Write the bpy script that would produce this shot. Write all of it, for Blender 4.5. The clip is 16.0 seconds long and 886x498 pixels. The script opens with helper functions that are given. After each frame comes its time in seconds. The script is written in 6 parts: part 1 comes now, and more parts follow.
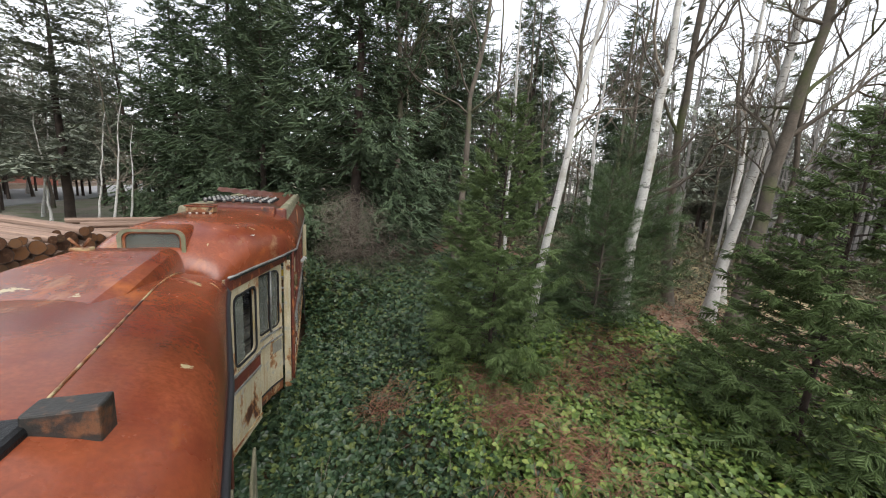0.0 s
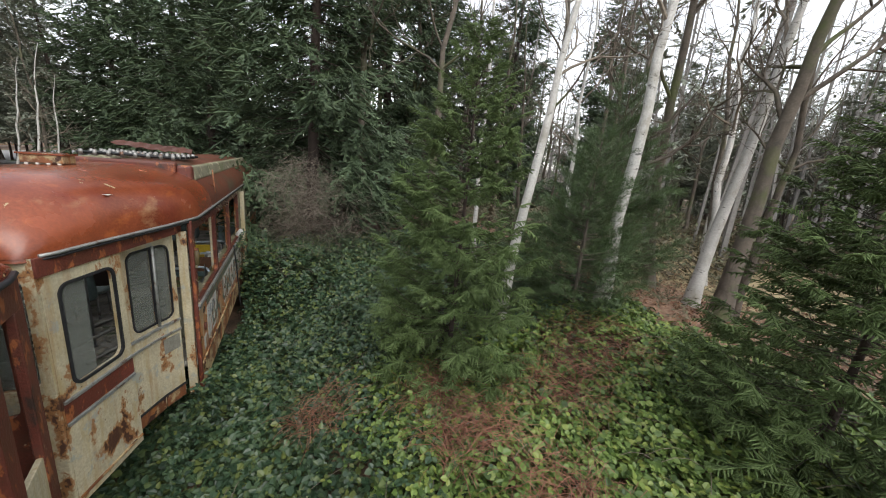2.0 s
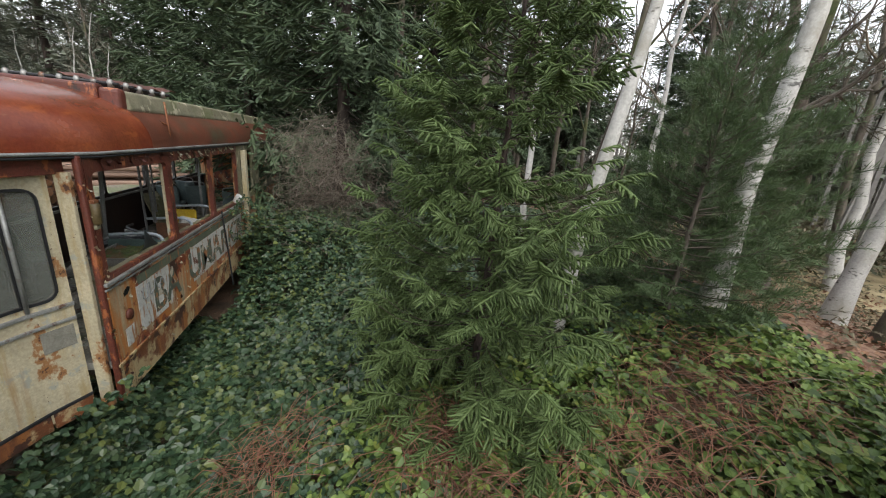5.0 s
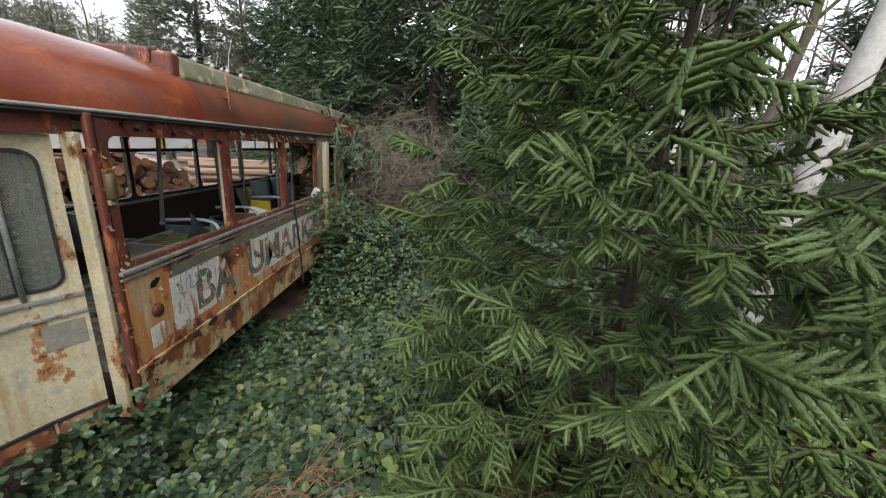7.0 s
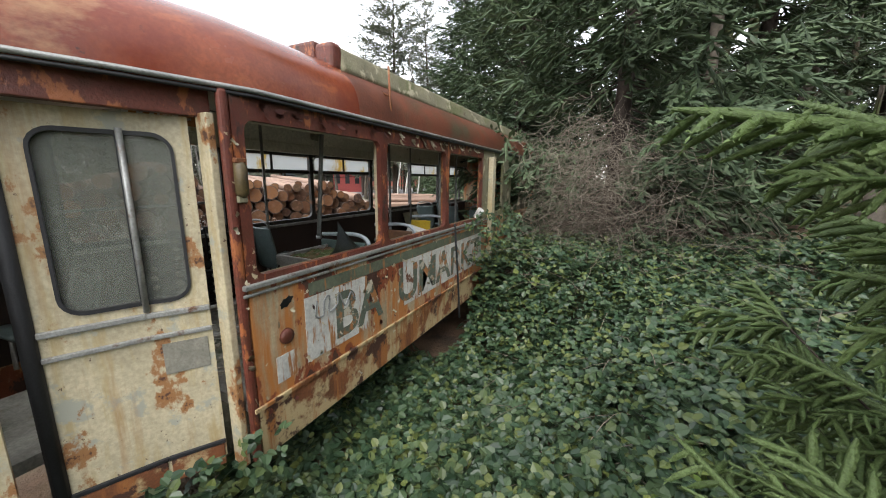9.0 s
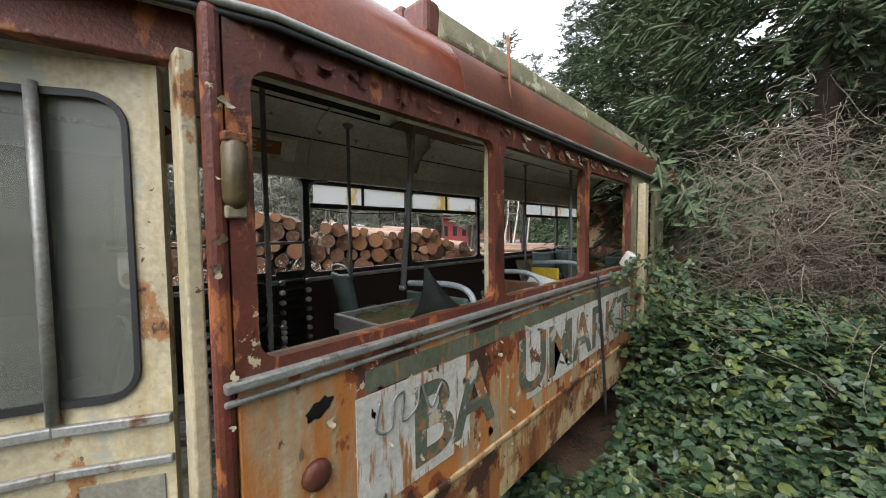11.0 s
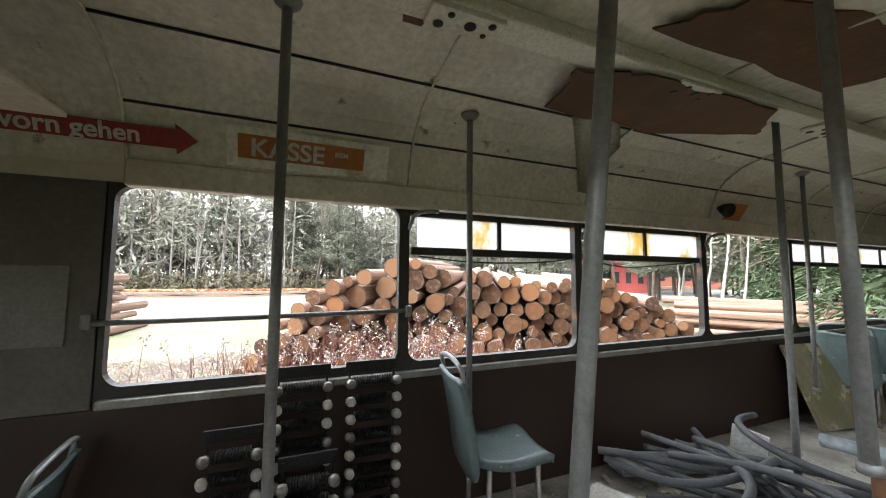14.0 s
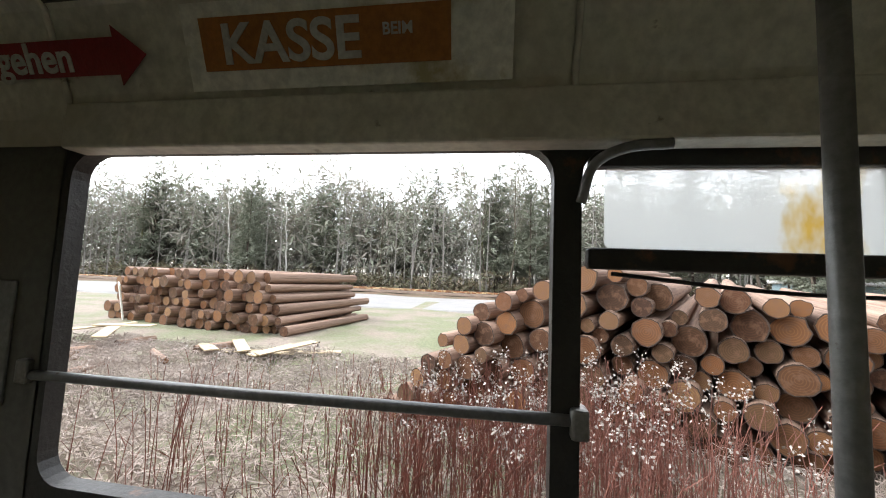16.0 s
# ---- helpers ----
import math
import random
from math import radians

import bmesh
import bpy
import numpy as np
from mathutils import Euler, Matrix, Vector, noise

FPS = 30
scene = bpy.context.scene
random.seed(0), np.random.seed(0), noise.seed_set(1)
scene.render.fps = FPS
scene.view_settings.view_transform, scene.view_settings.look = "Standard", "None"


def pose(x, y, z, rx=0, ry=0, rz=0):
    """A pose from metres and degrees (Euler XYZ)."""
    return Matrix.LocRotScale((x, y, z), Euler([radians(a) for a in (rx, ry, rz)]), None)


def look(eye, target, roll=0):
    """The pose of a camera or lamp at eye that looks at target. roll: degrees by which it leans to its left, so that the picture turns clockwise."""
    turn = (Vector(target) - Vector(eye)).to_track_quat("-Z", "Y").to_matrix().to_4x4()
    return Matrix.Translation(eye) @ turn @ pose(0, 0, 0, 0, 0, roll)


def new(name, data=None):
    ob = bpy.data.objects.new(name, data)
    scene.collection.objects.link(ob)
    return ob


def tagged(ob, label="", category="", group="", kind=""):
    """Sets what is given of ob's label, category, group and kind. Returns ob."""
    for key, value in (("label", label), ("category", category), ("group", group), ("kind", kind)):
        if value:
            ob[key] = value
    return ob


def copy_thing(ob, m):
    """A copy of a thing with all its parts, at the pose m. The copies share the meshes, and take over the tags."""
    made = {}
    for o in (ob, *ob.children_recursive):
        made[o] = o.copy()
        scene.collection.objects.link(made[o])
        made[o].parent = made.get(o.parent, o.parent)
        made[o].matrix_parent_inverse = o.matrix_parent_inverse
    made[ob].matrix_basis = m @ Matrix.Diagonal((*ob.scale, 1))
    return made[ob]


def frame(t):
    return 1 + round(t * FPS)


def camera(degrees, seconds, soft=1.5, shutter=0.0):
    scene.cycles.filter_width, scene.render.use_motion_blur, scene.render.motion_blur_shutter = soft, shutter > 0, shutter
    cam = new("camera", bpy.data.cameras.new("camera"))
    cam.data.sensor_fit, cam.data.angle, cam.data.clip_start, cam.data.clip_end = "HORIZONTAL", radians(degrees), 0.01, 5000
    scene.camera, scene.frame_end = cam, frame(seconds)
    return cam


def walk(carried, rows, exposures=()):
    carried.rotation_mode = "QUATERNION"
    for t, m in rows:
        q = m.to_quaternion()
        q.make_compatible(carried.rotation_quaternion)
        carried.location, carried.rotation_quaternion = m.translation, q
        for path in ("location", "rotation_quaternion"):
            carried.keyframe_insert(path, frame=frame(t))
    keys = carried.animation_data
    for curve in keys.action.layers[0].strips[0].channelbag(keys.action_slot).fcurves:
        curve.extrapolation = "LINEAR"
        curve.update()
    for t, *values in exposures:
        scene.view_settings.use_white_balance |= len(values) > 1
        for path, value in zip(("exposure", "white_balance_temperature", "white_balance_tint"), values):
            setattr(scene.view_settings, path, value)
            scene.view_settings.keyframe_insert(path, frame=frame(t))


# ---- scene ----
cam = camera(102.4, 16.0, soft=1.05)
METRES, EYE, TILT, LEAN, TURN = 10.5, 4.3, 0.0, 0.0, -20.1
ROWS = [
    (0.0, 0.0, 0.0, 0.0, 0.63, -10.1, -3.55),
    (0.5, 0.005, 0.0288, -0.0054, -0.68, -11.06, -3.89),
    (1.0, 0.0157, 0.059, -0.0108, -1.67, -11.99, -4.25),
    (1.5, 0.0297, 0.0914, -0.0183, -2.22, -12.78, -4.61),
    (2.0, 0.0422, 0.1203, -0.0252, -2.35, -13.57, -4.91),
    (2.5, 0.0522, 0.1497, -0.0338, -2.04, -14.32, -5.12),
    (3.0, 0.0622, 0.1808, -0.0437, -1.29, -15.05, -5.28),
    (3.5, 0.0731, 0.2127, -0.0534, -0.1, -15.66, -5.31),
    (6.0, 0.071, 0.3597, -0.1064, 12.41, -16.38, -4.64),
    (6.5, 0.0682, 0.3878, -0.1164, 16.19, -16.16, -4.33),
    (7.0, 0.0635, 0.4156, -0.126, 20.85, -15.88, -3.89),
    (7.5, 0.0578, 0.4445, -0.1375, 27.04, -15.25, -3.01),
    (8.0, 0.0367, 0.4677, -0.1459, 33.82, -14.29, -2.22),
    (8.5, 0.0135, 0.4891, -0.1558, 40.36, -12.89, -1.31),
    (9.0, -0.0114, 0.5073, -0.1657, 45.97, -11.23, -0.64),
    (11.5, -0.1408, 0.5873, -0.1863, 66.09, -1.14, 0.72),
    (12.0, -0.1628, 0.5982, -0.1852, 69.47, 0.31, 0.63),
    (12.5, -0.1879, 0.6094, -0.1839, 73.53, 1.76, 0.45),
    (13.0, -0.2154, 0.6206, -0.181, 78.17, 2.94, 0.23),
    (13.5, -0.2431, 0.6279, -0.1776, 83.05, 3.78, -0.09),
    (14.0, -0.2701, 0.6305, -0.1738, 87.93, 4.27, -0.4),
    (14.5, -0.2976, 0.6311, -0.171, 92.57, 4.71, -0.79),
    (15.0, -0.3317, 0.6335, -0.1689, 97.71, 4.77, -1.06),
    (15.5, -0.3632, 0.635, -0.167, 105.66, 4.82, -1.1),
    (16.0, -0.3975, 0.6287, -0.1645, 118.37, 4.42, -2.31),
]
EXPOSURES = [(0.0, 1.2), (3.5, 1.2), (7.0, 1.55), (9.0, 1.8), (11.5, 1.95), (12.5, 2.5), (13.5, 3.2), (15.0, 3.05), (16.0, 2.3)]
walk(cam, [(t, pose(0, 0, EYE, TILT, LEAN, TURN) @ pose(METRES * x, METRES * y, METRES * z, 90 + pitch, roll, yaw)) for t, x, y, z, yaw, pitch, roll in ROWS], EXPOSURES)

# ---- light: overcast winter day ----
world = bpy.data.worlds.new("overcast")
scene.world = world
world.use_nodes = True
wn = world.node_tree
wn.nodes.clear()
w_out = wn.nodes.new("ShaderNodeOutputWorld")
w_bg = wn.nodes.new("ShaderNodeBackground")
w_sky = wn.nodes.new("ShaderNodeTexSky")
w_hs = wn.nodes.new("ShaderNodeHueSaturation")
w_sky.sky_type, w_sky.sun_disc = "NISHITA", False
w_sky.sun_elevation, w_sky.sun_rotation = radians(62), radians(200)
w_sky.air_density, w_sky.dust_density, w_sky.ozone_density = 1.2, 1.0, 1.0
w_hs.inputs["Saturation"].default_value = 0.22
w_bg.inputs["Strength"].default_value = 0.15
wn.links.new(w_sky.outputs[0], w_hs.inputs["Color"])
wn.links.new(w_hs.outputs[0], w_bg.inputs["Color"])
wn.links.new(w_bg.outputs[0], w_out.inputs["Surface"])
sun = new("sun", bpy.data.lights.new("sun", "SUN"))
sun.data.energy, sun.data.angle, sun.data.color = 0.8, radians(40), (1.0, 0.97, 0.93)
sun.matrix_world = look((3, -6, 12), (0, 4, 0))


# ---- materials ----
def node_mat(name):
    m = bpy.data.materials.new(name)
    m.use_nodes = True
    nt = m.node_tree
    return m, nt, nt.nodes["Principled BSDF"]


def link(nt, a, b):
    nt.links.new(a, b)


def noise_node(nt, scale, detail=6.0, stretch=(1, 1, 1), rough=0.6, seed=0.0):
    co = nt.nodes.new("ShaderNodeTexCoord")
    mp = nt.nodes.new("ShaderNodeMapping")
    mp.inputs["Scale"].default_value = stretch
    mp.inputs["Location"].default_value = (seed, seed * 1.7, seed * 0.6)
    n = nt.nodes.new("ShaderNodeTexNoise")
    n.inputs["Scale"].default_value, n.inputs["Detail"].default_value, n.inputs["Roughness"].default_value = scale, detail, rough
    link(nt, co.outputs["Object"], mp.inputs["Vector"])
    link(nt, mp.outputs[0], n.inputs["Vector"])
    return n.outputs["Fac"]


def ramp(nt, fac, lo, hi, c0=(0, 0, 0), c1=(1, 1, 1)):
    r = nt.nodes.new("ShaderNodeValToRGB")
    r.color_ramp.elements[0].position, r.color_ramp.elements[1].position = lo, hi
    r.color_ramp.elements[0].color, r.color_ramp.elements[1].color = (*c0, 1), (*c1, 1)
    link(nt, fac, r.inputs["Fac"])
    return r.outputs["Color"]


def mix(nt, fac, a, b, mode="MIX"):
    m = nt.nodes.new("ShaderNodeMix")
    m.data_type, m.blend_type = "RGBA", mode
    for sock, v in ((m.inputs["Factor"], fac), (m.inputs["A"], a), (m.inputs["B"], b)):
        if hasattr(v, "is_linked"):
            link(nt, v, sock)
        elif isinstance(v, tuple):
            sock.default_value = (*v, 1)
        else:
            sock.default_value = v
    return [o for o in m.outputs if o.type == "RGBA"][0]


def bump(nt, bs, height, strength, distance=0.01):
    b = nt.nodes.new("ShaderNodeBump")
    b.inputs["Strength"].default_value, b.inputs["Distance"].default_value = strength, distance
    link(nt, height, b.inputs["Height"])
    link(nt, b.outputs[0], bs.inputs["Normal"])


def plain(name, c, rough=0.6, metal=0.0, var=0.35, scale=8.0, fine=60.0, relief=0.25, spots=None, seed=0.0):
    """Base colour with mottling at two scales; spots: (colour, scale, low, high, stretch)."""
    m, nt, bs = node_mat(name)
    dark = tuple(v * (1 - var) for v in c)
    lite = tuple(min(1, v * (1 + var * 0.6)) for v in c)
    big = noise_node(nt, scale, seed=seed)
    small = noise_node(nt, fine, 4, seed=seed + 3)
    col = ramp(nt, big, 0.3, 0.7, dark, lite)
    col = mix(nt, ramp(nt, small, 0.35, 0.65), mix(nt, 0.25, col, (0, 0, 0)), col)
    for sc, s_scale, lo, hi, st in spots or ():
        col = mix(nt, ramp(nt, noise_node(nt, s_scale, 8, st, 0.65, seed + s_scale), lo, hi), col, sc)
    link(nt, col, bs.inputs["Base Color"])
    rr = nt.nodes.new("ShaderNodeMapRange")
    rr.inputs["To Min"].default_value, rr.inputs["To Max"].default_value = max(0.05, rough - 0.15), min(1, rough + 0.15)
    link(nt, big, rr.inputs["Value"])
    link(nt, rr.outputs[0], bs.inputs["Roughness"])
    bs.inputs["Metallic"].default_value = metal
    bump(nt, bs, small, relief)
    return m


def leafy(name, cols, rough=0.5, trans=0.0, grain=0.0):
    """Foliage whose colour runs through cols at random from leaf to leaf."""
    m, nt, bs = node_mat(name)
    g = nt.nodes.new("ShaderNodeNewGeometry")
    r = nt.nodes.new("ShaderNodeValToRGB")
    el = r.color_ramp.elements
    el[0].position, el[0].color = 0.0, (*cols[0], 1)
    el[1].position, el[1].color = 1.0, (*cols[-1], 1)
    for i, c in enumerate(cols[1:-1]):
        e = el.new((i + 1) / (len(cols) - 1))
        e.color = (*c, 1)
    link(nt, g.outputs["Random Per Island"], r.inputs["Fac"])
    col = mix(nt, 1.0, r.outputs["Color"], ramp(nt, noise_node(nt, 1.3, 3), 0.3, 0.7, (0.6, 0.6, 0.6), (1, 1, 1)), "MULTIPLY")
    if grain:
        g2 = noise_node(nt, grain, 2, seed=4)
        col = mix(nt, 1.0, col, ramp(nt, g2, 0.38, 0.6, (0.68, 0.68, 0.62), (1, 1, 1)), "MULTIPLY")
        bump(nt, bs, g2, 0.8, 0.006)
    link(nt, col, bs.inputs["Base Color"])
    bs.inputs["Roughness"].default_value = rough
    bs.inputs["Specular IOR Level"].default_value = 0.35
    if trans:
        t = nt.nodes.new("ShaderNodeBsdfTranslucent")
        link(nt, col, t.inputs["Color"])
        ms = nt.nodes.new("ShaderNodeMixShader")
        ms.inputs[0].default_value = trans
        link(nt, bs.outputs[0], ms.inputs[1])
        link(nt, t.outputs[0], ms.inputs[2])
        link(nt, ms.outputs[0], nt.nodes["Material Output"].inputs["Surface"])
    return m


RUST_D, CREAM = (0.055, 0.022, 0.013), (0.51, 0.445, 0.30)
V3 = (1, 1, 1)
STREAK = (6, 6, 0.9)
M_roof = plain("rusty_red_roof_paint", (0.25, 0.062, 0.025), 0.24, 0.0, 0.5, 1.3, 45, 0.10,
               [((0.13, 0.022, 0.012), 1.1, 0.50, 0.68, V3), ((0.42, 0.12, 0.03), 2.3, 0.58, 0.75, (1, 0.5, 1)), ((0.40, 0.33, 0.18), 2.6, 0.665, 0.675, V3), ((0.36, 0.20, 0.10), 1.7, 0.60, 0.72, (1, 0.35, 1)), ((0.05, 0.02, 0.015), 7, 0.68, 0.74, V3)])
M_roof_back = plain("weathered_brown_roof_paint", (0.15, 0.045, 0.022), 0.5, 0.0, 0.5, 2.0, 45, 0.25,
                    [((0.06, 0.055, 0.03), 1.4, 0.5, 0.7, V3), ((0.35, 0.29, 0.16), 2.4, 0.70, 0.72, V3)])
M_red = plain("peeling_red_paint", (0.135, 0.034, 0.021), 0.5, 0.0, 0.4, 3.0, 50, 0.5,
              [((0.09, 0.028, 0.016), 5, 0.50, 0.6, V3), ((0.30, 0.10, 0.035), 8, 0.56, 0.6, (1, 1, 0.5)), ((0.46, 0.39, 0.25), 3.4, 0.665, 0.675, V3), ((0.03, 0.018, 0.014), 6, 0.60, 0.66, (1, 1, 0.5))], 2.0)
M_cream = plain("peeling_cream_paint", CREAM, 0.55, 0.0, 0.2, 3.0, 40, 0.4,
                [((0.36, 0.27, 0.12), 2.0, 0.50, 0.72, STREAK), ((0.33, 0.33, 0.27), 5, 0.58, 0.63, V3), ((0.27, 0.13, 0.05), 2.6, 0.555, 0.58, (1, 1, 0.7)), ((0.07, 0.030, 0.018), 2.6, 0.60, 0.615, (1, 1, 0.7)), ((0.30, 0.17, 0.07), 1.0, 0.56, 0.75, (7, 7, 0.5)), ((0.10, 0.06, 0.035), 22, 0.66, 0.68, V3)], 1.0)
M_side = plain("rust_streaked_cream_side_paint", (0.40, 0.33, 0.21), 0.55, 0.0, 0.3, 3.0, 40, 0.5,
               [((0.38, 0.145, 0.038), 1.2, 0.40, 0.56, (6, 6, 0.7)), ((0.19, 0.05, 0.02), 2.4, 0.52, 0.545, (1, 1, 0.7)), ((0.055, 0.025, 0.017), 2.4, 0.585, 0.60, (1, 1, 0.7)), ((0.45, 0.40, 0.30), 6, 0.63, 0.64, V3)], 4.0)
M_rustsill = plain("brown_rusted_skirt_steel", (0.20, 0.07, 0.025), 0.7, 0.0, 0.5, 4, 60, 0.6, [((0.42, 0.32, 0.17), 2.2, 0.47, 0.53, V3), ((0.28, 0.11, 0.03), 1.2, 0.5, 0.62, STREAK), (RUST_D, 4, 0.56, 0.6, V3)], 5.0)
M_alu = plain("weathered_aluminium_trim", (0.36, 0.36, 0.34), 0.45, 0.5, 0.3, 6, 80, 0.2, [((0.14, 0.07, 0.04), 6, 0.58, 0.68, V3)])
M_rubber = plain("black_rubber_seal", (0.018, 0.018, 0.02), 0.6, 0, 0.3, 10, 80, 0.2)
M_moss = plain("mossy_green_paint", (0.24, 0.22, 0.14), 0.8, 0, 0.4, 3, 60, 0.6, [((0.13, 0.135, 0.06), 2.0, 0.5, 0.62, V3), ((0.40, 0.36, 0.25), 4, 0.58, 0.63, V3), ((0.10, 0.05, 0.03), 6, 0.62, 0.67, V3)])
M_partition = plain("grimy_grey_partition", (0.13, 0.125, 0.105), 0.6, 0, 0.3, 2, 40, 0.2, [((0.09, 0.08, 0.06), 2, 0.5, 0.7, V3)])
M_inner = plain("dirty_beige_ceiling_panel", (0.74, 0.71, 0.61), 0.42, 0, 0.22, 1.5, 30, 0.15, [((0.46, 0.42, 0.33), 1.4, 0.5, 0.75, V3), ((0.20, 0.16, 0.10), 5, 0.64, 0.70, (1, 1, 1.6)), ((0.10, 0.07, 0.045), 3.2, 0.70, 0.71, V3)])
M_brown = plain("dark_brown_wall_laminate", (0.032, 0.017, 0.012), 0.5, 0, 0.3, 3, 50, 0.1, [((0.03, 0.016, 0.012), 2, 0.5, 0.7, STREAK)])
M_frame = plain("dark_grey_window_frame", (0.036, 0.034, 0.030), 0.5, 0.1, 0.4, 6, 60, 0.3, [((0.15, 0.07, 0.035), 5, 0.58, 0.66, V3)])
M_floor = plain("dirty_grey_floor_lino", (0.36, 0.345, 0.30), 0.8, 0, 0.5, 3, 50, 0.4, [((0.05, 0.07, 0.02), 2, 0.52, 0.66, V3), ((0.18, 0.15, 0.10), 8, 0.6, 0.7, V3)])
M_pole = plain("chipped_grey_tube_paint", (0.24, 0.245, 0.24), 0.4, 0.2, 0.25, 6, 60, 0.15, [((0.10, 0.06, 0.04), 12, 0.66, 0.7, V3)])
M_seat = plain("faded_green_grey_plastic", (0.115, 0.155, 0.15), 0.4, 0, 0.3, 5, 60, 0.15, [((0.30, 0.32, 0.28), 18, 0.64, 0.7, V3)])
M_black = plain("sooty_black_steel", (0.02, 0.02, 0.021), 0.45, 0.4, 0.4, 10, 80, 0.3)
M_steel = plain("dull_bare_steel", (0.30, 0.29, 0.27), 0.4, 0.7, 0.3, 8, 80, 0.2, [((0.12, 0.055, 0.03), 6, 0.58, 0.66, V3)])
M_ceram = plain("glazed_white_ceramic", (0.55, 0.53, 0.48), 0.25, 0, 0.2, 8, 60, 0.1)
M_bark = plain("grey_brown_bark", (0.12, 0.098, 0.075), 0.9, 0, 0.45, 3, 25, 0.9, [((0.075, 0.085, 0.03), 1.0, 0.52, 0.68, V3)])
M_barkdark = plain("dark_conifer_bark", (0.065, 0.045, 0.035), 0.9, 0, 0.45, 3, 25, 0.9)
M_birch = plain("white_birch_bark", (0.52, 0.50, 0.46), 0.7, 0, 0.2, 2, 30, 0.4,
                [((0.10, 0.095, 0.085), 2.2, 0.60, 0.64, (2, 2, 5)), ((0.27, 0.25, 0.20), 1.4, 0.5, 0.7, V3)])
M_twig = plain("pale_dead_twigs", (0.20, 0.165, 0.125), 0.85, 0, 0.3, 2, 30, 0.2)
M_twigred = plain("reddish_dry_stems", (0.25, 0.115, 0.07), 0.85, 0, 0.4, 1.5, 30, 0.2)
M_logside = plain("pinkish_peeled_pine_bark", (0.34, 0.225, 0.165), 0.85, 0, 0.35, 1.4, 20, 0.7, [((0.15, 0.095, 0.065), 2.0, 0.5, 0.62, (1, 1, 1))])


# ---- mesh tools ----
def npmesh(name, verts, faces, mat=None, smooth=False):
    v, f = np.asarray(verts, np.float32), np.asarray(faces, np.int32)
    me = bpy.data.meshes.new(name)
    me.vertices.add(len(v))
    me.vertices.foreach_set("co", v.ravel())
    me.loops.add(f.size)
    me.loops.foreach_set("vertex_index", f.ravel())
    me.polygons.add(len(f))
    me.polygons.foreach_set("loop_start", np.arange(len(f), dtype=np.int32) * f.shape[1])
    me.polygons.foreach_set("use_smooth", np.full(len(f), smooth))
    me.update(calc_edges=True)
    if mat:
        me.materials.append(mat)
    return me


class Quads:
    """Gathers quads from many pieces into one mesh."""

    def __init__(self):
        self.v, self.f, self.n = [], [], 0

    def add(self, v, f):
        v = np.asarray(v, float).reshape(-1, 3)
        self.v.append(v)
        self.f.append(np.asarray(f, int).reshape(-1, 4) + self.n)
        self.n += len(v)

    def many(self, v, f, mats):
        """The template (v, f) at every 4x4 of mats."""
        v, f, mats = np.asarray(v, float), np.asarray(f, int), np.asarray(mats, float)
        if not len(mats):
            return
        p = np.einsum("nij,vj->nvi", mats[:, :3, :3], v) + mats[:, None, :3, 3]
        self.v.append(p.reshape(-1, 3))
        self.f.append((f[None] + (np.arange(len(mats)) * len(v))[:, None, None]).reshape(-1, 4) + self.n)
        self.n += len(v) * len(mats)

    def tube(self, pts, radii, sides=6, cap=False):
        pts = np.asarray(pts, float)
        n = len(pts)
        d = np.gradient(pts, axis=0)
        d /= np.linalg.norm(d, axis=1)[:, None] + 1e-9
        ref = np.array([0.0, 0.0, 1.0]) if abs(d[:, 2]).mean() < 0.8 else np.array([1.0, 0.0, 0.0])
        a = np.cross(d, ref)
        a /= np.linalg.norm(a, axis=1)[:, None] + 1e-9
        b = np.cross(d, a)
        th = np.arange(sides) * 2 * np.pi / sides
        r = np.broadcast_to(np.asarray(radii, float), (n,))[:, None, None]
        ring = pts[:, None] + r * (np.cos(th)[None, :, None] * a[:, None] + np.sin(th)[None, :, None] * b[:, None])
        i, j = np.meshgrid(np.arange(n - 1), np.arange(sides), indexing="ij")
        k = (j + 1) % sides
        f = np.stack([i * sides + j, i * sides + k, (i + 1) * sides + k, (i + 1) * sides + j], -1).reshape(-1, 4)
        v = ring.reshape(-1, 3)
        if cap:
            m = len(v)
            v = np.vstack([v, pts[0], pts[-1]])
            g = []
            for s in range(0, sides, 2):
                g.append([m, (s + 2) % sides, s + 1, s])
                q = (n - 1) * sides
                g.append([m + 1, q + s, q + s + 1, q + (s + 2) % sides])
            f = np.vstack([f, g])
        self.add(v, f)

    def box(self, lo, hi, m=None):
        (x0, y0, z0), (x1, y1, z1) = lo, hi
        v = np.array([(x0, y0, z0), (x1, y0, z0), (x1, y1, z0), (x0, y1, z0), (x0, y0, z1), (x1, y0, z1), (x1, y1, z1), (x0, y1, z1)], float)
        if m is not None:
            mm = np.array(m)
            v = v @ mm[:3, :3].T + mm[:3, 3]
        self.add(v, [(0, 3, 2, 1), (4, 5, 6, 7), (0, 1, 5, 4), (1, 2, 6, 5), (2, 3, 7, 6), (3, 0, 4, 7)])

    def mesh(self, name, mat=None, smooth=False):
        return npmesh(name, np.vstack(self.v), np.vstack(self.f), mat, smooth)


def part(name, data, mat=None, parent=None, label=""):
    """One mesh object under a thing or a part; data is a bmesh, Quads or mesh."""
    if isinstance(data, Quads):
        data = data.mesh(name, mat)
    elif isinstance(data, bmesh.types.BMesh):
        me = bpy.data.meshes.new(name)
        data.to_mesh(me)
        data.free()
        data = me
    if mat and not data.materials:
        data.materials.append(mat)
    ob = new(name, data)
    ob.parent = parent
    if label:
        ob["label"] = label
    return ob


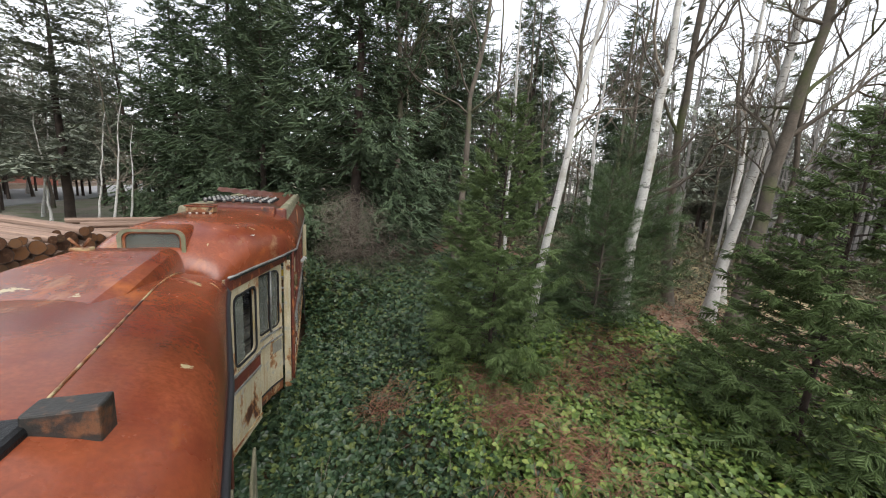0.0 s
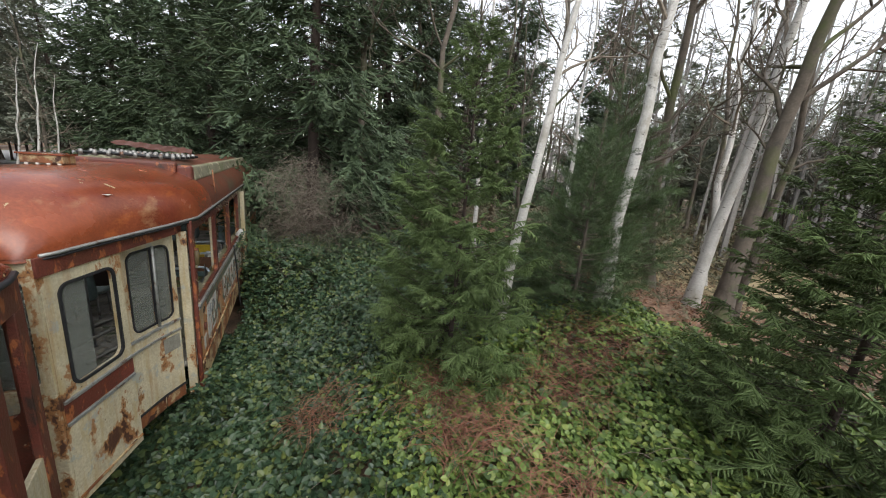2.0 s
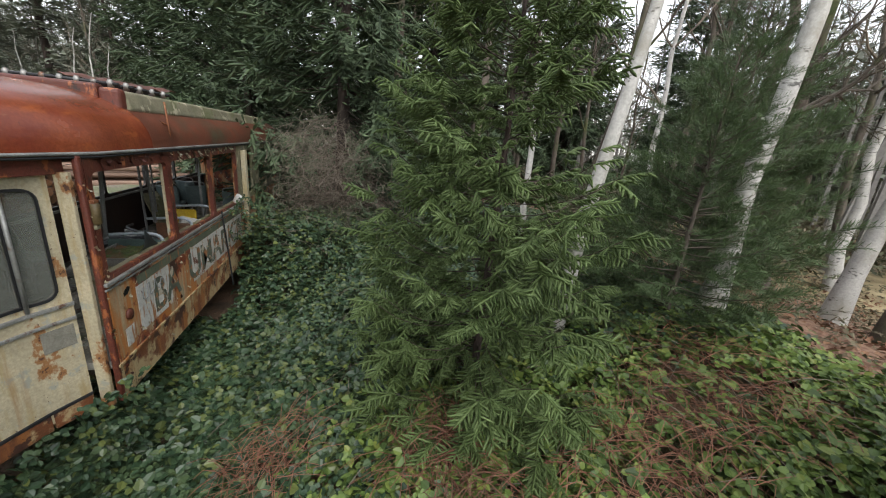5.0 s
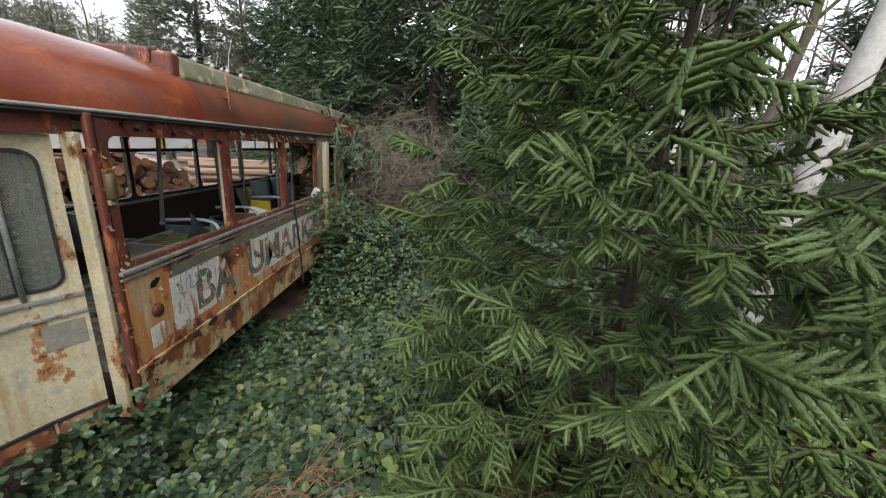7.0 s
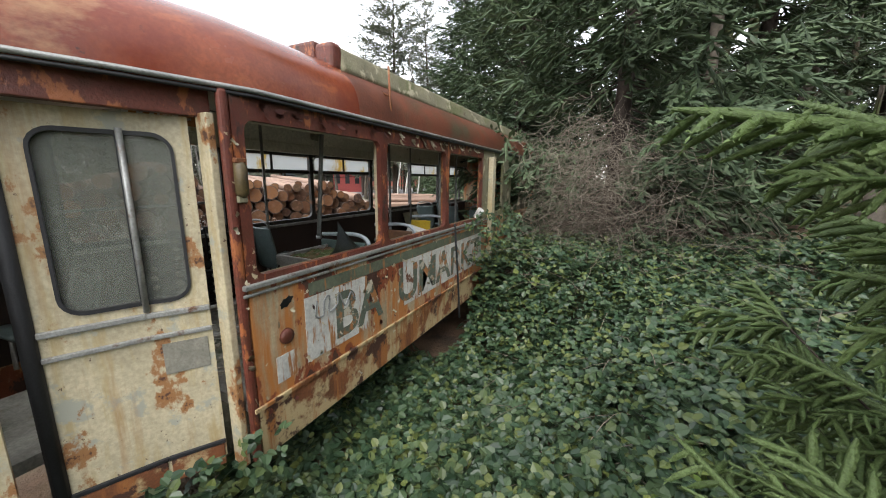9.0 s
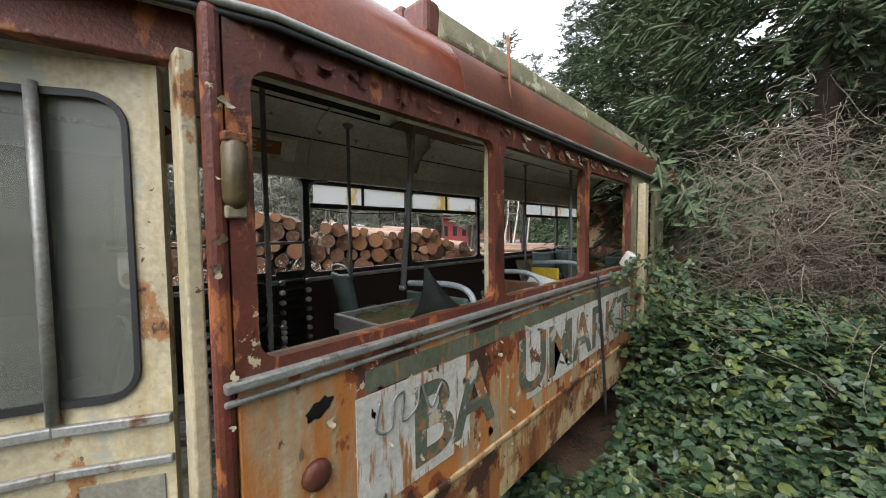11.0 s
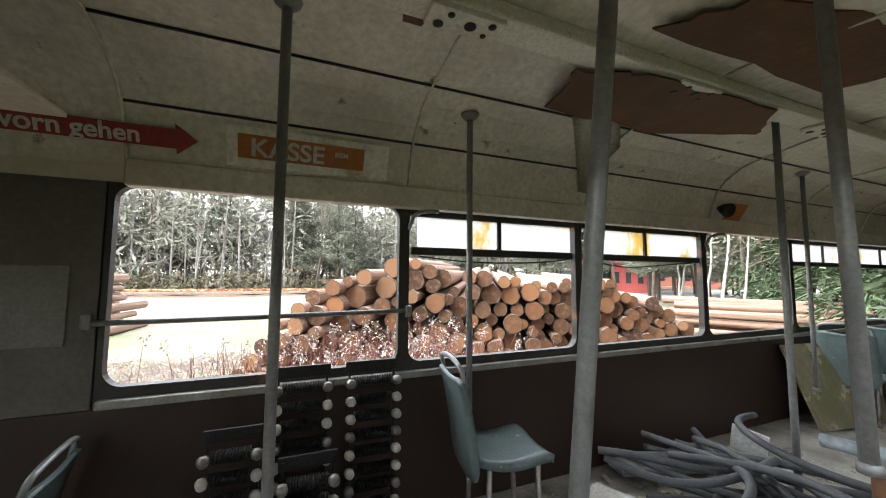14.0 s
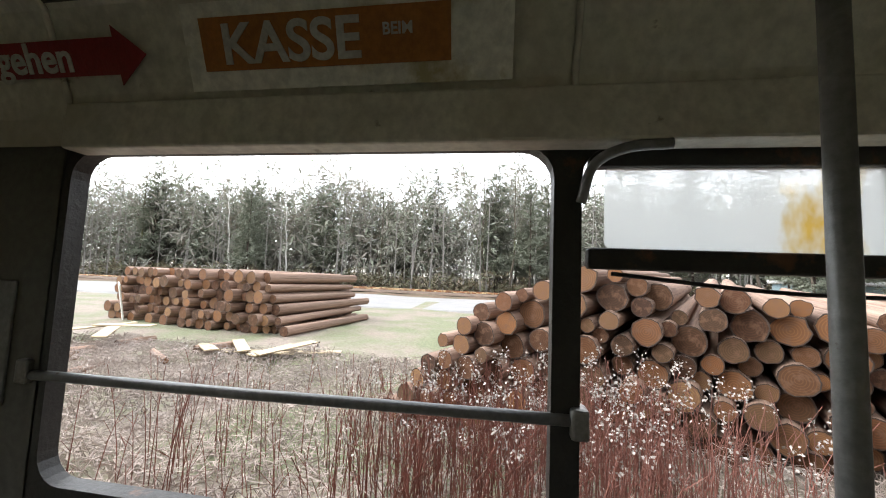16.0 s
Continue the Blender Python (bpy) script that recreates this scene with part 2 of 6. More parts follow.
def soft_box(lo, hi, bevel=0.01, m=None, seg=2):
    bm = bmesh.new()
    c, s = [(a + b) / 2 for a, b in zip(lo, hi)], [b - a for a, b in zip(lo, hi)]
    bmesh.ops.create_cube(bm, size=1, matrix=Matrix.Translation(c) @ Matrix.Diagonal((*s, 1)))
    if bevel:
        bmesh.ops.bevel(bm, geom=bm.edges[:], offset=min(bevel, min(s) * 0.45), segments=seg, affect="EDGES", profile=0.5)
    if m is not None:
        bmesh.ops.transform(bm, matrix=m, verts=bm.verts[:])
    return bm


def rod(pts, r, sides=8):
    q = Quads()
    q.tube(pts, r, sides, cap=True)
    me = q.mesh("rod", None, True)
    return me


def smooth_path(pts, n=6):
    """Catmull-Rom through pts."""
    p = np.asarray(pts, float)
    p = np.vstack([2 * p[0] - p[1], p, 2 * p[-1] - p[-2]])
    out = []
    for i in range(1, len(p) - 2):
        for t in np.linspace(0, 1, n, endpoint=False):
            a, b, c, d = p[i - 1:i + 3]
            out.append(0.5 * (2 * b + (c - a) * t + (2 * a - 5 * b + 4 * c - d) * t * t + (3 * b - a - 3 * c + d) * t ** 3))
    out.append(p[-2])
    return np.array(out)


def rounded(a0, a1, b0, b1, r, k=5):
    out = []
    rr = r if isinstance(r, tuple) else (r,) * 4
    for q, (ca, cb, sa, sb) in zip(rr, ((a1, b1, -1, -1), (a0, b1, 1, -1), (a0, b0, 1, 1), (a1, b0, -1, 1))):
        for i in range(k + 1):
            t = radians({(-1, -1): 0, (1, -1): 90, (1, 1): 180, (-1, 1): 270}[sa, sb] + 90 * i / k)
            out.append((ca + sa * q + q * math.cos(t), cb + sb * q + q * math.sin(t)))
    return out


def plate_hole(outer, hole, r, thick, m, k=5):
    """A plate in the plane (a, b) with a round-cornered hole, thick along c; m maps (a, b, c) to the world."""
    a0, a1, b0, b1 = outer
    inner = rounded(*hole, r, k)
    corners = [(a1, b1), (a0, b1), (a0, b0), (a1, b0)]
    n = len(inner)
    bm = bmesh.new()
    vi = [[bm.verts.new(m @ Vector((a, b, c))) for a, b in inner] for c in (0, thick)]
    vo = [[bm.verts.new(m @ Vector((a, b, c))) for a, b in corners] for c in (0, thick)]
    for i in range(n):
        j = (i + 1) % n
        ci, cj = i // (k + 1), j // (k + 1)
        for s in (0, 1):
            if ci == cj:
                bm.faces.new((vi[s][i], vi[s][j], vo[s][ci]))
            else:
                bm.faces.new((vi[s][i], vi[s][j], vo[s][cj], vo[s][ci]))
        bm.faces.new((vi[0][i], vi[0][j], vi[1][j], vi[1][i]))
    for i in range(4):
        j = (i + 1) % 4
        bm.faces.new((vo[0][i], vo[0][j], vo[1][j], vo[1][i]))
    bmesh.ops.recalc_face_normals(bm, faces=bm.faces[:])
    return bm


def ring_plate(outer, ro, inner, ri, thick, m, k=5):
    """A round-cornered frame."""
    o, i_ = rounded(*outer, ro, k), rounded(*inner, ri, k)
    n = len(o)
    bm = bmesh.new()
    vo = [[bm.verts.new(m @ Vector((a, b, c))) for a, b in o] for c in (0, thick)]
    vi = [[bm.verts.new(m @ Vector((a, b, c))) for a, b in i_] for c in (0, thick)]
    for i in range(n):
        j = (i + 1) % n
        for s in (0, 1):
            bm.faces.new((vo[s][i], vo[s][j], vi[s][j], vi[s][i]))
        bm.faces.new((vo[0][i], vo[0][j], vo[1][j], vo[1][i]))
        bm.faces.new((vi[0][i], vi[0][j], vi[1][j], vi[1][i]))
    bmesh.ops.recalc_face_normals(bm, faces=bm.faces[:])
    return bm


def pane(hole, r, m, thick=0.005):
    bm = bmesh.new()
    pts = rounded(*hole, r)
    f = [bm.verts.new(m @ Vector((a, b, 0))) for a, b in pts]
    g = [bm.verts.new(m @ Vector((a, b, thick))) for a, b in pts]
    bm.faces.new(f)
    bm.faces.new(g)
    for i in range(len(f)):
        j = (i + 1) % len(f)
        bm.faces.new((f[i], f[j], g[j], g[i]))
    bmesh.ops.recalc_face_normals(bm, faces=bm.faces[:])
    return bm


def wall_frame(p0, p1):
    """Maps a (along p0 to p1, from p0), b (up), c (to the left of that way) to the world."""
    d = Vector((p1[0] - p0[0], p1[1] - p0[1], 0)).normalized()
    c = Vector((-d.y, d.x, 0))
    return Matrix(((d.x, 0, c.x, p0[0]), (d.y, 0, c.y, p0[1]), (0, 1, 0, 0), (0, 0, 0, 1)))


def lerp(a, b, t):
    return a + (b - a) * t


def smoothstep(a, b, x):
    t = np.clip((x - a) / (b - a), 0, 1)
    return t * t * (3 - 2 * t)


def thing(name, label, category, group="", kind="", at=(0, 0, 0)):
    ob = new(name)
    ob.location = at
    ob.empty_display_size = 0.1
    return tagged(ob, label, category, group, kind)


# ---- ground ----
def ground_z(x, y):
    x, y = np.asarray(x, float), np.asarray(y, float)
    z = 0.85 * smoothstep(0.2, 2.9, x) - 0.08
    z = z + 0.35 * smoothstep(3, 7, x) - 0.9 * smoothstep(8, 14, x)
    z = z + 0.35 * smoothstep(9.5, 13, y) * smoothstep(-1, 1.5, x) * (1 - smoothstep(6, 9, x))
    z = z + 0.5 * smoothstep(-2.8, -5, x)
    z = z + 0.06 * np.sin(x * 1.3 + 0.5) * np.cos(y * 1.1) + 0.03 * np.sin(x * 3.1) * np.sin(y * 2.7)
    return z


def build_ground():
    def axis(lo, hi, step, far):
        mid = np.arange(lo, hi + 1e-6, step)
        g = np.geomspace(1, far, 22)[1:]
        return np.concatenate([lo - g[::-1], mid, hi + g])
    xs, ys = axis(-12, 16, 0.35, 900), axis(-4, 26, 0.35, 900)
    X, Y = np.meshgrid(xs, ys, indexing="ij")
    v = np.stack([X, Y, ground_z(X, Y)], -1).reshape(-1, 3)
    i, j = np.meshgrid(np.arange(len(xs) - 1), np.arange(len(ys) - 1), indexing="ij")
    n = len(ys)
    f = np.stack([i * n + j, (i + 1) * n + j, (i + 1) * n + j + 1, i * n + j + 1], -1).reshape(-1, 4)
    m, nt, bs = node_mat("forest_floor_and_meadow")
    co = nt.nodes.new("ShaderNodeTexCoord")
    sp = nt.nodes.new("ShaderNodeSeparateXYZ")
    link(nt, co.outputs["Object"], sp.inputs[0])
    soil = ramp(nt, noise_node(nt, 2.5, 8), 0.3, 0.7, (0.045, 0.032, 0.02), (0.17, 0.10, 0.06))
    soil = mix(nt, ramp(nt, noise_node(nt, 0.4, 4, seed=3), 0.5, 0.7), soil, (0.05, 0.065, 0.025))
    litter = mix(nt, ramp(nt, noise_node(nt, 9, 6, seed=5), 0.4, 0.6), (0.16, 0.08, 0.05), (0.27, 0.17, 0.11))
    grass = mix(nt, ramp(nt, noise_node(nt, 0.5, 8, seed=8), 0.42, 0.6), (0.185, 0.20, 0.115), (0.27, 0.225, 0.185))
    grass = mix(nt, ramp(nt, noise_node(nt, 14, 6, seed=9), 0.35, 0.65), mix(nt, 0.35, grass, (0, 0, 0)), grass)
    tan = mix(nt, ramp(nt, noise_node(nt, 1.5, 6, seed=11), 0.4, 0.6), (0.36, 0.29, 0.16), (0.22, 0.17, 0.09))
    def side(sock, lo, hi):
        r = nt.nodes.new("ShaderNodeMapRange")
        r.inputs["From Min"].default_value, r.inputs["From Max"].default_value = lo, hi
        link(nt, sock, r.inputs["Value"])
        return r.outputs[0]
    col = mix(nt, side(sp.outputs["X"], 6.5, 8.5), soil, litter)
    col = mix(nt, side(sp.outputs["X"], 13.5, 15), col, tan)
    col = mix(nt, side(sp.outputs["X"], 28, 34), col, soil)
    col = mix(nt, side(sp.outputs["X"], -2.6, -3.4), col, grass)
    col = mix(nt, side(sp.outputs["X"], -34, -38), col, soil)
    link(nt, col, bs.inputs["Base Color"])
    bs.inputs["Roughness"].default_value = 0.95
    bump(nt, bs, noise_node(nt, 18, 6), 0.8, 0.04)
    ob = new("ground", npmesh("ground", v, f, m, True))
    tagged(ob, "uneven forest floor of soil, leaf litter and pale meadow grass", "ground", kind="structure")
    return ob


ground = build_ground()

# ---- tram cars ----
CX, HALF = -1.42, 1.08
FAR = -2.57
RC, RW = (CX + HALF + FAR) / 2, (CX + HALF - FAR) / 2 + 0.03
Z_SKIRT, Z_FLOOR, Z_SILL, Z_TOP, Z_GUT = 0.60, 1.06, 1.91, 2.91, 3.05
M_glass_m, gnt, gbs = node_mat("dusty_window_glass")
gbs.inputs["Base Color"].default_value = (0.55, 0.58, 0.55, 1)
gbs.inputs["Roughness"].default_value = 0.06
gbs.inputs["Transmission Weight"].default_value = 0.0
gt = gnt.nodes.new("ShaderNodeBsdfTransparent")
gt.inputs["Color"].default_value = (0.62, 0.64, 0.60, 1)
gm = gnt.nodes.new("ShaderNodeMixShader")
link(gnt, ramp(gnt, noise_node(gnt, 2.2, 3), 0.3, 0.75, (0.30,) * 3, (0.46,) * 3), gm.inputs[0])
link(gnt, gt.outputs[0], gm.inputs[1])
link(gnt, gbs.outputs[0], gm.inputs[2])
link(gnt, gm.outputs[0], gnt.nodes["Material Output"].inputs["Surface"])
gbs.inputs["Base Color"].default_value = (0.26, 0.27, 0.24, 1)
M_hopper, hnt, hbs = node_mat("milky_algae_stained_glass")
hb = hnt.nodes.new("ShaderNodeBsdfTranslucent")
hcol = mix(hnt, ramp(hnt, noise_node(hnt, 4, 5, (1, 1, 0.6)), 0.56, 0.66), (0.76, 0.78, 0.76), (0.66, 0.46, 0.10))
link(hnt, hcol, hb.inputs["Color"])
link(hnt, hcol, hbs.inputs["Base Color"])
hbs.inputs["Roughness"].default_value = 0.3
hm = hnt.nodes.new("ShaderNodeMixShader")
ht = hnt.nodes.new("ShaderNodeBsdfTransparent")
hm2 = hnt.nodes.new("ShaderNodeMixShader")
hm.inputs[0].default_value, hm2.inputs[0].default_value = 0.85, 0.42
link(hnt, hbs.outputs[0], hm.inputs[1])
link(hnt, hb.outputs[0], hm.inputs[2])
link(hnt, hm.outputs[0], hm2.inputs[1])
link(hnt, ht.outputs[0], hm2.inputs[2])
link(hnt, hm2.outputs[0], hnt.nodes["Material Output"].inputs["Surface"])


def roof_shell(stations, name, mat, parent, label="", p=2.5, seg=28, thick=0.03):
    """stations: (y, x centre, half width, rise); a vaulted roof above the gutter."""
    q = Quads()
    rings = []
    for y, cx, w, h in stations:
        ring = []
        for i in range(seg + 1):
            t = math.pi * i / seg
            c, s = math.cos(t), math.sin(t)
            ring.append((cx + w * math.copysign(abs(c) ** (2 / p), c), y, Z_GUT + h * max(0, s) ** (2 / p)))
        rings.append(ring)
    n = seg + 1
    up = np.array(rings)
    lowr = up.copy()
    lowr[:, :, 2] -= thick
    for arr, flip in ((up, False), (lowr, True)):
        i, j = np.meshgrid(np.arange(len(rings) - 1), np.arange(seg), indexing="ij")
        f = np.stack([i * n + j, i * n + j + 1, (i + 1) * n + j + 1, (i + 1) * n + j], -1).reshape(-1, 4)
        q.add(arr.reshape(-1, 3), f if flip else f[:, ::-1])
    return part(name, q.mesh(name, mat, True), mat, parent, label)


def front_stations(y_tip, y_full, near_tip, near_full, far_tip, far_full, rise, drop):
    """Stations of a domed end, from its tip on; the door side tapers more than the other."""
    out = []
    for t in (0.0, 0.012, 0.04, 0.09, 0.16, 0.25, 0.36, 0.5, 0.7, 1.0):
        k = smoothstep(0, 1, t) * 0.35 + t * 0.65
        xn, xf = lerp(near_tip, near_full, k), lerp(far_tip, far_full, k)
        w = (xn - xf) / 2 * min(1, 0.86 + 0.14 * math.sqrt(min(1, t / 0.09)))
        h = rise * math.sqrt(max(0.0004, 1 - (1 - min(1, t / drop)) ** 2))
        out.append((lerp(y_tip, y_full, t), (xn + xf) / 2, w, h))
    return out


Y_END = 15.4
PILLARS_N = [6.46, 7.98, 9.43, 10.83]
PILLARS_F = [6.345, 7.80, 9.18, 10.66, 12.10, 13.50, 14.95]


def build_car():
    car = thing("tram_car", "derelict cream and red tram with peeling paint and broken windows", "tram")
    near, far = CX + HALF, FAR
    # roof
    st = front_stations(4.62, 6.6, -0.97, CX + HALF + 0.03, -2.42, FAR - 0.03, 0.60, 0.5)
    roof_shell(st + [(7.6, RC, RW, 0.60)], "roof", M_roof, car, "glossy orange-red rusty domed roof")
    roof_shell([(y, RC, RW, 0.60) for y in (7.6, 9, 12, Y_END)], "roof", M_roof_back, car, "dull brown mossy roof")
    # gutter strip along the roof's edge
    for s in (1, -1):
        path = [(cx + s * (w + 0.012), y, Z_GUT + 0.01) for y, cx, w, _ in st[2:]] + [(RC + s * (RW + 0.012), Y_END, Z_GUT + 0.01)]
        part("gutter_strip", rod(path, 0.016, 6), M_alu, car, "grey rain gutter strip")
        path = [(cx + s * (w + 0.006), y, Z_GUT - 0.02) for y, cx, w, _ in st[2:]] + [(RC + s * (RW + 0.006), Y_END, Z_GUT - 0.02)]
        part("gutter_strip", rod(path, 0.012, 6), M_rubber, car, "dark gutter seal")
    # straight side walls, bay by bay
    Wn = wall_frame((near, 0), (near, 1))          # a = y, c towards -x
    Wf = wall_frame((far, 1), (far, 0))            # c towards +x, a = 1 - y
    edges = PILLARS_N + [12.3, 13.75, Y_END]
    for i in range(len(edges) - 1):
        a0, a1 = edges[i], edges[i + 1]
        if i < 3:
            part("window_panel", plate_hole((a0, a1, Z_SILL - 0.05, Z_GUT), (a0 + (0.075 if i == 0 else 0.05), a1 - 0.055, Z_SILL + 0.01, Z_TOP - 0.015), 0.07, 0.05, Wn), M_red, car, "peeling red window surround")
        else:
            part("window_panel", plate_hole((a0, a1, Z_SILL - 0.05, Z_GUT), (a0 + 0.3, a1 - 0.3, Z_SILL + 0.05, Z_TOP), 0.07, 0.05, Wn), M_moss, car, "mossy pale window surround")
        part("side_panel", soft_box((near - 0.05, a0 + 0.003, 1.0), (near, a1 - 0.003, Z_SILL - 0.055), 0.006), M_side, car, "cream side panel streaked with rust")
        part("skirt_panel", soft_box((near - 0.05, a0 + 0.003, Z_SKIRT), (near - 0.006, a1 - 0.003, 0.99), 0.008), M_rustsill, car, "rusted lower skirt")
    part("side_panel", soft_box((near - 0.05, 6.40, Z_SKIRT), (near + 0.004, 6.458, Z_GUT), 0.02), M_red, car, "peeling red door pillar")
    for z, h, o in ((Z_SILL - 0.045, 0.035, 0.035), (Z_SILL - 0.10, 0.022, 0.02), (1.0, 0.035, 0.018)):
        part("belt_rail", soft_box((near - 0.002, 6.42, z - h / 2), (near + o, 11.2, z + h / 2), 0.008), M_alu if z > 1.5 else M_rustsill, car, "bent grey belt rail")
    part("window_ledge", soft_box((near - 0.16, 6.47, Z_SILL - 0.05), (near - 0.012, 12.2, Z_SILL - 0.015), 0.006), M_moss, car, "algae-stained wooden window ledge")
    for i in range(len(PILLARS_F) - 1):
        y0, y1 = PILLARS_F[i], PILLARS_F[i + 1]
        part("window_panel", plate_hole((1 - y1, 1 - y0, Z_SILL - 0.05, 2.94), (1 - y1 + 0.032, 1 - y0 - 0.032, Z_SILL + 0.04, Z_TOP - 0.01), 0.08, 0.05, Wf), M_frame, car, "dark window surround")
        if i in (1, 2, 4, 5):
            hop = 2.655
            part("hopper_bar", soft_box((far + 0.005, y0 + 0.05, hop - 0.05), (far + 0.045, y1 - 0.05, hop), 0.006), M_frame, car)
            ym = (y0 + y1) / 2
            part("hopper_bar", soft_box((far + 0.008, ym - 0.014, hop), (far + 0.042, ym + 0.014, Z_TOP - 0.012), 0.004), M_frame, car)
            part("hopper_bar", soft_box((far + 0.008, y0 + 0.052, Z_TOP - 0.06), (far + 0.042, y1 - 0.052, Z_TOP - 0.012), 0.004), M_frame, car)
            for ya, yb in ((y0 + 0.09, ym - 0.014), (ym + 0.014, y1 - 0.06)):
                g = part("window_pane", pane((1 - yb, 1 - ya, hop, Z_TOP - 0.055), 0.015, Wf @ Matrix.Translation((0, 0, 0.02))), M_hopper, car, "milky stained upper pane")
    part("wall_lining", soft_box((far - 0.012, 5.5, 2.94), (far - 0.002, Y_END, Z_GUT + 0.02), 0.002), M_side, car)
    part("wall_lining", soft_box((far + 0.01, 5.5, Z_FLOOR), (far + 0.05, Y_END - 0.05, Z_SILL - 0.055), 0.004), M_brown, car, "dark brown laminate wall lining")
    part("side_panel", soft_box((far, 5.5, Z_SKIRT), (far + 0.009, Y_END, Z_SILL - 0.055), 0.003), M_side, car)
    part("window_ledge", soft_box((far + 0.012, 6.37, Z_SILL - 0.05), (far + 0.085, Y_END - 0.06, Z_SILL - 0.01), 0.006), M_alu, car, "pale dusty window ledge")
    part("floor_deck", soft_box((CX - 0.5, 4.8, Z_FLOOR - 0.08), (CX + 0.42, 6.42, Z_FLOOR - 0.003), 0.004), M_floor, car)
    part("floor_deck", soft_box((far + 0.05, 6.42, Z_FLOOR - 0.08), (near - 0.05, Y_END - 0.05, Z_FLOOR), 0.004), M_floor, car, "grimy floor strewn with debris")
    part("end_wall", soft_box((far, Y_END - 0.05, Z_SKIRT), (near, Y_END, Z_GUT), 0.01), M_side, car)
    # tapering far side and the rounded front
    tip, full = (-2.36, 4.75), (far + 0.02, 5.5)
    part("partition_panel", soft_box((far, 5.5, Z_SILL - 0.053), (far + 0.05, 6.358, 2.98), 0.006), M_partition, car, "grimy grey inner wall panel")
    m = wall_frame(full, tip)
    ln = math.hypot(tip[0] - full[0], tip[1] - full[1])
    part("window_panel", plate_hole((0.0, ln, Z_SILL - 0.05, Z_GUT), (0.12, ln - 0.1, Z_SILL, Z_TOP - 0.05), 0.07, 0.05, m), M_partition, car, "grimy grey inner partition")
    part("side_panel", soft_box((0, Z_SKIRT, 0), (ln, Z_SILL - 0.052, 0.05), 0.006, m), M_cream, car)
    tipn = (-1.0, 4.65)
    m = wall_frame((-2.36, 4.75), tipn)
    ln = math.hypot(tipn[0] + 2.36, tipn[1] - 4.75)
    part("window_panel", plate_hole((0.0, ln, Z_SILL - 0.05, Z_GUT), (0.08, ln - 0.08, Z_SILL, Z_TOP), 0.09, 0.05, m), M_cream, car, "cream windscreen surround")
    part("windscreen", pane((0.1, ln - 0.1, Z_SILL + 0.02, Z_TOP - 0.02), 0.09, m @ Matrix.Translation((0, 0, 0.02))), M_glass_m, car, "dusty windscreen glass").visible_shadow = False
    part("side_panel", soft_box((0, Z_SKIRT, 0), (ln, Z_SILL - 0.052, 0.05), 0.01, m), M_cream, car)
    # near tapering side: driver's window, front door leaf
    corner, hinge = (-1.0, 4.65), (-0.47, 6.42)
    m = wall_frame(corner, hinge)
    ln = math.hypot(hinge[0] - corner[0], hinge[1] - corner[1])
    part("header_panel", soft_box((0, Z_TOP - 0.02, -0.02), (ln, Z_GUT, 0.05), 0.006, m), M_red, car, "peeling red band above the doors")
    door = part("door", plate_hole((0.03, 0.85, Z_SKIRT + 0.05, Z_TOP - 0.024), (0.17, 0.74, Z_SILL - 0.08, Z_TOP - 0.14), 0.09, 0.045, m), M_cream, car, "cream folding door leaf with half its glass gone")
    part("seal", ring_plate((0.155, 0.755, Z_SILL - 0.095, Z_TOP - 0.125), 0.1, (0.18, 0.73, Z_SILL - 0.07, Z_TOP - 0.15), 0.085, 0.02, m @ Matrix.Translation((0, 0, -0.012))), M_rubber, door)
    part("window_pane", pane((0.18, 0.44, Z_SILL - 0.07, Z_TOP - 0.15), 0.03, m @ Matrix.Translation((0, 0, 0.02))), M_glass_m, door, "dusty half pane").visible_shadow = False
    part("rail", soft_box((0.04, 1.72, -0.02), (0.84, 1.755, 0.0), 0.006, m), M_alu, door)
    part("rail", soft_box((0.04, 1.50, -0.02), (0.84, 1.535, 0.0), 0.006, m), M_alu, door)
    part("band", soft_box((0.04, 1.54, -0.006), (0.84, 1.715, 0.0), 0.002, m), M_red, door, "flaking red band")
    part("lower_rail", soft_box((0.04, 0.72, -0.016), (0.84, 0.75, 0.0), 0.006, m), M_rustsill, door)
    # folded rear leaf in two halves, next to the pillar
    a, b, c = (-0.53, 6.325), (-0.69, 6.06), (-0.86, 5.66)
    for p0, p1, flap in ((b, a, 0), (c, b, 1)):
        m = wall_frame(p0, p1)
        ln = math.hypot(p1[0] - p0[0], p1[1] - p0[1])
        h0, h1 = (0.10, ln - 0.008) if flap else (0.008, ln - 0.085)
        def corners(r):
            return (0.008, r, r, 0.008) if flap else (r, 0.008, 0.008, r)
        door = part("door", plate_hole((0.0, ln, Z_SKIRT + 0.08, Z_TOP - 0.024), (h0, h1, 1.83, 2.78), corners(0.10), 0.04, m), M_cream, car, "cream folding door leaf with rubber-sealed glass")
        part("seal", ring_plate((h0 - 0.006, h1 + 0.006, 1.820, 2.790), corners(0.105), (h0 + 0.010, h1 - 0.010, 1.842, 2.768), corners(0.085), 0.02, m @ Matrix.Translation((0, 0, -0.012))), M_rubber, door)
        part("window_pane", pane((h0 + 0.004, h1 - 0.004, 1.835, 2.775), corners(0.09), m @ Matrix.Translation((0, 0, 0.018))), M_glass_m, door, "dusty pane reflecting the grey sky").visible_shadow = False
        part("rail", soft_box((0.0, 1.735, -0.022), (ln, 1.77, 0.0), 0.006, m), M_alu, door)
        part("rail", soft_box((0.0, 1.60, -0.02), (ln, 1.63, 0.0), 0.006, m), M_alu, door)
        part("lower_rail", soft_box((0.0, 0.78, -0.018), (ln, 0.81, 0.0), 0.006, m), M_rubber, door)
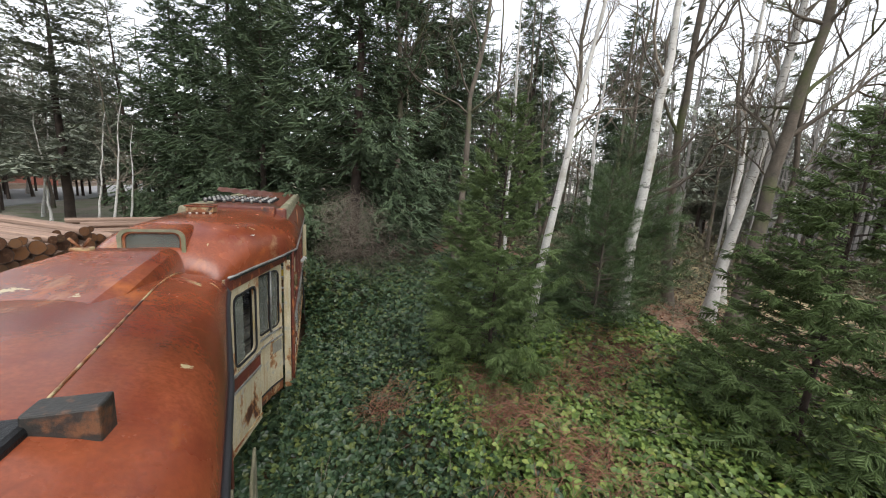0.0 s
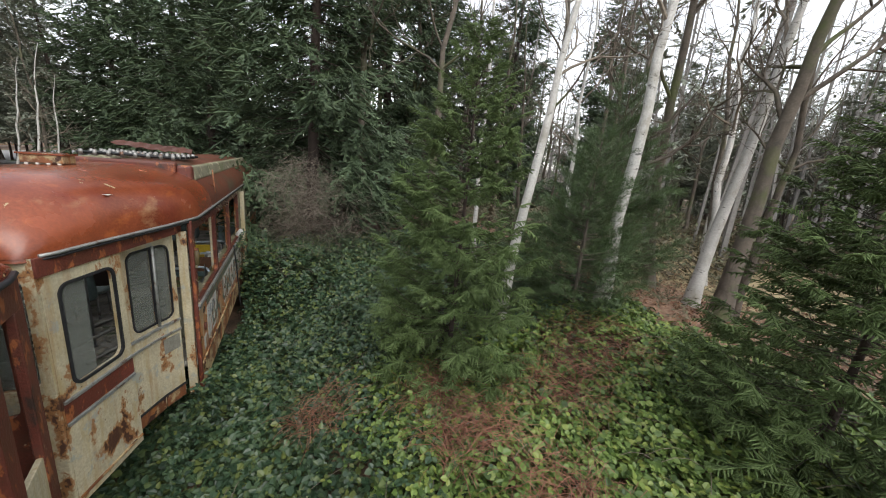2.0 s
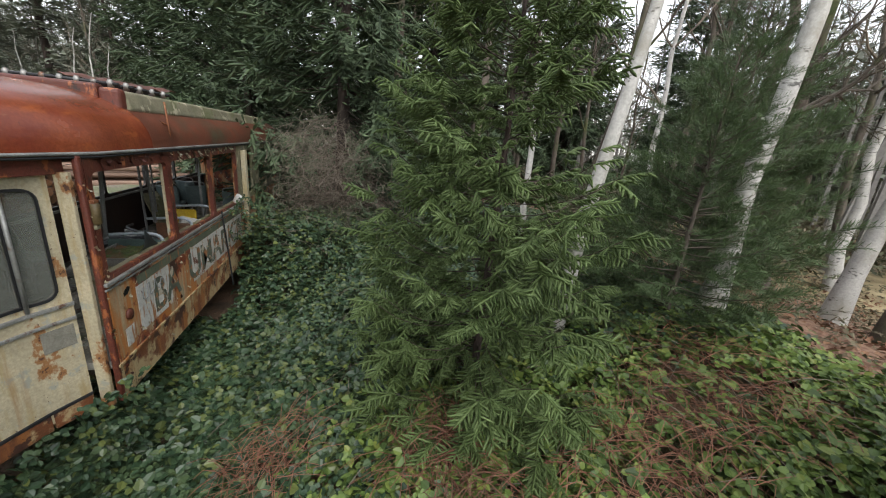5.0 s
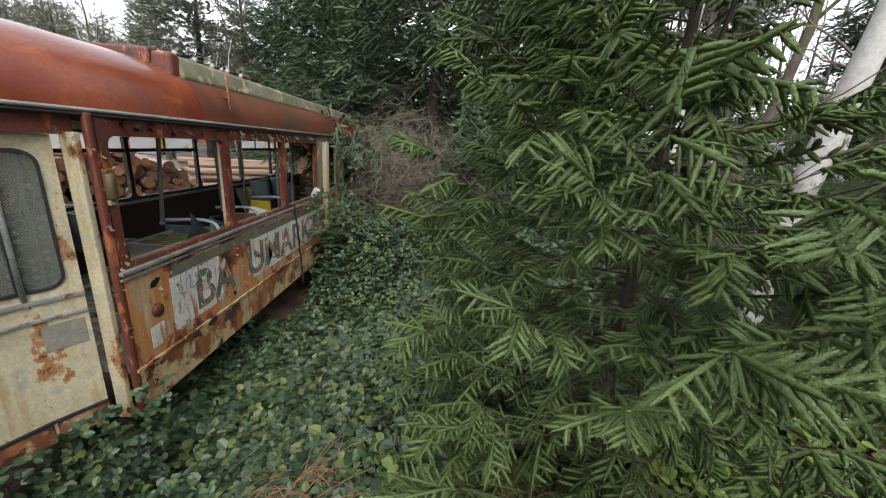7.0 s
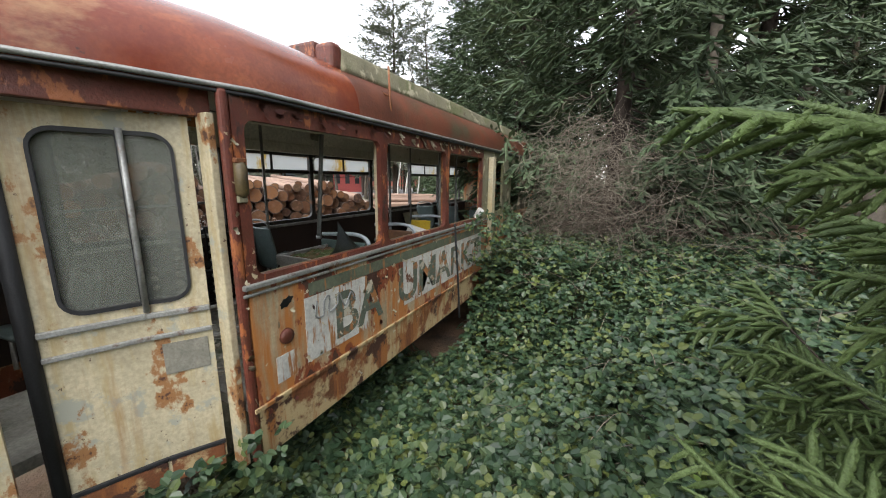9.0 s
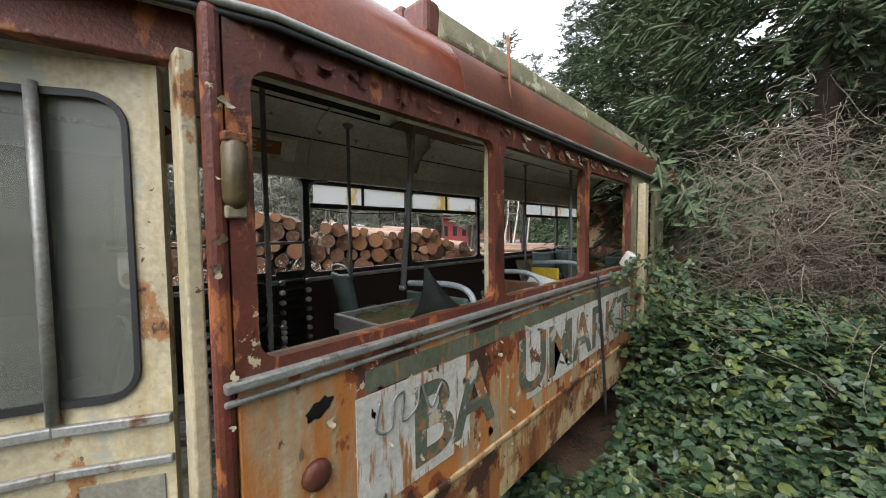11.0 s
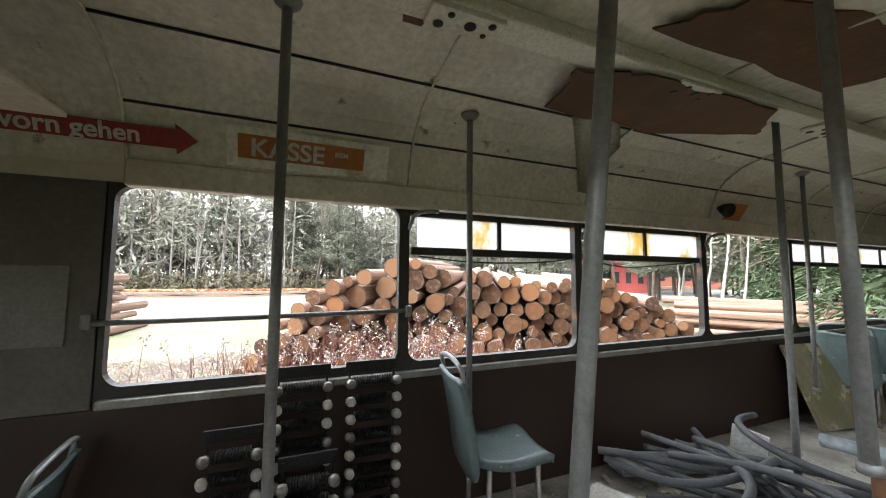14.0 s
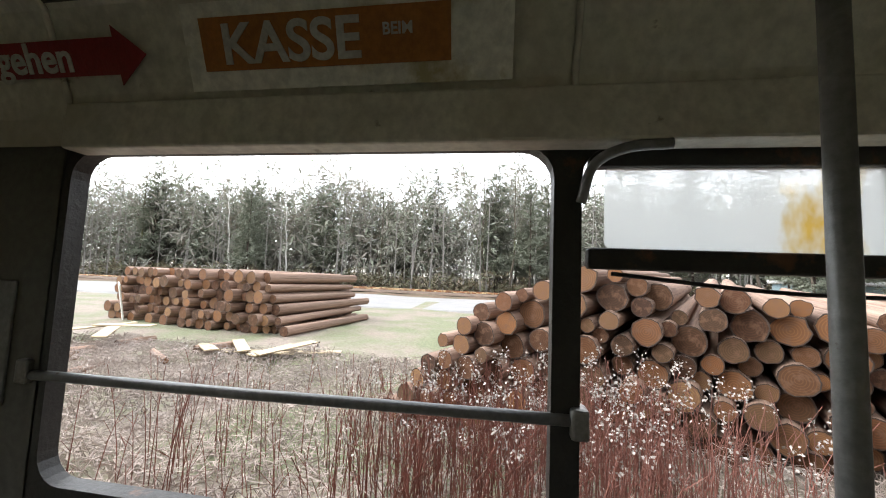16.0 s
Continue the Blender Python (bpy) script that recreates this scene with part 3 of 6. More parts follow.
        part("kick_plate", soft_box((0.01, Z_SKIRT + 0.02, -0.01), (ln - 0.01, 0.775, 0.03), 0.006, m), M_rustsill, door, "rusted kick plate")
        if not flap:
            part("patch", soft_box((0.05, 1.36, -0.006), (ln - 0.03, 1.56, 0.001), 0.002, m), plain("grey_primer", (0.22, 0.21, 0.17), 0.7), door, "grey primer patch")
    part("edge_seal", rod([(c[0] - 0.012, c[1] - 0.03, Z_SKIRT + 0.05), (c[0] - 0.012, c[1] - 0.03, 1.8), (c[0] - 0.012, c[1] - 0.03, Z_TOP - 0.03)], 0.036, 10), M_rubber, car, "thick black rubber door edge")
    part("centre_bar", rod([(-0.668, 6.055, 1.78), (-0.668, 6.055, 2.3), (-0.668, 6.055, 2.80)], 0.016, 10), M_alu, car, "bright metal bar between the door leaves")
    part("door_jamb", soft_box((-0.50, 6.35, Z_SKIRT), (-0.395, 6.398, Z_TOP), 0.008), M_cream, car, "cream jamb with flaking edge")
    # destination box over the windscreen
    hood = part("destination_box", ring_plate((-2.03, -1.40, 3.20, 3.62), 0.10, (-1.97, -1.46, 3.25, 3.57), 0.07, 0.75, Matrix(((1, 0, 0, 0), (0, 0, 1, 4.80), (0, 1, 0, 0), (0, 0, 0, 1)))), M_roof, car, "rust-red destination box with a rubber-framed pane")
    part("window_pane", pane((-1.97, -1.46, 3.25, 3.57), 0.07, Matrix(((1, 0, 0, 0), (0, 0, 1, 4.82), (0, 1, 0, 0), (0, 0, 0, 1)))), M_glass_m, hood)
    part("trim", ring_plate((-2.03, -1.40, 3.20, 3.62), 0.10, (-1.99, -1.44, 3.23, 3.59), 0.08, 0.03, Matrix(((1, 0, 0, 0), (0, 0, 1, 4.775), (0, 1, 0, 0), (0, 0, 0, 1)))), M_moss, hood, "mossy box rim")
    return car


tram = build_car()


def build_ceiling(car):
    """Curved inner lining with ribs."""
    prof = [(-1.055, 2.90), (-1.055, 2.98), (-1.04, 3.04), (-0.965, 3.24), (-0.89, 3.33), (-0.76, 3.41), (-0.62, 3.45), (-0.3, 3.50), (0, 3.52), (0.3, 3.50), (0.62, 3.45), (0.76, 3.41), (0.89, 3.33), (0.965, 3.24), (1.04, 3.04), (1.045, 2.94)]
    ys = [6.43, 7.8, 9.2, 10.66, 12.1, 13.5, 15.3]
    for k in range(len(ys) - 1):
        q = Quads()
        y0, y1 = ys[k] + 0.004, ys[k + 1] - 0.004
        n = len(prof)
        q.add([(CX + x, y, z + dz) for dz in (0, 0.012) for y in (y0, y1) for x, z in prof],
              [(i, i + 1, n + i + 1, n + i) for i in range(n - 1)] + [(2 * n + i, 3 * n + i, 3 * n + i + 1, 2 * n + i + 1) for i in range(n - 1)] + [(i, 2 * n + i, 2 * n + i + 1, i + 1) for i in range(n - 1)] + [(n + i, n + i + 1, 3 * n + i + 1, 3 * n + i) for i in range(n - 1)])
        part("ceiling_panel", q, M_inner, car, "dirty beige curved ceiling panel")
        part("ceiling_rib", rod([(CX + x * 0.995, ys[k], z - 0.006) for x, z in prof], 0.008, 6), M_inner, car)
    q = Quads()
    q.add([(CX + x, y, z) for y in (5.5, 6.426) for x, z in prof[:11]], [(i, i + 1, 12 + i, 11 + i) for i in range(10)])
    part("ceiling_panel", q, M_inner, car, "dirty beige curved ceiling panel")
    for x, z in ((-0.95, 3.255), (-0.62, 3.445), (0.62, 3.445), (0.95, 3.255)):
        part("ceiling_strip", rod([(CX + x, 6.43, z), (CX + x, 15.3, z)], 0.007, 6), M_frame, car)
    part("cornice", soft_box((FAR + 0.052, 6.43, 2.885), (CX - 1.028, 15.3, 3.015), 0.008), M_inner, car, "grimy cornice above the windows")
    part("cornice", soft_box((CX + 0.985, 6.56, 2.89), (CX + 1.03, 15.3, 2.95), 0.01), M_inner, car)


build_ceiling(tram)
part("ceiling_panel", soft_box((CX - 0.6, 5.0, 3.02), (CX + 0.55, 6.42, 3.04), 0.004), M_inner, tram)


def build_rear_car():
    car = thing("tram_car", "derelict tram end with smooth rust-red domed roof and smashed windows", "tram")
    st = front_stations(4.42, 1.3, -0.90, -0.33, -2.46, -2.55, 0.50, 0.75)
    st = [(-6.0, -1.44, 1.11, 0.50), (-2, -1.44, 1.11, 0.50)] + st[::-1]
    roof_shell(st, "roof", M_roof, car, "glossy orange-red rusty domed roof")
    path = [(cx + w + 0.01, y, Z_GUT) for y, cx, w, _ in st[:-2]]
    part("gutter_strip", rod(path, 0.022, 6), M_rubber, car, "black tarred gutter")
    m = wall_frame((-0.35, 1.3), (-0.93, 4.35))
    ln = math.hypot(0.58, 3.05)
    part("header_panel", soft_box((0, Z_TOP - 0.12, 0), (ln, Z_GUT - 0.01, 0.06), 0.006, m), M_red, car, "rust-red band under the gutter")
    for a0, a1, mat in ((0, 0.12, M_red), (0.82, 0.98, M_red), (1.72, 1.86, M_frame), (2.45, 2.62, M_red), (2.96, ln, M_red)):
        part("pillar", soft_box((a0, Z_SKIRT, 0), (a1, Z_TOP - 0.12, 0.06), 0.01, m), mat, car, "rusted window pillar")
    part("side_panel", soft_box((0.1, Z_SKIRT, 0.01), (1.75, Z_SILL - 0.3, 0.05), 0.006, m), M_cream, car)
    part("side_panel", soft_box((2.5, Z_SKIRT, 0.01), (ln - 0.05, Z_SILL - 0.3, 0.05), 0.006, m), M_cream, car)
    part("belt_rail", soft_box((0.1, Z_SILL - 0.31, -0.02), (1.75, Z_SILL - 0.26, 0.05), 0.006, m), M_moss, car)
    part("door", soft_box((1.9, 0.8, 0.03), (2.42, 1.5, 0.06), 0.01, m @ pose(0, 0, 0, 0, 6, 0)), M_moss, car, "mossy grey door remnant")
    part("side_panel", soft_box((-0.39, -6, Z_SKIRT), (-0.35, 1.3, Z_SILL), 0.006), M_cream, car)
    part("header_panel", soft_box((-0.39, -6, Z_TOP - 0.1), (-0.35, 1.3, Z_GUT), 0.006), M_red, car)
    part("side_panel", soft_box((-2.53, -6, Z_SKIRT), (-2.49, 4.3, Z_GUT), 0.006), M_cream, car)
    m3 = wall_frame((-0.93, 4.35), (-2.47, 4.35))
    part("windscreen_surround", plate_hole((0, 1.54, Z_SKIRT, Z_GUT), (0.1, 1.44, Z_SILL, Z_TOP), 0.08, 0.05, m3), M_red, car, "rust-red cab front")
    part("floor_deck", soft_box((-2.48, -6, Z_FLOOR - 0.06), (-1.0, 4.3, Z_FLOOR), 0.004), M_floor, car)
    part("end_wall", soft_box((-2.5, -6.05, Z_SKIRT), (-0.35, -6.0, Z_GUT), 0.01), M_cream, car)
    # wedge-shaped fairing of the destination box
    bm = bmesh.new()
    zt = Z_GUT + 0.47
    secs = []
    for y, w, h in ((2.15, 0.50, -0.02), (2.6, 0.47, 0.02), (3.2, 0.42, 0.05), (3.7, 0.37, 0.06), (3.98, 0.34, 0.04), (4.12, 0.32, -0.03), (4.2, 0.30, -0.16)):
        z0 = zt - 0.42
        secs.append([bm.verts.new((CX - 0.13 + s * w * k, y, z)) for s, k, z in ((1, 1.0, z0), (1, 1.0, zt + h - 0.13), (1, 0.93, zt + h - 0.04), (1, 0.75, zt + h), (-1, 0.88, zt + h), (-1, 0.97, zt + h - 0.02), (-1, 1.0, zt + h - 0.07), (-1, 1.0, z0))])
    for s0, s1 in zip(secs[:-1], secs[1:]):
        for i in range(7):
            bm.faces.new((s0[i], s0[i + 1], s1[i + 1], s1[i]))
    bm.faces.new(secs[0])
    bm.faces.new(secs[-1])
    bmesh.ops.recalc_face_normals(bm, faces=bm.faces[:])
    part("destination_box", bm, M_roof, car, "wedge-shaped rust-red roof fairing with mossy edge")
    for s in (1, -1):
        part("bracket", rod([(-1.85, 3.80, zt + 0.06), (-1.85 + s * 0.07, 3.77, zt + 0.16)], 0.012, 6), M_rustsill, car)
    part("bracket", soft_box((-1.92, 3.75, zt + 0.05), (-1.78, 3.84, zt + 0.08), 0.008), M_rustsill, car)
    # mossy right edge of the fairing and a seam down the roof
    part("edge_trim", rod([(-1.80 + w, y, zt + h - 0.055) for y, w, h in ((2.2, 0.497, -0.015), (2.6, 0.47, 0.02), (3.2, 0.42, 0.05), (3.7, 0.37, 0.06), (3.98, 0.34, 0.04), (4.12, 0.32, -0.03))], 0.03, 6), M_moss, car, "mossy flaking edge of the fairing")
    seam = []
    for y, cx, w, h in st[1:-3]:
        c, sn = math.cos(radians(62)), math.sin(radians(62))
        seam.append((cx + w * c ** 0.8, y, Z_GUT + h * sn ** 0.8 + 0.002))
    part("roof_seam", rod(seam, 0.006, 6), M_rustsill, car, "flaking welded roof seam")
    # trolley gear block on the roof
    part("insulator_block", soft_box((-0.82, 1.28, 3.42), (-0.63, 1.38, 3.56), 0.008), M_frame, car, "weathered grey timber block")
    part("insulator_block", soft_box((-1.0, 1.1, 3.44), (-0.80, 1.34, 3.53), 0.02), M_black, car, "blackened iron seat")
    part("insulator_block", soft_box((-1.25, 0.6, 3.48), (-0.86, 1.2, 3.58), 0.02, pose(0, 0, 0)), M_black, car)
    return car


rear_tram = build_rear_car()

# ---- plants ----
def hex_mats(pos, direc, up, scale):
    """4x4s whose x axis runs along direc, z near up."""
    d = direc / (np.linalg.norm(direc, axis=1)[:, None] + 1e-9)
    y = np.cross(up, d)
    y /= np.linalg.norm(y, axis=1)[:, None] + 1e-9
    z = np.cross(d, y)
    m = np.zeros((len(pos), 4, 4))
    s = np.asarray(scale, float).reshape(-1, 1)
    m[:, :3, 0], m[:, :3, 1], m[:, :3, 2], m[:, :3, 3], m[:, 3, 3] = d * s, y * s, z * s, pos, 1
    return m


def shoot(n, needle, width, rng, flat=0.6, droop=0.0, body=0.016):
    """A needled shoot of length 1 along x."""
    q = Quads()
    q.tube([(0, 0, 0), (0.5, 0, -0.02 - droop * 0.3), (1, 0, -droop)], [body * 0.7, body, 0.006], 4)
    for i in range(n):
        t = (i + 0.5) / n
        ph = rng.uniform(0, 2 * np.pi)
        side = np.array([0.55 + 0.5 * t, np.cos(ph), np.sin(ph) * flat + 0.15])
        side /= np.linalg.norm(side)
        ln = needle * rng.uniform(0.8, 1.15) * (1 - 0.35 * t)
        p = np.array([t, 0, -droop * t * t])
        w = np.cross(side, [0.3, rng.uniform(-1, 1), 1.0])
        w = w / np.linalg.norm(w) * width
        q.add([p - w * 0.4, p + side * ln * 0.55 - w * 0.5, p + side * ln, p + side * ln * 0.55 + w * 0.5], [(0, 1, 2, 3)])
    return np.vstack(q.v), np.vstack(q.f)


def spray(rng, needles=1.0, fat=1.0):
    """A branching twig of length 1: short blunt shoots hang from it, each a body clothed in needles."""
    q = Quads()
    subs = [(0.0, 0, 1.0)]
    for i in range(11):
        t = 0.04 + 0.083 * i
        subs.append((t, (1 if i % 2 else -1) * rng.uniform(30, 75), (0.34 - 0.12 * t) * rng.uniform(0.7, 1.25)))
    for t, a, s in subs:
        f = Quads()
        x = np.array([0.0, 0.3, 0.75, 1.0])
        sag = 0.05 if not a else 0.2
        f.tube(np.stack([x * s, 0 * x, -sag * s * x * x], 1), np.array([0.018, 0.033, 0.031, 0.010]) * fat, 4)
        n = int((8 + 22 * s) * needles)
        for k in range(n):
            u = (k + 0.9) / n
            ph = k * 2.4 + rng.uniform(-0.4, 0.4)
            d = np.array([0.8 + 0.6 * u, np.cos(ph), np.sin(ph)])
            d = d / np.linalg.norm(d)
            p = np.array([u * s, 0, -sag * s * u * u])
            w = np.cross(d, [0.2, rng.uniform(-1, 1), 1.0])
            w = w / np.linalg.norm(w) * 0.0075 * fat
            L = 0.075 * rng.uniform(0.8, 1.15) * (1 - 0.25 * u)
            f.add([p - w * 0.6, p + d * L * 0.5 - w, p + d * L, p + d * L * 0.5 + w], [(0, 1, 2, 3)])
        v = np.vstack(f.v)
        c, n_ = math.cos(radians(a)), math.sin(radians(a))
        dip = rng.uniform(0.15, 0.75) if a else 0.0
        q.add(np.stack([t + v[:, 0] * c - v[:, 1] * n_, v[:, 0] * n_ + v[:, 1] * c, v[:, 2] - dip * np.hypot(v[:, 0], v[:, 1]) - 0.05 * t * t], 1), np.vstack(f.f))
    return np.vstack(q.v), np.vstack(q.f)


def conifer(name, label, height, radius, base, whorl, per, twigs, tmpl, tlen, seed, mat, bark, rise=0.25, droop=0.35, trunk=0.05, clear=None, shape=0.9, hang=0.0, tilt=0.25, limb=0.007, coarse=None, outer=0.75):
    """Trunk, limbs and needled shoots of one conifer at the origin."""
    rng = np.random.default_rng(seed)
    tree = thing(name, label, "tree")
    wood, crown = Quads(), Quads()
    zs = np.linspace(0, height, 12)
    bend = np.cumsum(rng.normal(0, trunk * 0.25, (12, 2)), 0) * 0.5
    wood.tube(np.c_[bend, zs], trunk * (1 - zs / height) + 0.006, 9)
    pos, dirs, ups, sc, back = [], [], [], [], []
    z = base
    while z < height * 0.985:
        f = (z - base) / (height - base)
        R = radius * (1 - f) ** shape * (0.75 + 0.25 * min(1, f * 8 + 0.4))
        for k in range(per):
            az = rng.uniform(0, 2 * np.pi)
            L = max(0.10, R * rng.uniform(0.65, 1.1))
            zz = z + rng.uniform(-0.5, 0.5) * whorl
            if clear:
                dot = math.cos(az) * clear[0] + math.sin(az) * clear[1]
                if dot > 0.1:
                    L = min(L, clear[2] / max(dot, 0.8) * rng.uniform(0.82, 1.06))
            n = 6
            t = np.linspace(0, 1, n)
            out = np.array([np.cos(az), np.sin(az)])
            up = rise * (1 - 0.3 * f) + 0.5 * f
            b = np.stack([out[0] * L * t, out[1] * L * t, zz + L * (up * t - droop * (1 - f) * np.sin(t * np.pi * 0.55) + 0.22 * (1 - f) * t ** 3)], 1)
            b[:, :2] += np.interp(zz, zs, bend[:, 0]), np.interp(zz, zs, bend[:, 1])
            wood.tube(b, 0.003 + limb * min(2.5, L) * (1 - t), 4)
            m = max(3, int(twigs * L / max(radius, 0.1)))
            if coarse and math.cos(az) * clear[0] + math.sin(az) * clear[1] > 0.2:
                m = int(m * 1.6)
            rear = bool(coarse) and math.cos(az) * clear[0] + math.sin(az) * clear[1] < -0.35
            if rear:
                m = max(3, m // 2)
            u = rng.uniform(0.06, 1.0, m) ** outer
            p = np.stack([np.interp(u, t, b[:, c]) for c in range(3)], 1)
            tang = b[-1] - b[0]
            tang = tang / np.linalg.norm(tang)
            sidev = np.array([-out[1], out[0], 0.0])
            s = rng.choice([-1, 1], m)[:, None]
            d = tang[None] * rng.uniform(0.5, 1.0, (m, 1)) + s * sidev[None] * rng.uniform(0.2, 1.0, (m, 1)) + np.array([0, 0, 1.0]) * (rng.normal(0.0, 0.22, (m, 1)) - hang)
            d[-1] = tang
            p[-1] = b[-1]
            pos.append(p)
            back.append(np.full(m, rear))
            dirs.append(d)
            ups.append(np.tile([0, 0, 1.0], (m, 1)) + rng.normal(0, tilt, (m, 3)))
            sc.append(tlen * rng.uniform(0.6, 1.25, m) * (0.65 + 0.35 * (1 - f)))
        z += whorl
    pos, dirs, ups, sc = np.vstack(pos), np.vstack(dirs), np.vstack(ups), np.concatenate(sc)
    back = np.concatenate(back)
    mats = hex_mats(pos, dirs, ups, sc)
    crown.many(*tmpl, mats[~back])
    if coarse:
        crown.many(*coarse, mats[back])
    part("trunk", wood.mesh("trunk", bark, True), bark, tree)
    part("crown", crown.mesh("crown", mat, True), mat, tree, "dense dark green needles")
    return tree


def broadleaf(name, label, height, r, seed, bark, lean=(0, 0), fork=0.55, spread=0.5, depth=4, kids=5, fine=True, wob=0.05, start=0.45, parts=True, sides=9):
    """A bare tree: bent trunk and limbs that split down to twigs."""
    rng = np.random.default_rng(seed)
    tree = thing(name, label, "tree")
    wood, twig = Quads(), Quads()
    n = 12
    t = np.linspace(0, 1, n)
    wobble = np.cumsum(rng.normal(0, wob, (n, 2)), 0)
    wobble -= wobble[0]
    base = np.c_[t * lean[0] + wobble[:, 0], t * lean[1] + wobble[:, 1], t * height]
    rad = r * (1 - 0.82 * t) * (1 + 0.5 * np.exp(-t * 22))
    wood.tube(base, rad, sides)

    def limb(p, d, L, rr, lev):
        m = 6
        pts = [p]
        for i in range(m - 1):
            d = d + rng.normal(0, 0.20, 3) + np.array([0, 0, 0.06])
            d = d / np.linalg.norm(d)
            pts.append(pts[-1] + d * L / (m - 1))
        pts = np.array(pts)
        (wood if lev <= 1 and bark is M_bark else twig).tube(pts, rr * np.linspace(1, 0.35, m), 5 if lev <= 1 else 3)
        if lev >= depth:
            return
        for i in range(kids):
            u = rng.uniform(0.3, 1.0)
            q = np.array([np.interp(u, np.linspace(0, 1, m), pts[:, c]) for c in range(3)])
            dd = pts[-1] - pts[0]
            dd = dd / np.linalg.norm(dd) + rng.normal(0, 0.6, 3)
            limb(q, dd / np.linalg.norm(dd), L * rng.uniform(0.4, 0.65), rr * 0.45, lev + 1)

    for i in range(int(kids * 2.4)):
        u = rng.uniform(start, 1.0)
        p = np.array([np.interp(u, t, base[:, c]) for c in range(3)])
        az = rng.uniform(0, 2 * np.pi)
        d = np.array([np.cos(az) * spread, np.sin(az) * spread, rng.uniform(0.3, 0.9)])
        limb(p, d / np.linalg.norm(d), height * rng.uniform(0.14, 0.30) * (1.25 - u), np.interp(u, t, rad) * 0.5, 1)
    part("trunk", wood.mesh("trunk", bark, True), bark, tree)
    part("bare_crown", twig, M_twig if bark != M_bark else M_bark, tree, "fine bare winter crown")["kind"] = "stuff"
    return tree


def on_ground(x, y, sink=0.08):
    return float(ground_z(x, y)) - sink


M_needle = leafy("spruce_needles", [(0.110, 0.170, 0.055), (0.165, 0.240, 0.080), (0.215, 0.305, 0.115)], 0.5, trans=0.28, grain=160)
M_needle_dark = leafy("dark_spruce_needles", [(0.052, 0.082, 0.042), (0.082, 0.122, 0.060), (0.12, 0.165, 0.082)], 0.6)
# needles lightened for far conifers: distance haze is painted into the green
M_needle_haze = leafy("haze_paled_pine_needles", [(0.17, 0.195, 0.14), (0.23, 0.25, 0.19), (0.29, 0.31, 0.24)], 0.8)
M_needle_soft = leafy("soft_pine_needles", [(0.06, 0.10, 0.04), (0.09, 0.14, 0.055), (0.12, 0.17, 0.07)], 0.5, trans=0.15)
rs = np.random.default_rng(5)
T_near = spray(rs)
T_mid = spray(rs, 0.3, 1.6)
T_far = shoot(16, 0.34, 0.085, rs, 0.6, 0.25, 0.04)
T_low = shoot(9, 0.36, 0.13, rs, 0.6, 0.2)
T_soft = shoot(34, 0.42, 0.028, rs, 0.8)

spruce = conifer("spruce_tree", "bushy young green spruce standing among brambles", 5.2, 1.5, 0.25, 0.135, 7, 21, T_near, 0.27, 11, M_needle, M_barkdark, 0.30, 0.45, 0.040, shape=0.75, hang=0.15, tilt=0.45, limb=0.003, clear=(-0.85, -0.53, 0.92), coarse=T_mid, outer=0.7)
spruce.matrix_world = pose(3.1, 5.6, on_ground(3.1, 5.6))
copy_thing(spruce, pose(6.0, 2.35, on_ground(6.0, 2.35), 0, 0, -20) @ Matrix.Diagonal((1.05, 1.05, 0.88, 1)))
soft = conifer("pine_sapling", "soft light green feathery conifer beside a birch", 3.9, 1.35, 0.5, 0.14, 6, 22, T_soft, 0.30, 21, M_needle_soft, M_bark, 0.3, 0.25, 0.04, shape=0.7)
soft.matrix_world = pose(6.3, 6.4, on_ground(6.3, 6.4))
copy_thing(soft, pose(7.9, 7.5, on_ground(7.9, 7.5), 0, 0, 200) @ Matrix.Diagonal((1.2, 1.2, 1.35, 1)))
copy_thing(soft, pose(4.9, 6.9, on_ground(4.9, 6.9), 0, 0, 80) @ Matrix.Diagonal((0.8, 0.8, 0.62, 1)))

old = conifer("spruce_tree", "tall dark old spruce with drooping boughs", 19, 4.2, 1.3, 0.40, 7, 29, T_far, 0.80, 31, M_needle_dark, M_barkdark, 0.15, 0.45, 0.24, shape=0.75, hang=0.35)
old.matrix_world = pose(1.6, 15.6, on_ground(1.6, 15.6))
for x, y, s, a in ((-5.2, 27.5, 1.15, 60), (-2.6, 21.5, 0.85, 310), (5.6, 20.8, 1.15, 130), (-1.5, 25.5, 0.9, 200), (17, 27, 1.1, 90), (-9, 30, 0.9, 10), (24, 24, 1.0, 250), (13, 31, 1.2, 170)):
    copy_thing(old, pose(x, y, on_ground(x, y), 0, 0, a) @ Matrix.Diagonal((s, s, s, 1)))

# birches and oak east of the cars
def put(tree, x, y, turn=0, s=1.0):
    tree.matrix_world = pose(x, y, on_ground(x, y), 0, 0, turn) @ Matrix.Diagonal((s, s, s, 1))
    return tree


put(broadleaf("birch_tree", "white-barked bare birch trunk leaning over brambles", 12, 0.15, 41, M_birch, (1.3, 0.4), start=0.5, kids=4), 7.2, 6.5)
put(broadleaf("birch_tree", "slim white bare birch leaning beside the young spruce", 9.5, 0.11, 42, M_birch, (1.4, 0.3), start=0.5, kids=4), 4.55, 6.55)
put(broadleaf("birch_tree", "very slim white birch stem", 9.5, 0.06, 43, M_birch, (0.1, 0.2), start=0.6, kids=2, spread=0.3), 4.75, 8.0)
put(broadleaf("birch_tree", "leaning white birch over leaf litter", 13, 0.17, 44, M_birch, (1.0, -0.6), start=0.45, kids=4), 11.6, 7.2)
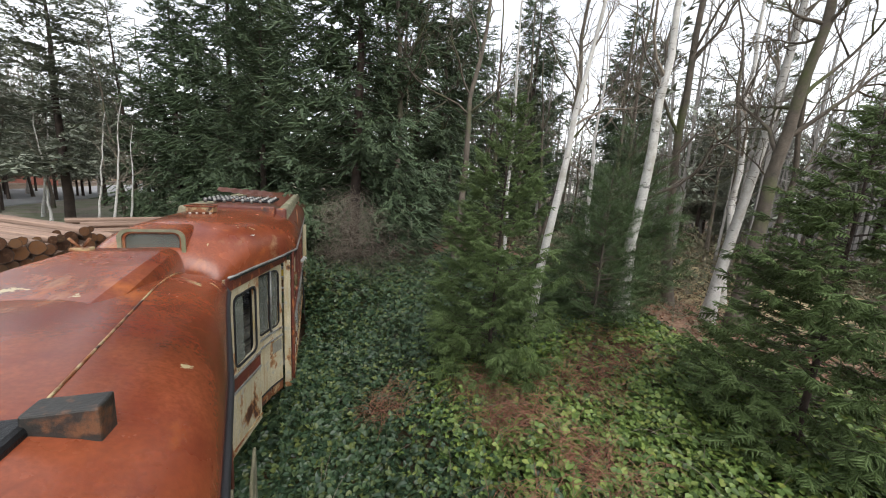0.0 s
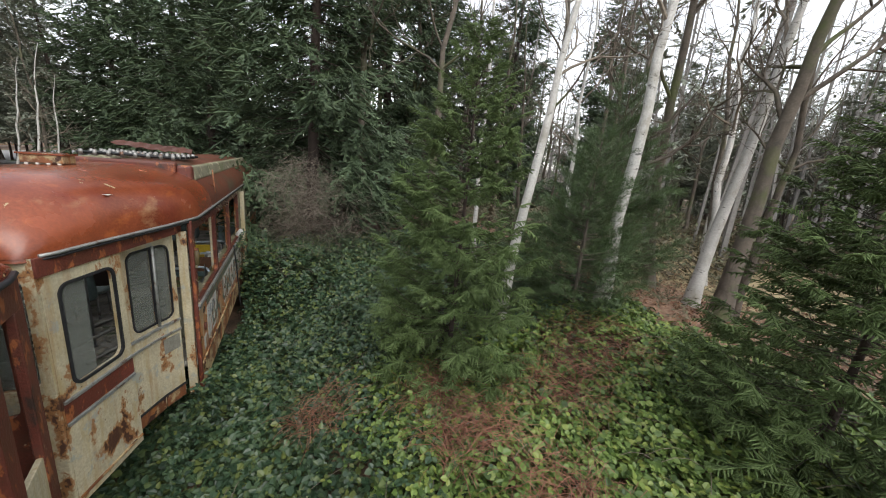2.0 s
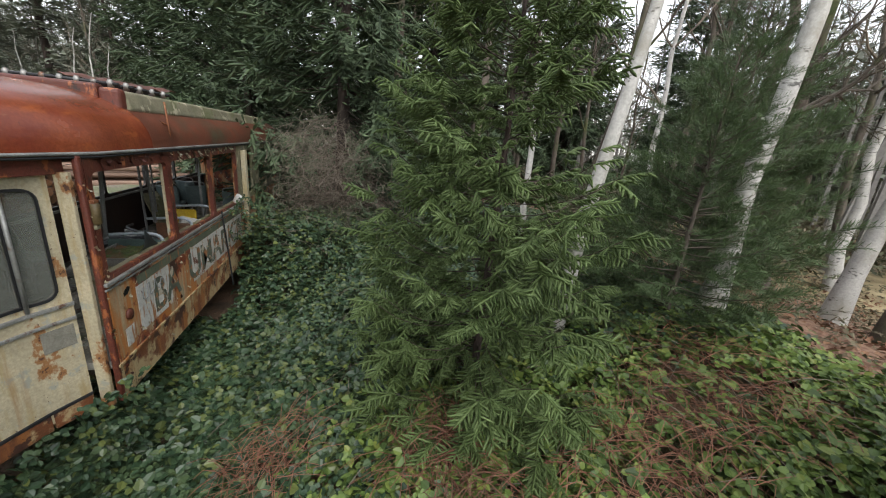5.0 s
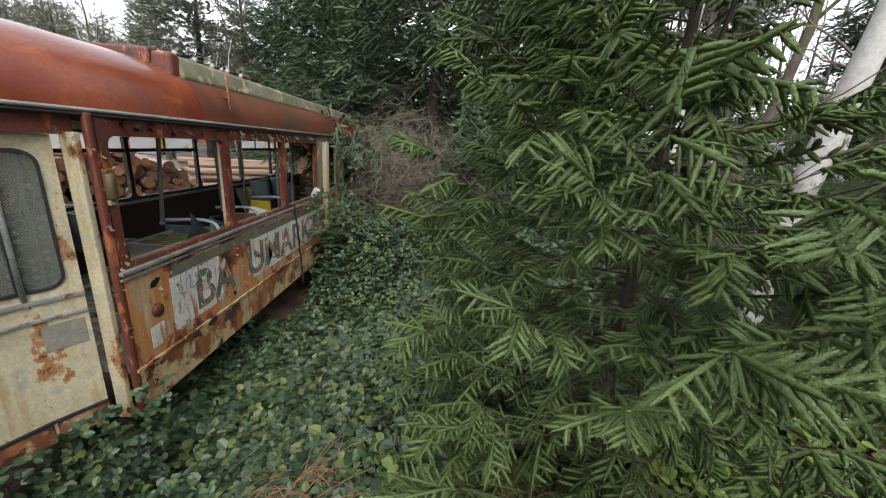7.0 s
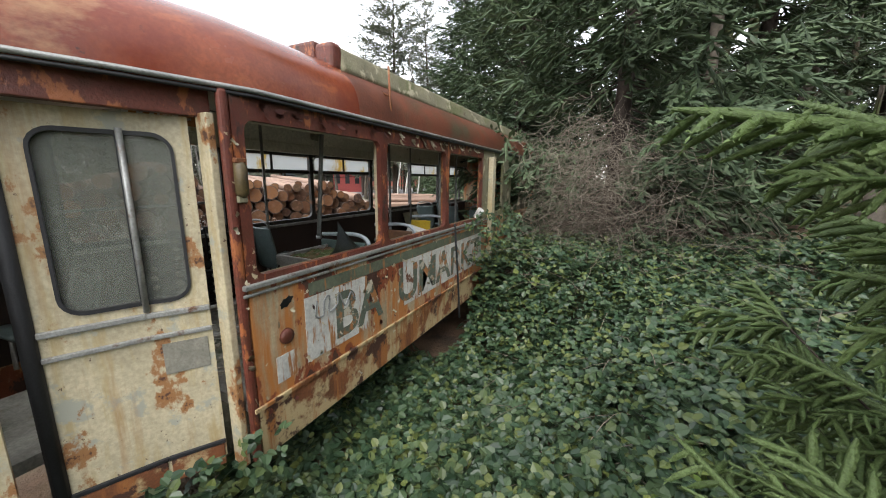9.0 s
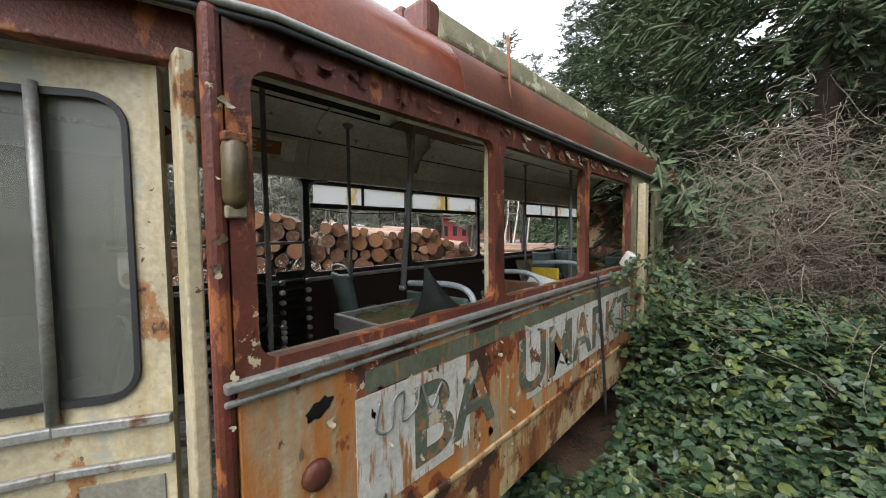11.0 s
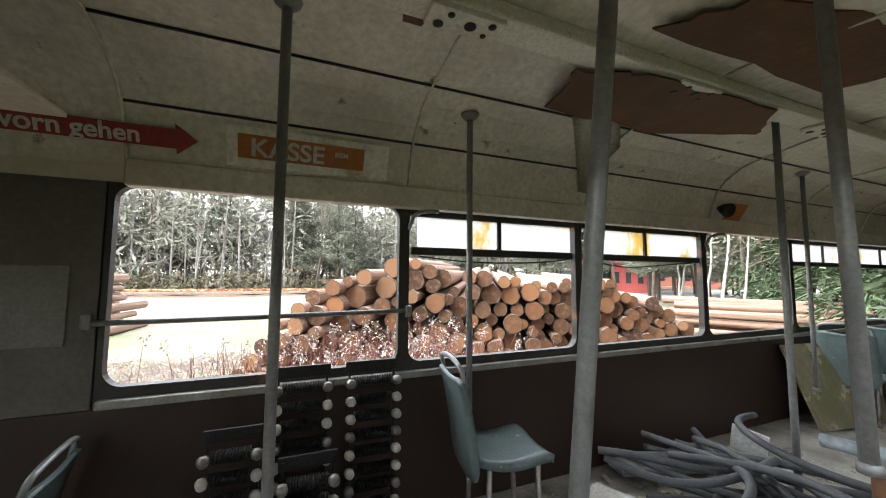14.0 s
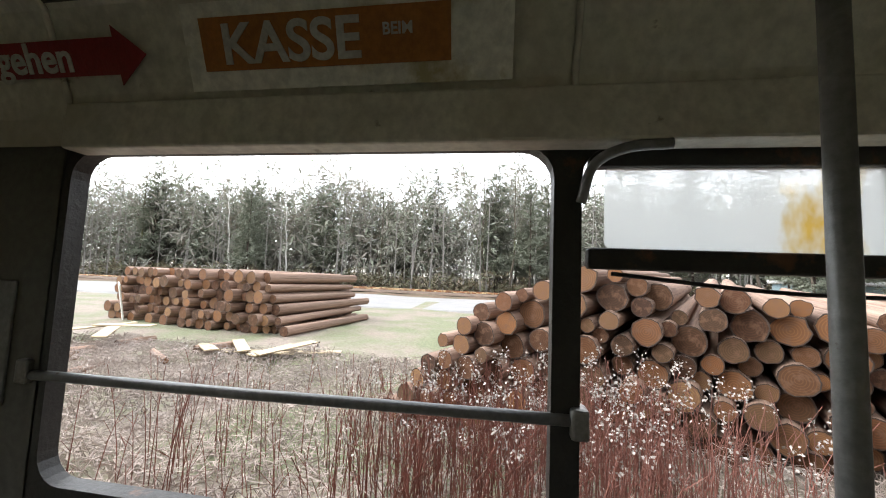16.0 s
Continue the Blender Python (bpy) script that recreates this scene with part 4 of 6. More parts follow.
put(broadleaf("oak_tree", "mossy grey forked oak with crooked bare limbs", 12, 0.20, 45, M_bark, (0.4, -0.8), start=0.4, spread=1.0, kids=5, wob=0.10), 10.8, 6.0)
put(broadleaf("oak_tree", "crooked dark bare oak with twisted limbs", 10, 0.15, 46, M_bark, (0.8, 0.6), start=0.3, spread=1.0, kids=5, wob=0.16), 9.8, 8.6)

# bare forest behind
forest = [broadleaf("forest_tree", "bare grey woodland tree in winter", 15, 0.15, 50 + i, (M_bark, M_birch, M_bark)[i], (1.0, 0.4), start=0.35, kids=4, depth=3, wob=0.1) for i in range(3)]
pine = conifer("pine_tree", "tall thin conifer in the wood, needles paled with painted haze", 15, 2.2, 3.0, 0.6, 6, 24, T_low, 0.85, 61, M_needle_haze, M_barkdark, 0.2, 0.3, 0.15, shape=0.7, hang=0.2)
rf = np.random.default_rng(77)
for i, (tr, (x, y)) in enumerate(zip(forest + [pine], ((14, 14), (16, 9.5), (19, 6), (11.5, 31)))):
    put(tr, x, y, 40 * i)
for i in range(165):
    a = rf.uniform(-25, 100)
    d = rf.uniform(13, 38)
    x, y = d * math.sin(radians(a)), d * math.cos(radians(a))
    if x < 3.0 and y < 26 or 14 < x < 30 and -4 < y < 16 and rf.uniform() < 0.75:
        continue
    u = rf.uniform()
    if 20 < a < 62 and rf.uniform() < 0.6 or a >= 62 and d < 26 and rf.uniform() < 0.4:
        continue
    src = pine if u < 0.35 and (d > 27 or a < 10) else forest[1] if u < 0.05 else forest[0] if u < 0.75 else forest[2]
    s = rf.uniform(0.6, 1.15)
    copy_thing(src, pose(x, y, on_ground(x, y), rf.uniform(-4, 4), rf.uniform(-4, 4), rf.uniform(0, 360)) @ Matrix.Diagonal((s, s, s, 1)))
# wood across the meadow
for i in range(80):
    x, y = rf.uniform(31, 62), rf.uniform(-30, 34)
    src = pine if rf.uniform() < 0.4 else forest[int(rf.integers(3))]
    s = rf.uniform(0.8, 1.2)
    copy_thing(src, pose(x, y, on_ground(x, y), 0, 0, rf.uniform(0, 360)) @ Matrix.Diagonal((s, s, s, 1)))
for i in range(210):
    x, y = rf.uniform(-80, -52), rf.uniform(-100, 90)
    u = rf.uniform()
    if u > 0.68:
        continue
    src = pine if u < 0.40 else forest[1] if u < 0.55 else forest[0]
    s = rf.uniform(1.0, 1.5)
    copy_thing(src, pose(x, y, on_ground(x, y), 0, 0, rf.uniform(0, 360)) @ Matrix.Diagonal((s, s, s, 1)))


# bark paler than it is, so that the air's haze sits in its colour
M_farbark = plain("haze_paled_winter_bark", (0.25, 0.235, 0.215), 0.9, 0, 0.3, 0.3, 10, 0.2)


def far_wood(name, label, x0, x1, y0, y1, n, seed, conifer_share):
    """Distant trees nobody could count: thin trunks with sparse twigs or needled boughs, in one object each."""
    rng = np.random.default_rng(seed)
    wood, green = Quads(), Quads()
    for i in range(n):
        x, y = rng.uniform(x0, x1), rng.uniform(y0, y1)
        h, g = rng.uniform(11, 20), float(ground_z(x, y)) - 0.1
        lx, ly = rng.normal(0, 0.6, 2)
        t = np.linspace(0, 1, 4)
        wood.tube(np.stack([x + lx * t, y + ly * t, g + h * t], 1), rng.uniform(0.08, 0.17) * (1 - 0.8 * t), 4)
        if rng.uniform() < conifer_share:
            k = 24
            zz = rng.uniform(0.30, 1.0, k)
            a = rng.uniform(0, 6.28, k)
            R = 2.2 * (1.05 - zz) * rng.uniform(0.2, 1, k)
            p = np.stack([x + lx * zz + R * np.cos(a), y + ly * zz + R * np.sin(a), g + h * zz], 1)
            green.many(*T_low, hex_mats(p, np.stack([np.cos(a), np.sin(a), rng.normal(-0.2, 0.3, k)], 1), np.tile([0, 0, 1.0], (k, 1)), rng.uniform(0.9, 1.9, k)))
        else:
            for k in range(16):
                u = rng.uniform(0.3, 0.98)
                a, L = rng.uniform(0, 6.28), rng.uniform(0.8, 2.8) * (1.2 - u)
                p = np.array([x + lx * u, y + ly * u, g + h * u])
                d = np.array([np.cos(a), np.sin(a), rng.uniform(0.2, 1.2)])
                wood.tube([p, p + d * L * 0.5 + rng.normal(0, 0.1, 3), p + d * L + rng.normal(0, 0.2, 3)], [0.035, 0.022, 0.008], 3)
    tagged(new(name, wood.mesh(name, M_farbark)), label, "wood", kind="stuff")
    if green.v:
        tagged(new(name + "_boughs", green.mesh(name, M_needle_haze)), "grey-green boughs of distant conifers, paled with painted haze", "wood", kind="stuff")


far_wood("far_wood", "grey bare trunks of a distant winter wood, paled with painted haze", -84, -52, -70, 110, 460, 301, 0.5)
far_wood("far_wood", "grey bare trunks deep in the winter wood, paled with painted haze", 16, 60, 10, 60, 260, 302, 0.25)
# canopy tones lifted towards grey in place of real haze
M_mass = leafy("haze_tinted_winter_canopy", [(0.27, 0.27, 0.225), (0.34, 0.31, 0.27), (0.25, 0.285, 0.21), (0.37, 0.34, 0.30)], 0.9)


def far_canopy(name, label, x0, x1, y0, y1, n, top, seed, size=1.0):
    """The mass of a far wood: loose sprays of twigs from the ground to an uneven top."""
    rng = np.random.default_rng(seed)
    q = Quads()
    t = Quads()
    for i in range(6):
        d = rng.normal(0, 1, 3)
        d /= np.linalg.norm(d)
        w = np.cross(d, rng.normal(0, 1, 3)) * 0.07
        t.add([-w, d * 0.5 - w, d, d * 0.5 + w], [(0, 1, 2, 3)])
    x, y = rng.uniform(x0, x1, n), rng.uniform(y0, y1, n)
    hc = top * (0.78 + 0.16 * np.sin(y * 0.55 + 2 * np.sin(y * 0.17)) + 0.10 * np.sin(y * 1.7 + x * 0.3) + rng.normal(0, 0.06, n))
    z = ground_z(x, y) + hc * rng.uniform(0, 1, n) ** 0.75
    q.many(np.vstack(t.v), np.vstack(t.f), hex_mats(np.stack([x, y, z], 1), rng.normal(0, 1, (n, 3)), rng.normal(0, 1, (n, 3)), size * rng.uniform(1.0, 2.4, n)))
    tagged(new(name, q.mesh(name, M_mass)), label, "wood", kind="stuff")


far_canopy("far_canopy", "grey-green winter canopy of a distant wood, haze in its colour", -88, -56, -90, 125, 30000, 22, 311, 0.8)
far_canopy("far_canopy", "grey-brown twiggy canopy deep in the wood, haze in its colour", 40, 85, -10, 70, 6000, 15, 312, 0.55)
# trees behind the yard
for i in range(75):
    x, y = rf.uniform(-48, -4), rf.uniform(34, 62)
    if x > -12 and y < 38:
        continue
    u = rf.uniform()
    src = pine if u < 0.5 else forest[1] if u < 0.6 else forest[0] if u < 0.8 else forest[2]
    s = rf.uniform(0.7, 1.2)
    copy_thing(src, pose(x, y, on_ground(x, y), 0, 0, rf.uniform(0, 360)) @ Matrix.Diagonal((s, s, s, 1)))
copy_thing(pine, pose(-16, 32, on_ground(-16, 32), 0, 0, 30) @ Matrix.Diagonal((1.9, 1.9, 1.2, 1)))
for x, y, s in ((-10.5, 24.5, 0.5), (-10.0, 25.2, 0.42), (-11.4, 25.0, 0.45), (-16, 30, 0.5), (-18, 33, 0.6)):
    copy_thing(forest[1], pose(x, y, on_ground(x, y), 6, -9, 50 * x) @ Matrix.Diagonal((s, s, s, 1)))


# brambles
def bramble_top(x, y):
    return ground_z(x, y) + 0.16 + 0.16 * smoothstep(0.6, 2.2, x) + 1.1 * smoothstep(9.3, 11.2, y) * smoothstep(2.6, 0.2, x)


def leaf_template():
    q = Quads()
    for a, s in ((0, 1.0), (75, 0.8), (-75, 0.8)):
        c, n = math.cos(radians(a)), math.sin(radians(a))
        v = np.array([(0.12, 0, 0), (0.40, 0.40, 0.06), (0.82, 0.32, 0.0), (1.12, 0, -0.12), (0.82, -0.32, 0.0), (0.40, -0.40, 0.06)]) * s
        v = np.stack([v[:, 0] * c - v[:, 1] * n, v[:, 0] * n + v[:, 1] * c, v[:, 2]], 1)
        q.add(v, [(0, 3, 2, 1), (0, 5, 4, 3)])
    return np.vstack(q.v), np.vstack(q.f)


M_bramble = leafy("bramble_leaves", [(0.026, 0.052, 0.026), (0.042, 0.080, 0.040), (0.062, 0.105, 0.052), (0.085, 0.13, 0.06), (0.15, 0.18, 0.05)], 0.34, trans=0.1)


# lit copy of M_bramble: the open bank's light is put into the green
M_bramble_lit = leafy("lit_bramble_leaves", [(0.05, 0.085, 0.025), (0.095, 0.155, 0.038), (0.14, 0.21, 0.05), (0.19, 0.27, 0.07), (0.24, 0.28, 0.065)], 0.4, trans=0.15)


PATCHES = ((2.75, 4.1, 0.55, 420), (2.6, 5.0, 0.4, 220), (1.9, 2.6, 0.5, 260), (3.2, 2.9, 0.6, 300), (4.2, 4.4, 0.7, 300), (1.2, 5.6, 0.4, 120), (3.0, 1.4, 0.7, 200), (5.5, 5.0, 0.9, 260))


def build_brambles():
    rng = np.random.default_rng(91)
    tmpl = leaf_template()
    n = 92000
    x = rng.uniform(-1.3, 8.0, n)
    y = rng.uniform(-1.5, 13.5, n)
    patch = np.sin(x * 1.9 + 1.3 * np.sin(y * 1.1)) + np.sin(y * 1.7 + 0.8 * np.sin(x * 2.1)) + rng.normal(0, 0.5, n)
    near = np.exp(-((x - 2.2) / 2.6) ** 2)
    keep = (rng.uniform(0, 1, n) < 0.5 + 0.5 * near) & ~((patch > 1.8) & (x > 1.2)) & ~((x < -0.28) & (y > 9.2)) & ~((x < 0.05) & (y < 2.2))
    for cx, cy, r, k in PATCHES:
        keep &= ~((np.hypot(x - cx, y - cy) < r * 0.62) & (rng.uniform(0, 1, len(x)) < 0.7))
    x, y = x[keep], y[keep]
    n = len(x)
    z = bramble_top(x, y) - rng.exponential(0.09, n) + rng.normal(0, 0.03, n)
    d = np.stack([rng.normal(0, 1, n), rng.normal(0, 1, n), rng.normal(-0.1, 0.35, n)], 1)
    u = np.stack([rng.normal(0, 0.5, n), rng.normal(-0.15, 0.5, n), np.ones(n)], 1)
    sc = rng.uniform(0.055, 0.115, n) * (0.95 + 0.2 * (x < 1.2))
    # leaves on the open bank get the lit colour, all others the darker one
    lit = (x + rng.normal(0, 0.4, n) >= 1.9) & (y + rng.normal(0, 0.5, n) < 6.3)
    ok = ~((x < -0.28) & (z > 0.5))
    for sel, mt, lab in ((lit < 0.5, M_bramble, "dense bramble leaves beside the tram, in the darker unlit green"), (lit >= 0.5, M_bramble_lit, "bramble leaves on the bank, in the lightened lit green")):
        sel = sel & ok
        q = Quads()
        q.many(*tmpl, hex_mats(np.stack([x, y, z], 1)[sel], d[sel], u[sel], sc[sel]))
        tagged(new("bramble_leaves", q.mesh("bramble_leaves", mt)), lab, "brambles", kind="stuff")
    # stems
    q = Quads()
    for i in range(420):
        x0, y0 = rng.uniform(-0.1, 6.5), rng.uniform(0.5, 12)
        a, L = rng.uniform(0, 6.28), rng.uniform(0.5, 1.3)
        t = np.linspace(0, 1, 6)
        px, py = x0 + np.cos(a) * L * t, y0 + np.sin(a) * L * t
        pz = bramble_top(px, py) - 0.12 + 0.2 * np.sin(t * np.pi) * rng.uniform(0.2, 1)
        keep = px > -0.3
        if keep.all():
            q.tube(np.stack([px, py, pz], 1), 0.0035, 3)
    ob = new("bramble_stems", q.mesh("bramble_stems", M_twig))
    tagged(ob, "thin arching bramble canes", "brambles", kind="stuff")
    # dry reddish straw between the leaves
    q = Quads()
    for cx, cy, r, k in PATCHES:
        for i in range(int(k * 1.5)):
            a, rr = rng.uniform(0, 6.28), r * math.sqrt(rng.uniform())
            x0, y0 = cx + rr * math.cos(a), cy + rr * math.sin(a)
            L, b = rng.uniform(0.2, 0.5), rng.uniform(0, 6.28)
            t = np.linspace(0, 1, 4)
            px, py = x0 + np.cos(b) * L * t, y0 + np.sin(b) * L * t
            pz = ground_z(px, py) + 0.12 + rng.uniform(0, 0.26) + 0.14 * np.sin(t * 2.6) * rng.uniform(0, 1)
            q.tube(np.stack([px, py, pz], 1), 0.003, 3)
    ob = new("dry_fern_stalks", q.mesh("dry_fern_stalks", M_twigred))
    tagged(ob, "tangled reddish-brown dead fern stalks", "dry stalks", kind="stuff")


build_brambles()


def leaf_litter():
    """Fallen brown leaves on the slope under the oaks."""
    rng = np.random.default_rng(95)
    q = Quads()
    n = 9000
    x, y = rng.uniform(5.5, 17, n), rng.uniform(0, 15, n)
    v = np.array([(-0.5, 0, 0), (0, -0.35, 0.12), (0.6, 0, 0), (0, 0.35, 0.12)])
    q.many(v, np.array([(0, 1, 2, 3)]), hex_mats(np.stack([x, y, ground_z(x, y) + rng.uniform(0.01, 0.07, n)], 1), rng.normal(0, 1, (n, 3)) * (1, 1, 0.4), np.tile([0, 0, 1.0], (n, 1)) + rng.normal(0, 0.4, (n, 3)), rng.uniform(0.06, 0.14, n)))
    tagged(new("leaf_litter", q.mesh("leaf_litter", leafy("fallen_brown_leaves", [(0.10, 0.05, 0.03), (0.19, 0.09, 0.05), (0.28, 0.16, 0.09), (0.15, 0.10, 0.07)], 0.8))), "fallen brown leaves on the woodland slope", "leaf litter", kind="stuff")


leaf_litter()


def thicket(name, label, cx, cy, rx, ry, z0, z1, k, seed, mat, r=0.0035):
    rng = np.random.default_rng(seed)
    q = Quads()
    for i in range(k):
        o = rng.normal(0, 0.5, 2).clip(-1.3, 1.3)
        p = np.array([cx + rx * o[0], cy + ry * o[1], z0 + (z1 - z0) * rng.uniform() ** 1.3 * (1 - 0.35 * abs(o[0]))])
        d = rng.normal(0, 1, 3) * (1, 1, 0.7)
        d /= np.linalg.norm(d)
        pts = [p]
        L = rng.uniform(0.4, 1.1)
        for j in range(6):
            d = d + rng.normal(0, 0.28, 3) + np.array([0, 0, -0.10])
            d /= np.linalg.norm(d)
            pts.append(pts[-1] + d * L / 6)
        pts = np.array(pts)
        bad = (pts[:, 0] < -0.22) & (pts[:, 2] < 3.7) & (pts[:, 1] < 15.5)
        if bad.any():
            continue
        q.tube(pts, r * np.linspace(1.3, 0.5, 7), 3)
    ob = new(name, q.mesh(name, mat))
    return tagged(ob, label, "thicket", kind="stuff")


thicket("bare_thicket", "tangle of thin bare grey twigs beside the tram", 1.2, 13.4, 2.0, 2.3, 0.8, 3.9, 3300, 7, M_twig)
thicket("dark_thicket", "tangle of dark brown bare stems by the brambles", 1.6, 13.2, 1.9, 1.9, 0.8, 2.3, 1300, 8, M_barkdark)

# ---- log piles and yard ----
M_end, ent, ebs = node_mat("sawn_log_end")
e_co = ent.nodes.new("ShaderNodeTexCoord")
e_info = ent.nodes.new("ShaderNodeObjectInfo")
e_len = ent.nodes.new("ShaderNodeVectorMath")
e_len.operation = "LENGTH"
e_mul = ent.nodes.new("ShaderNodeVectorMath")
e_mul.operation = "MULTIPLY"
e_mul.inputs[1].default_value = (1, 1, 0)
link(ent, e_co.outputs["Object"], e_mul.inputs[0])
link(ent, e_mul.outputs[0], e_len.inputs[0])
e_sin = ent.nodes.new("ShaderNodeMath")
e_sin.operation = "SINE"
e_s = ent.nodes.new("ShaderNodeMath")
e_s.operation = "MULTIPLY"
e_s.inputs[1].default_value = 42
link(ent, e_len.outputs["Value"], e_s.inputs[0])
link(ent, e_s.outputs[0], e_sin.inputs[0])
e_r = ent.nodes.new("ShaderNodeValToRGB")
for i, c in enumerate(((0.30, 0.135, 0.05), (0.40, 0.20, 0.085), (0.22, 0.105, 0.05), (0.44, 0.27, 0.14))):
    e = e_r.color_ramp.elements.new(0.2 + 0.2 * i)
    e.color = (*c, 1)
e_r.color_ramp.elements[0].color = (0.20, 0.10, 0.06, 1)
e_r.color_ramp.elements[-1].color = (0.36, 0.19, 0.09, 1)
link(ent, e_info.outputs["Random"], e_r.inputs["Fac"])
e_c = mix(ent, 1.0, e_r.outputs["Color"], ramp(ent, e_sin.outputs[0], 0.2, 0.9, (0.72,) * 3, (1.0,) * 3), "MULTIPLY")
e_f = ent.nodes.new("ShaderNodeMath")
e_f.operation = "MULTIPLY"
e_f.inputs[1].default_value = 7.31
link(ent, e_info.outputs["Random"], e_f.inputs[0])
e_g = ent.nodes.new("ShaderNodeMath")
e_g.operation = "FRACT"
link(ent, e_f.outputs[0], e_g.inputs[0])
e_c = mix(ent, 1.0, e_c, ramp(ent, e_g.outputs[0], 0.0, 1.0, (0.22, 0.20, 0.18), (0.72, 0.64, 0.56)), "MULTIPLY")
e_c = mix(ent, ramp(ent, noise_node(ent, 1.6, 6), 0.5, 0.68), e_c, (0.16, 0.085, 0.05))
link(ent, e_c, ebs.inputs["Base Color"])
ebs.inputs["Roughness"].default_value = 0.85


def log_mesh(r, L, seed):
    """A slightly tapered log along z with sawn ends (material slot 1)."""
    rng = np.random.default_rng(seed)
    bm = bmesh.new()
    sides, rings = 14, []
    wob = 1 + rng.normal(0, 0.045, sides)
    for k in range(7):
        t = k / 6
        off = rng.normal(0, 0.015, 2) if 0 < k < 6 else (0, 0)
        rings.append([bm.verts.new((r * wob[i] * (1 - 0.2 * t) * math.cos(2 * math.pi * i / sides) + off[0], r * wob[i] * (1 - 0.2 * t) * math.sin(2 * math.pi * i / sides) + off[1], L * t)) for i in range(sides)])
    for a, b in zip(rings[:-1], rings[1:]):
        for i in range(sides):
            f = bm.faces.new((a[i], a[(i + 1) % sides], b[(i + 1) % sides], b[i]))
            f.smooth = True
    for ring, sgn in ((rings[0], -1), (rings[-1], 1)):
        inner = [bm.verts.new((v.co.x * 0.915, v.co.y * 0.915, v.co.z)) for v in ring]
        for i in range(sides):
            j = (i + 1) % sides
            bm.faces.new((ring[i], ring[j], inner[j], inner[i]) if sgn > 0 else (ring[j], ring[i], inner[i], inner[j])).material_index = 2
        f = bm.faces.new(inner if sgn > 0 else inner[::-1])
        f.material_index = 1
    me = bpy.data.meshes.new("log")
    bm.to_mesh(me)
    bm.free()
    me.materials.append(M_logside)
    me.materials.append(M_end)
    me.materials.append(M_barkdark)
    return me


LOGS = [log_mesh(r, 1.0, i) for i, r in enumerate((1, 1, 1, 1, 1))]


def add_log(x, y, z, r, L, yaw, tilt, rng, label="pinkish debarked pine log with an orange sawn end", group="logs in the pile"):
    ob = new("log", LOGS[int(rng.integers(len(LOGS)))])
    ob.matrix_world = pose(x, y, z, 0, 0, yaw) @ pose(0, 0, 0, 0, -90 + tilt, 0) @ pose(0, 0, 0, 0, 0, rng.uniform(0, 360)) @ Matrix.Diagonal((r, r, L, 1))
    return tagged(ob, label, "log", group)


def pile(x, y0, y1, top, L, yaw, seed, rmin=0.10, rmax=0.205, group="logs in the pile", dx=0.0):
    """Logs stacked with their ends along the line from y0 to y1; they lie towards yaw (0: -x)."""
    rng = np.random.default_rng(seed)
    placed = []
    misses = 0
    while misses < 60 and len(placed) < 290:
        r = rng.uniform(rmin, rmax)
        best = None
        for y in rng.uniform(y0, y1, 70):
            # drop until it rests on a log or the ground; keep the deepest hollow
            z = r
            for yy, zz, rr in placed:
                dy = abs(yy - y)
                if dy < r + rr:
                    z = max(z, zz + math.sqrt(max(0, (r + rr) ** 2 - dy * dy)) * 0.99)
            lim = float(np.interp((y - y0) / (y1 - y0), (0, 0.07, 0.14, 0.26, 0.4, 0.56, 0.7, 0.86, 1.0), (0.12, 0.54, 0.80, 1.0, 0.94, 0.84, 0.88, 0.62, 0.3))) * top
            if z + r < lim + 0.1 and (best is None or z - r < best[1] - r):
                best = (y, z, r)
        if best is None:
            misses += 1
            continue
        placed.append(best)
        y, z, r = best
        g = on_ground(x, y, 0.03)
        add_log(x + rng.uniform(-0.16, 0.14) + dx * (y - y0), y, g + z, r, L * rng.uniform(0.9, 1.1), yaw + rng.uniform(-0.8, 0.8), rng.uniform(0.8, 2.4), rng, group=group)
    return placed


pile(-6.9, 6.1, 16.7, 2.3, 7.5, -29, 3, dx=0.05)


def cross_pile(px, py, yaw, rows, r0, L, seed, label, group):
    """A stack of long logs: px, py the foot of its near corner, yaw the way that they lie (0: -x), rows: logs in each layer."""
    rng = np.random.default_rng(seed)
    a = radians(yaw)
    side = np.array([math.sin(a), -math.cos(a)])
    g = on_ground(px, py, 0.02)
    for k, n in enumerate(rows):
        for i in range(n):
            r = r0 * rng.uniform(0.62, 1.12)
            o = side * ((i + 0.5 * k) * 2 * r0 + rng.uniform(-0.09, 0.09))
            add_log(px + o[0] + rng.uniform(-0.3, 0.3) * math.cos(a), py + o[1] + rng.uniform(-0.3, 0.3) * math.sin(a), g + r0 + k * 1.72 * r0 + rng.uniform(-0.05, 0.03) * (k > 0), r, L * rng.uniform(0.85, 1.1), yaw + rng.uniform(-2, 2), rng.uniform(-0.5, 0.5), rng, label, group)


cross_pile(-4.5, 26.3, 25, (8, 7, 6, 4), 0.19, 8.0, 5, "long pinkish debarked log lying on the grass", "long logs by the yard")
cross_pile(-12.4, 0.9, -10, (22, 21, 21, 20, 19, 18), 0.20, 5.2, 6, "brown pine log with a weathered sawn end", "logs in the far pile")


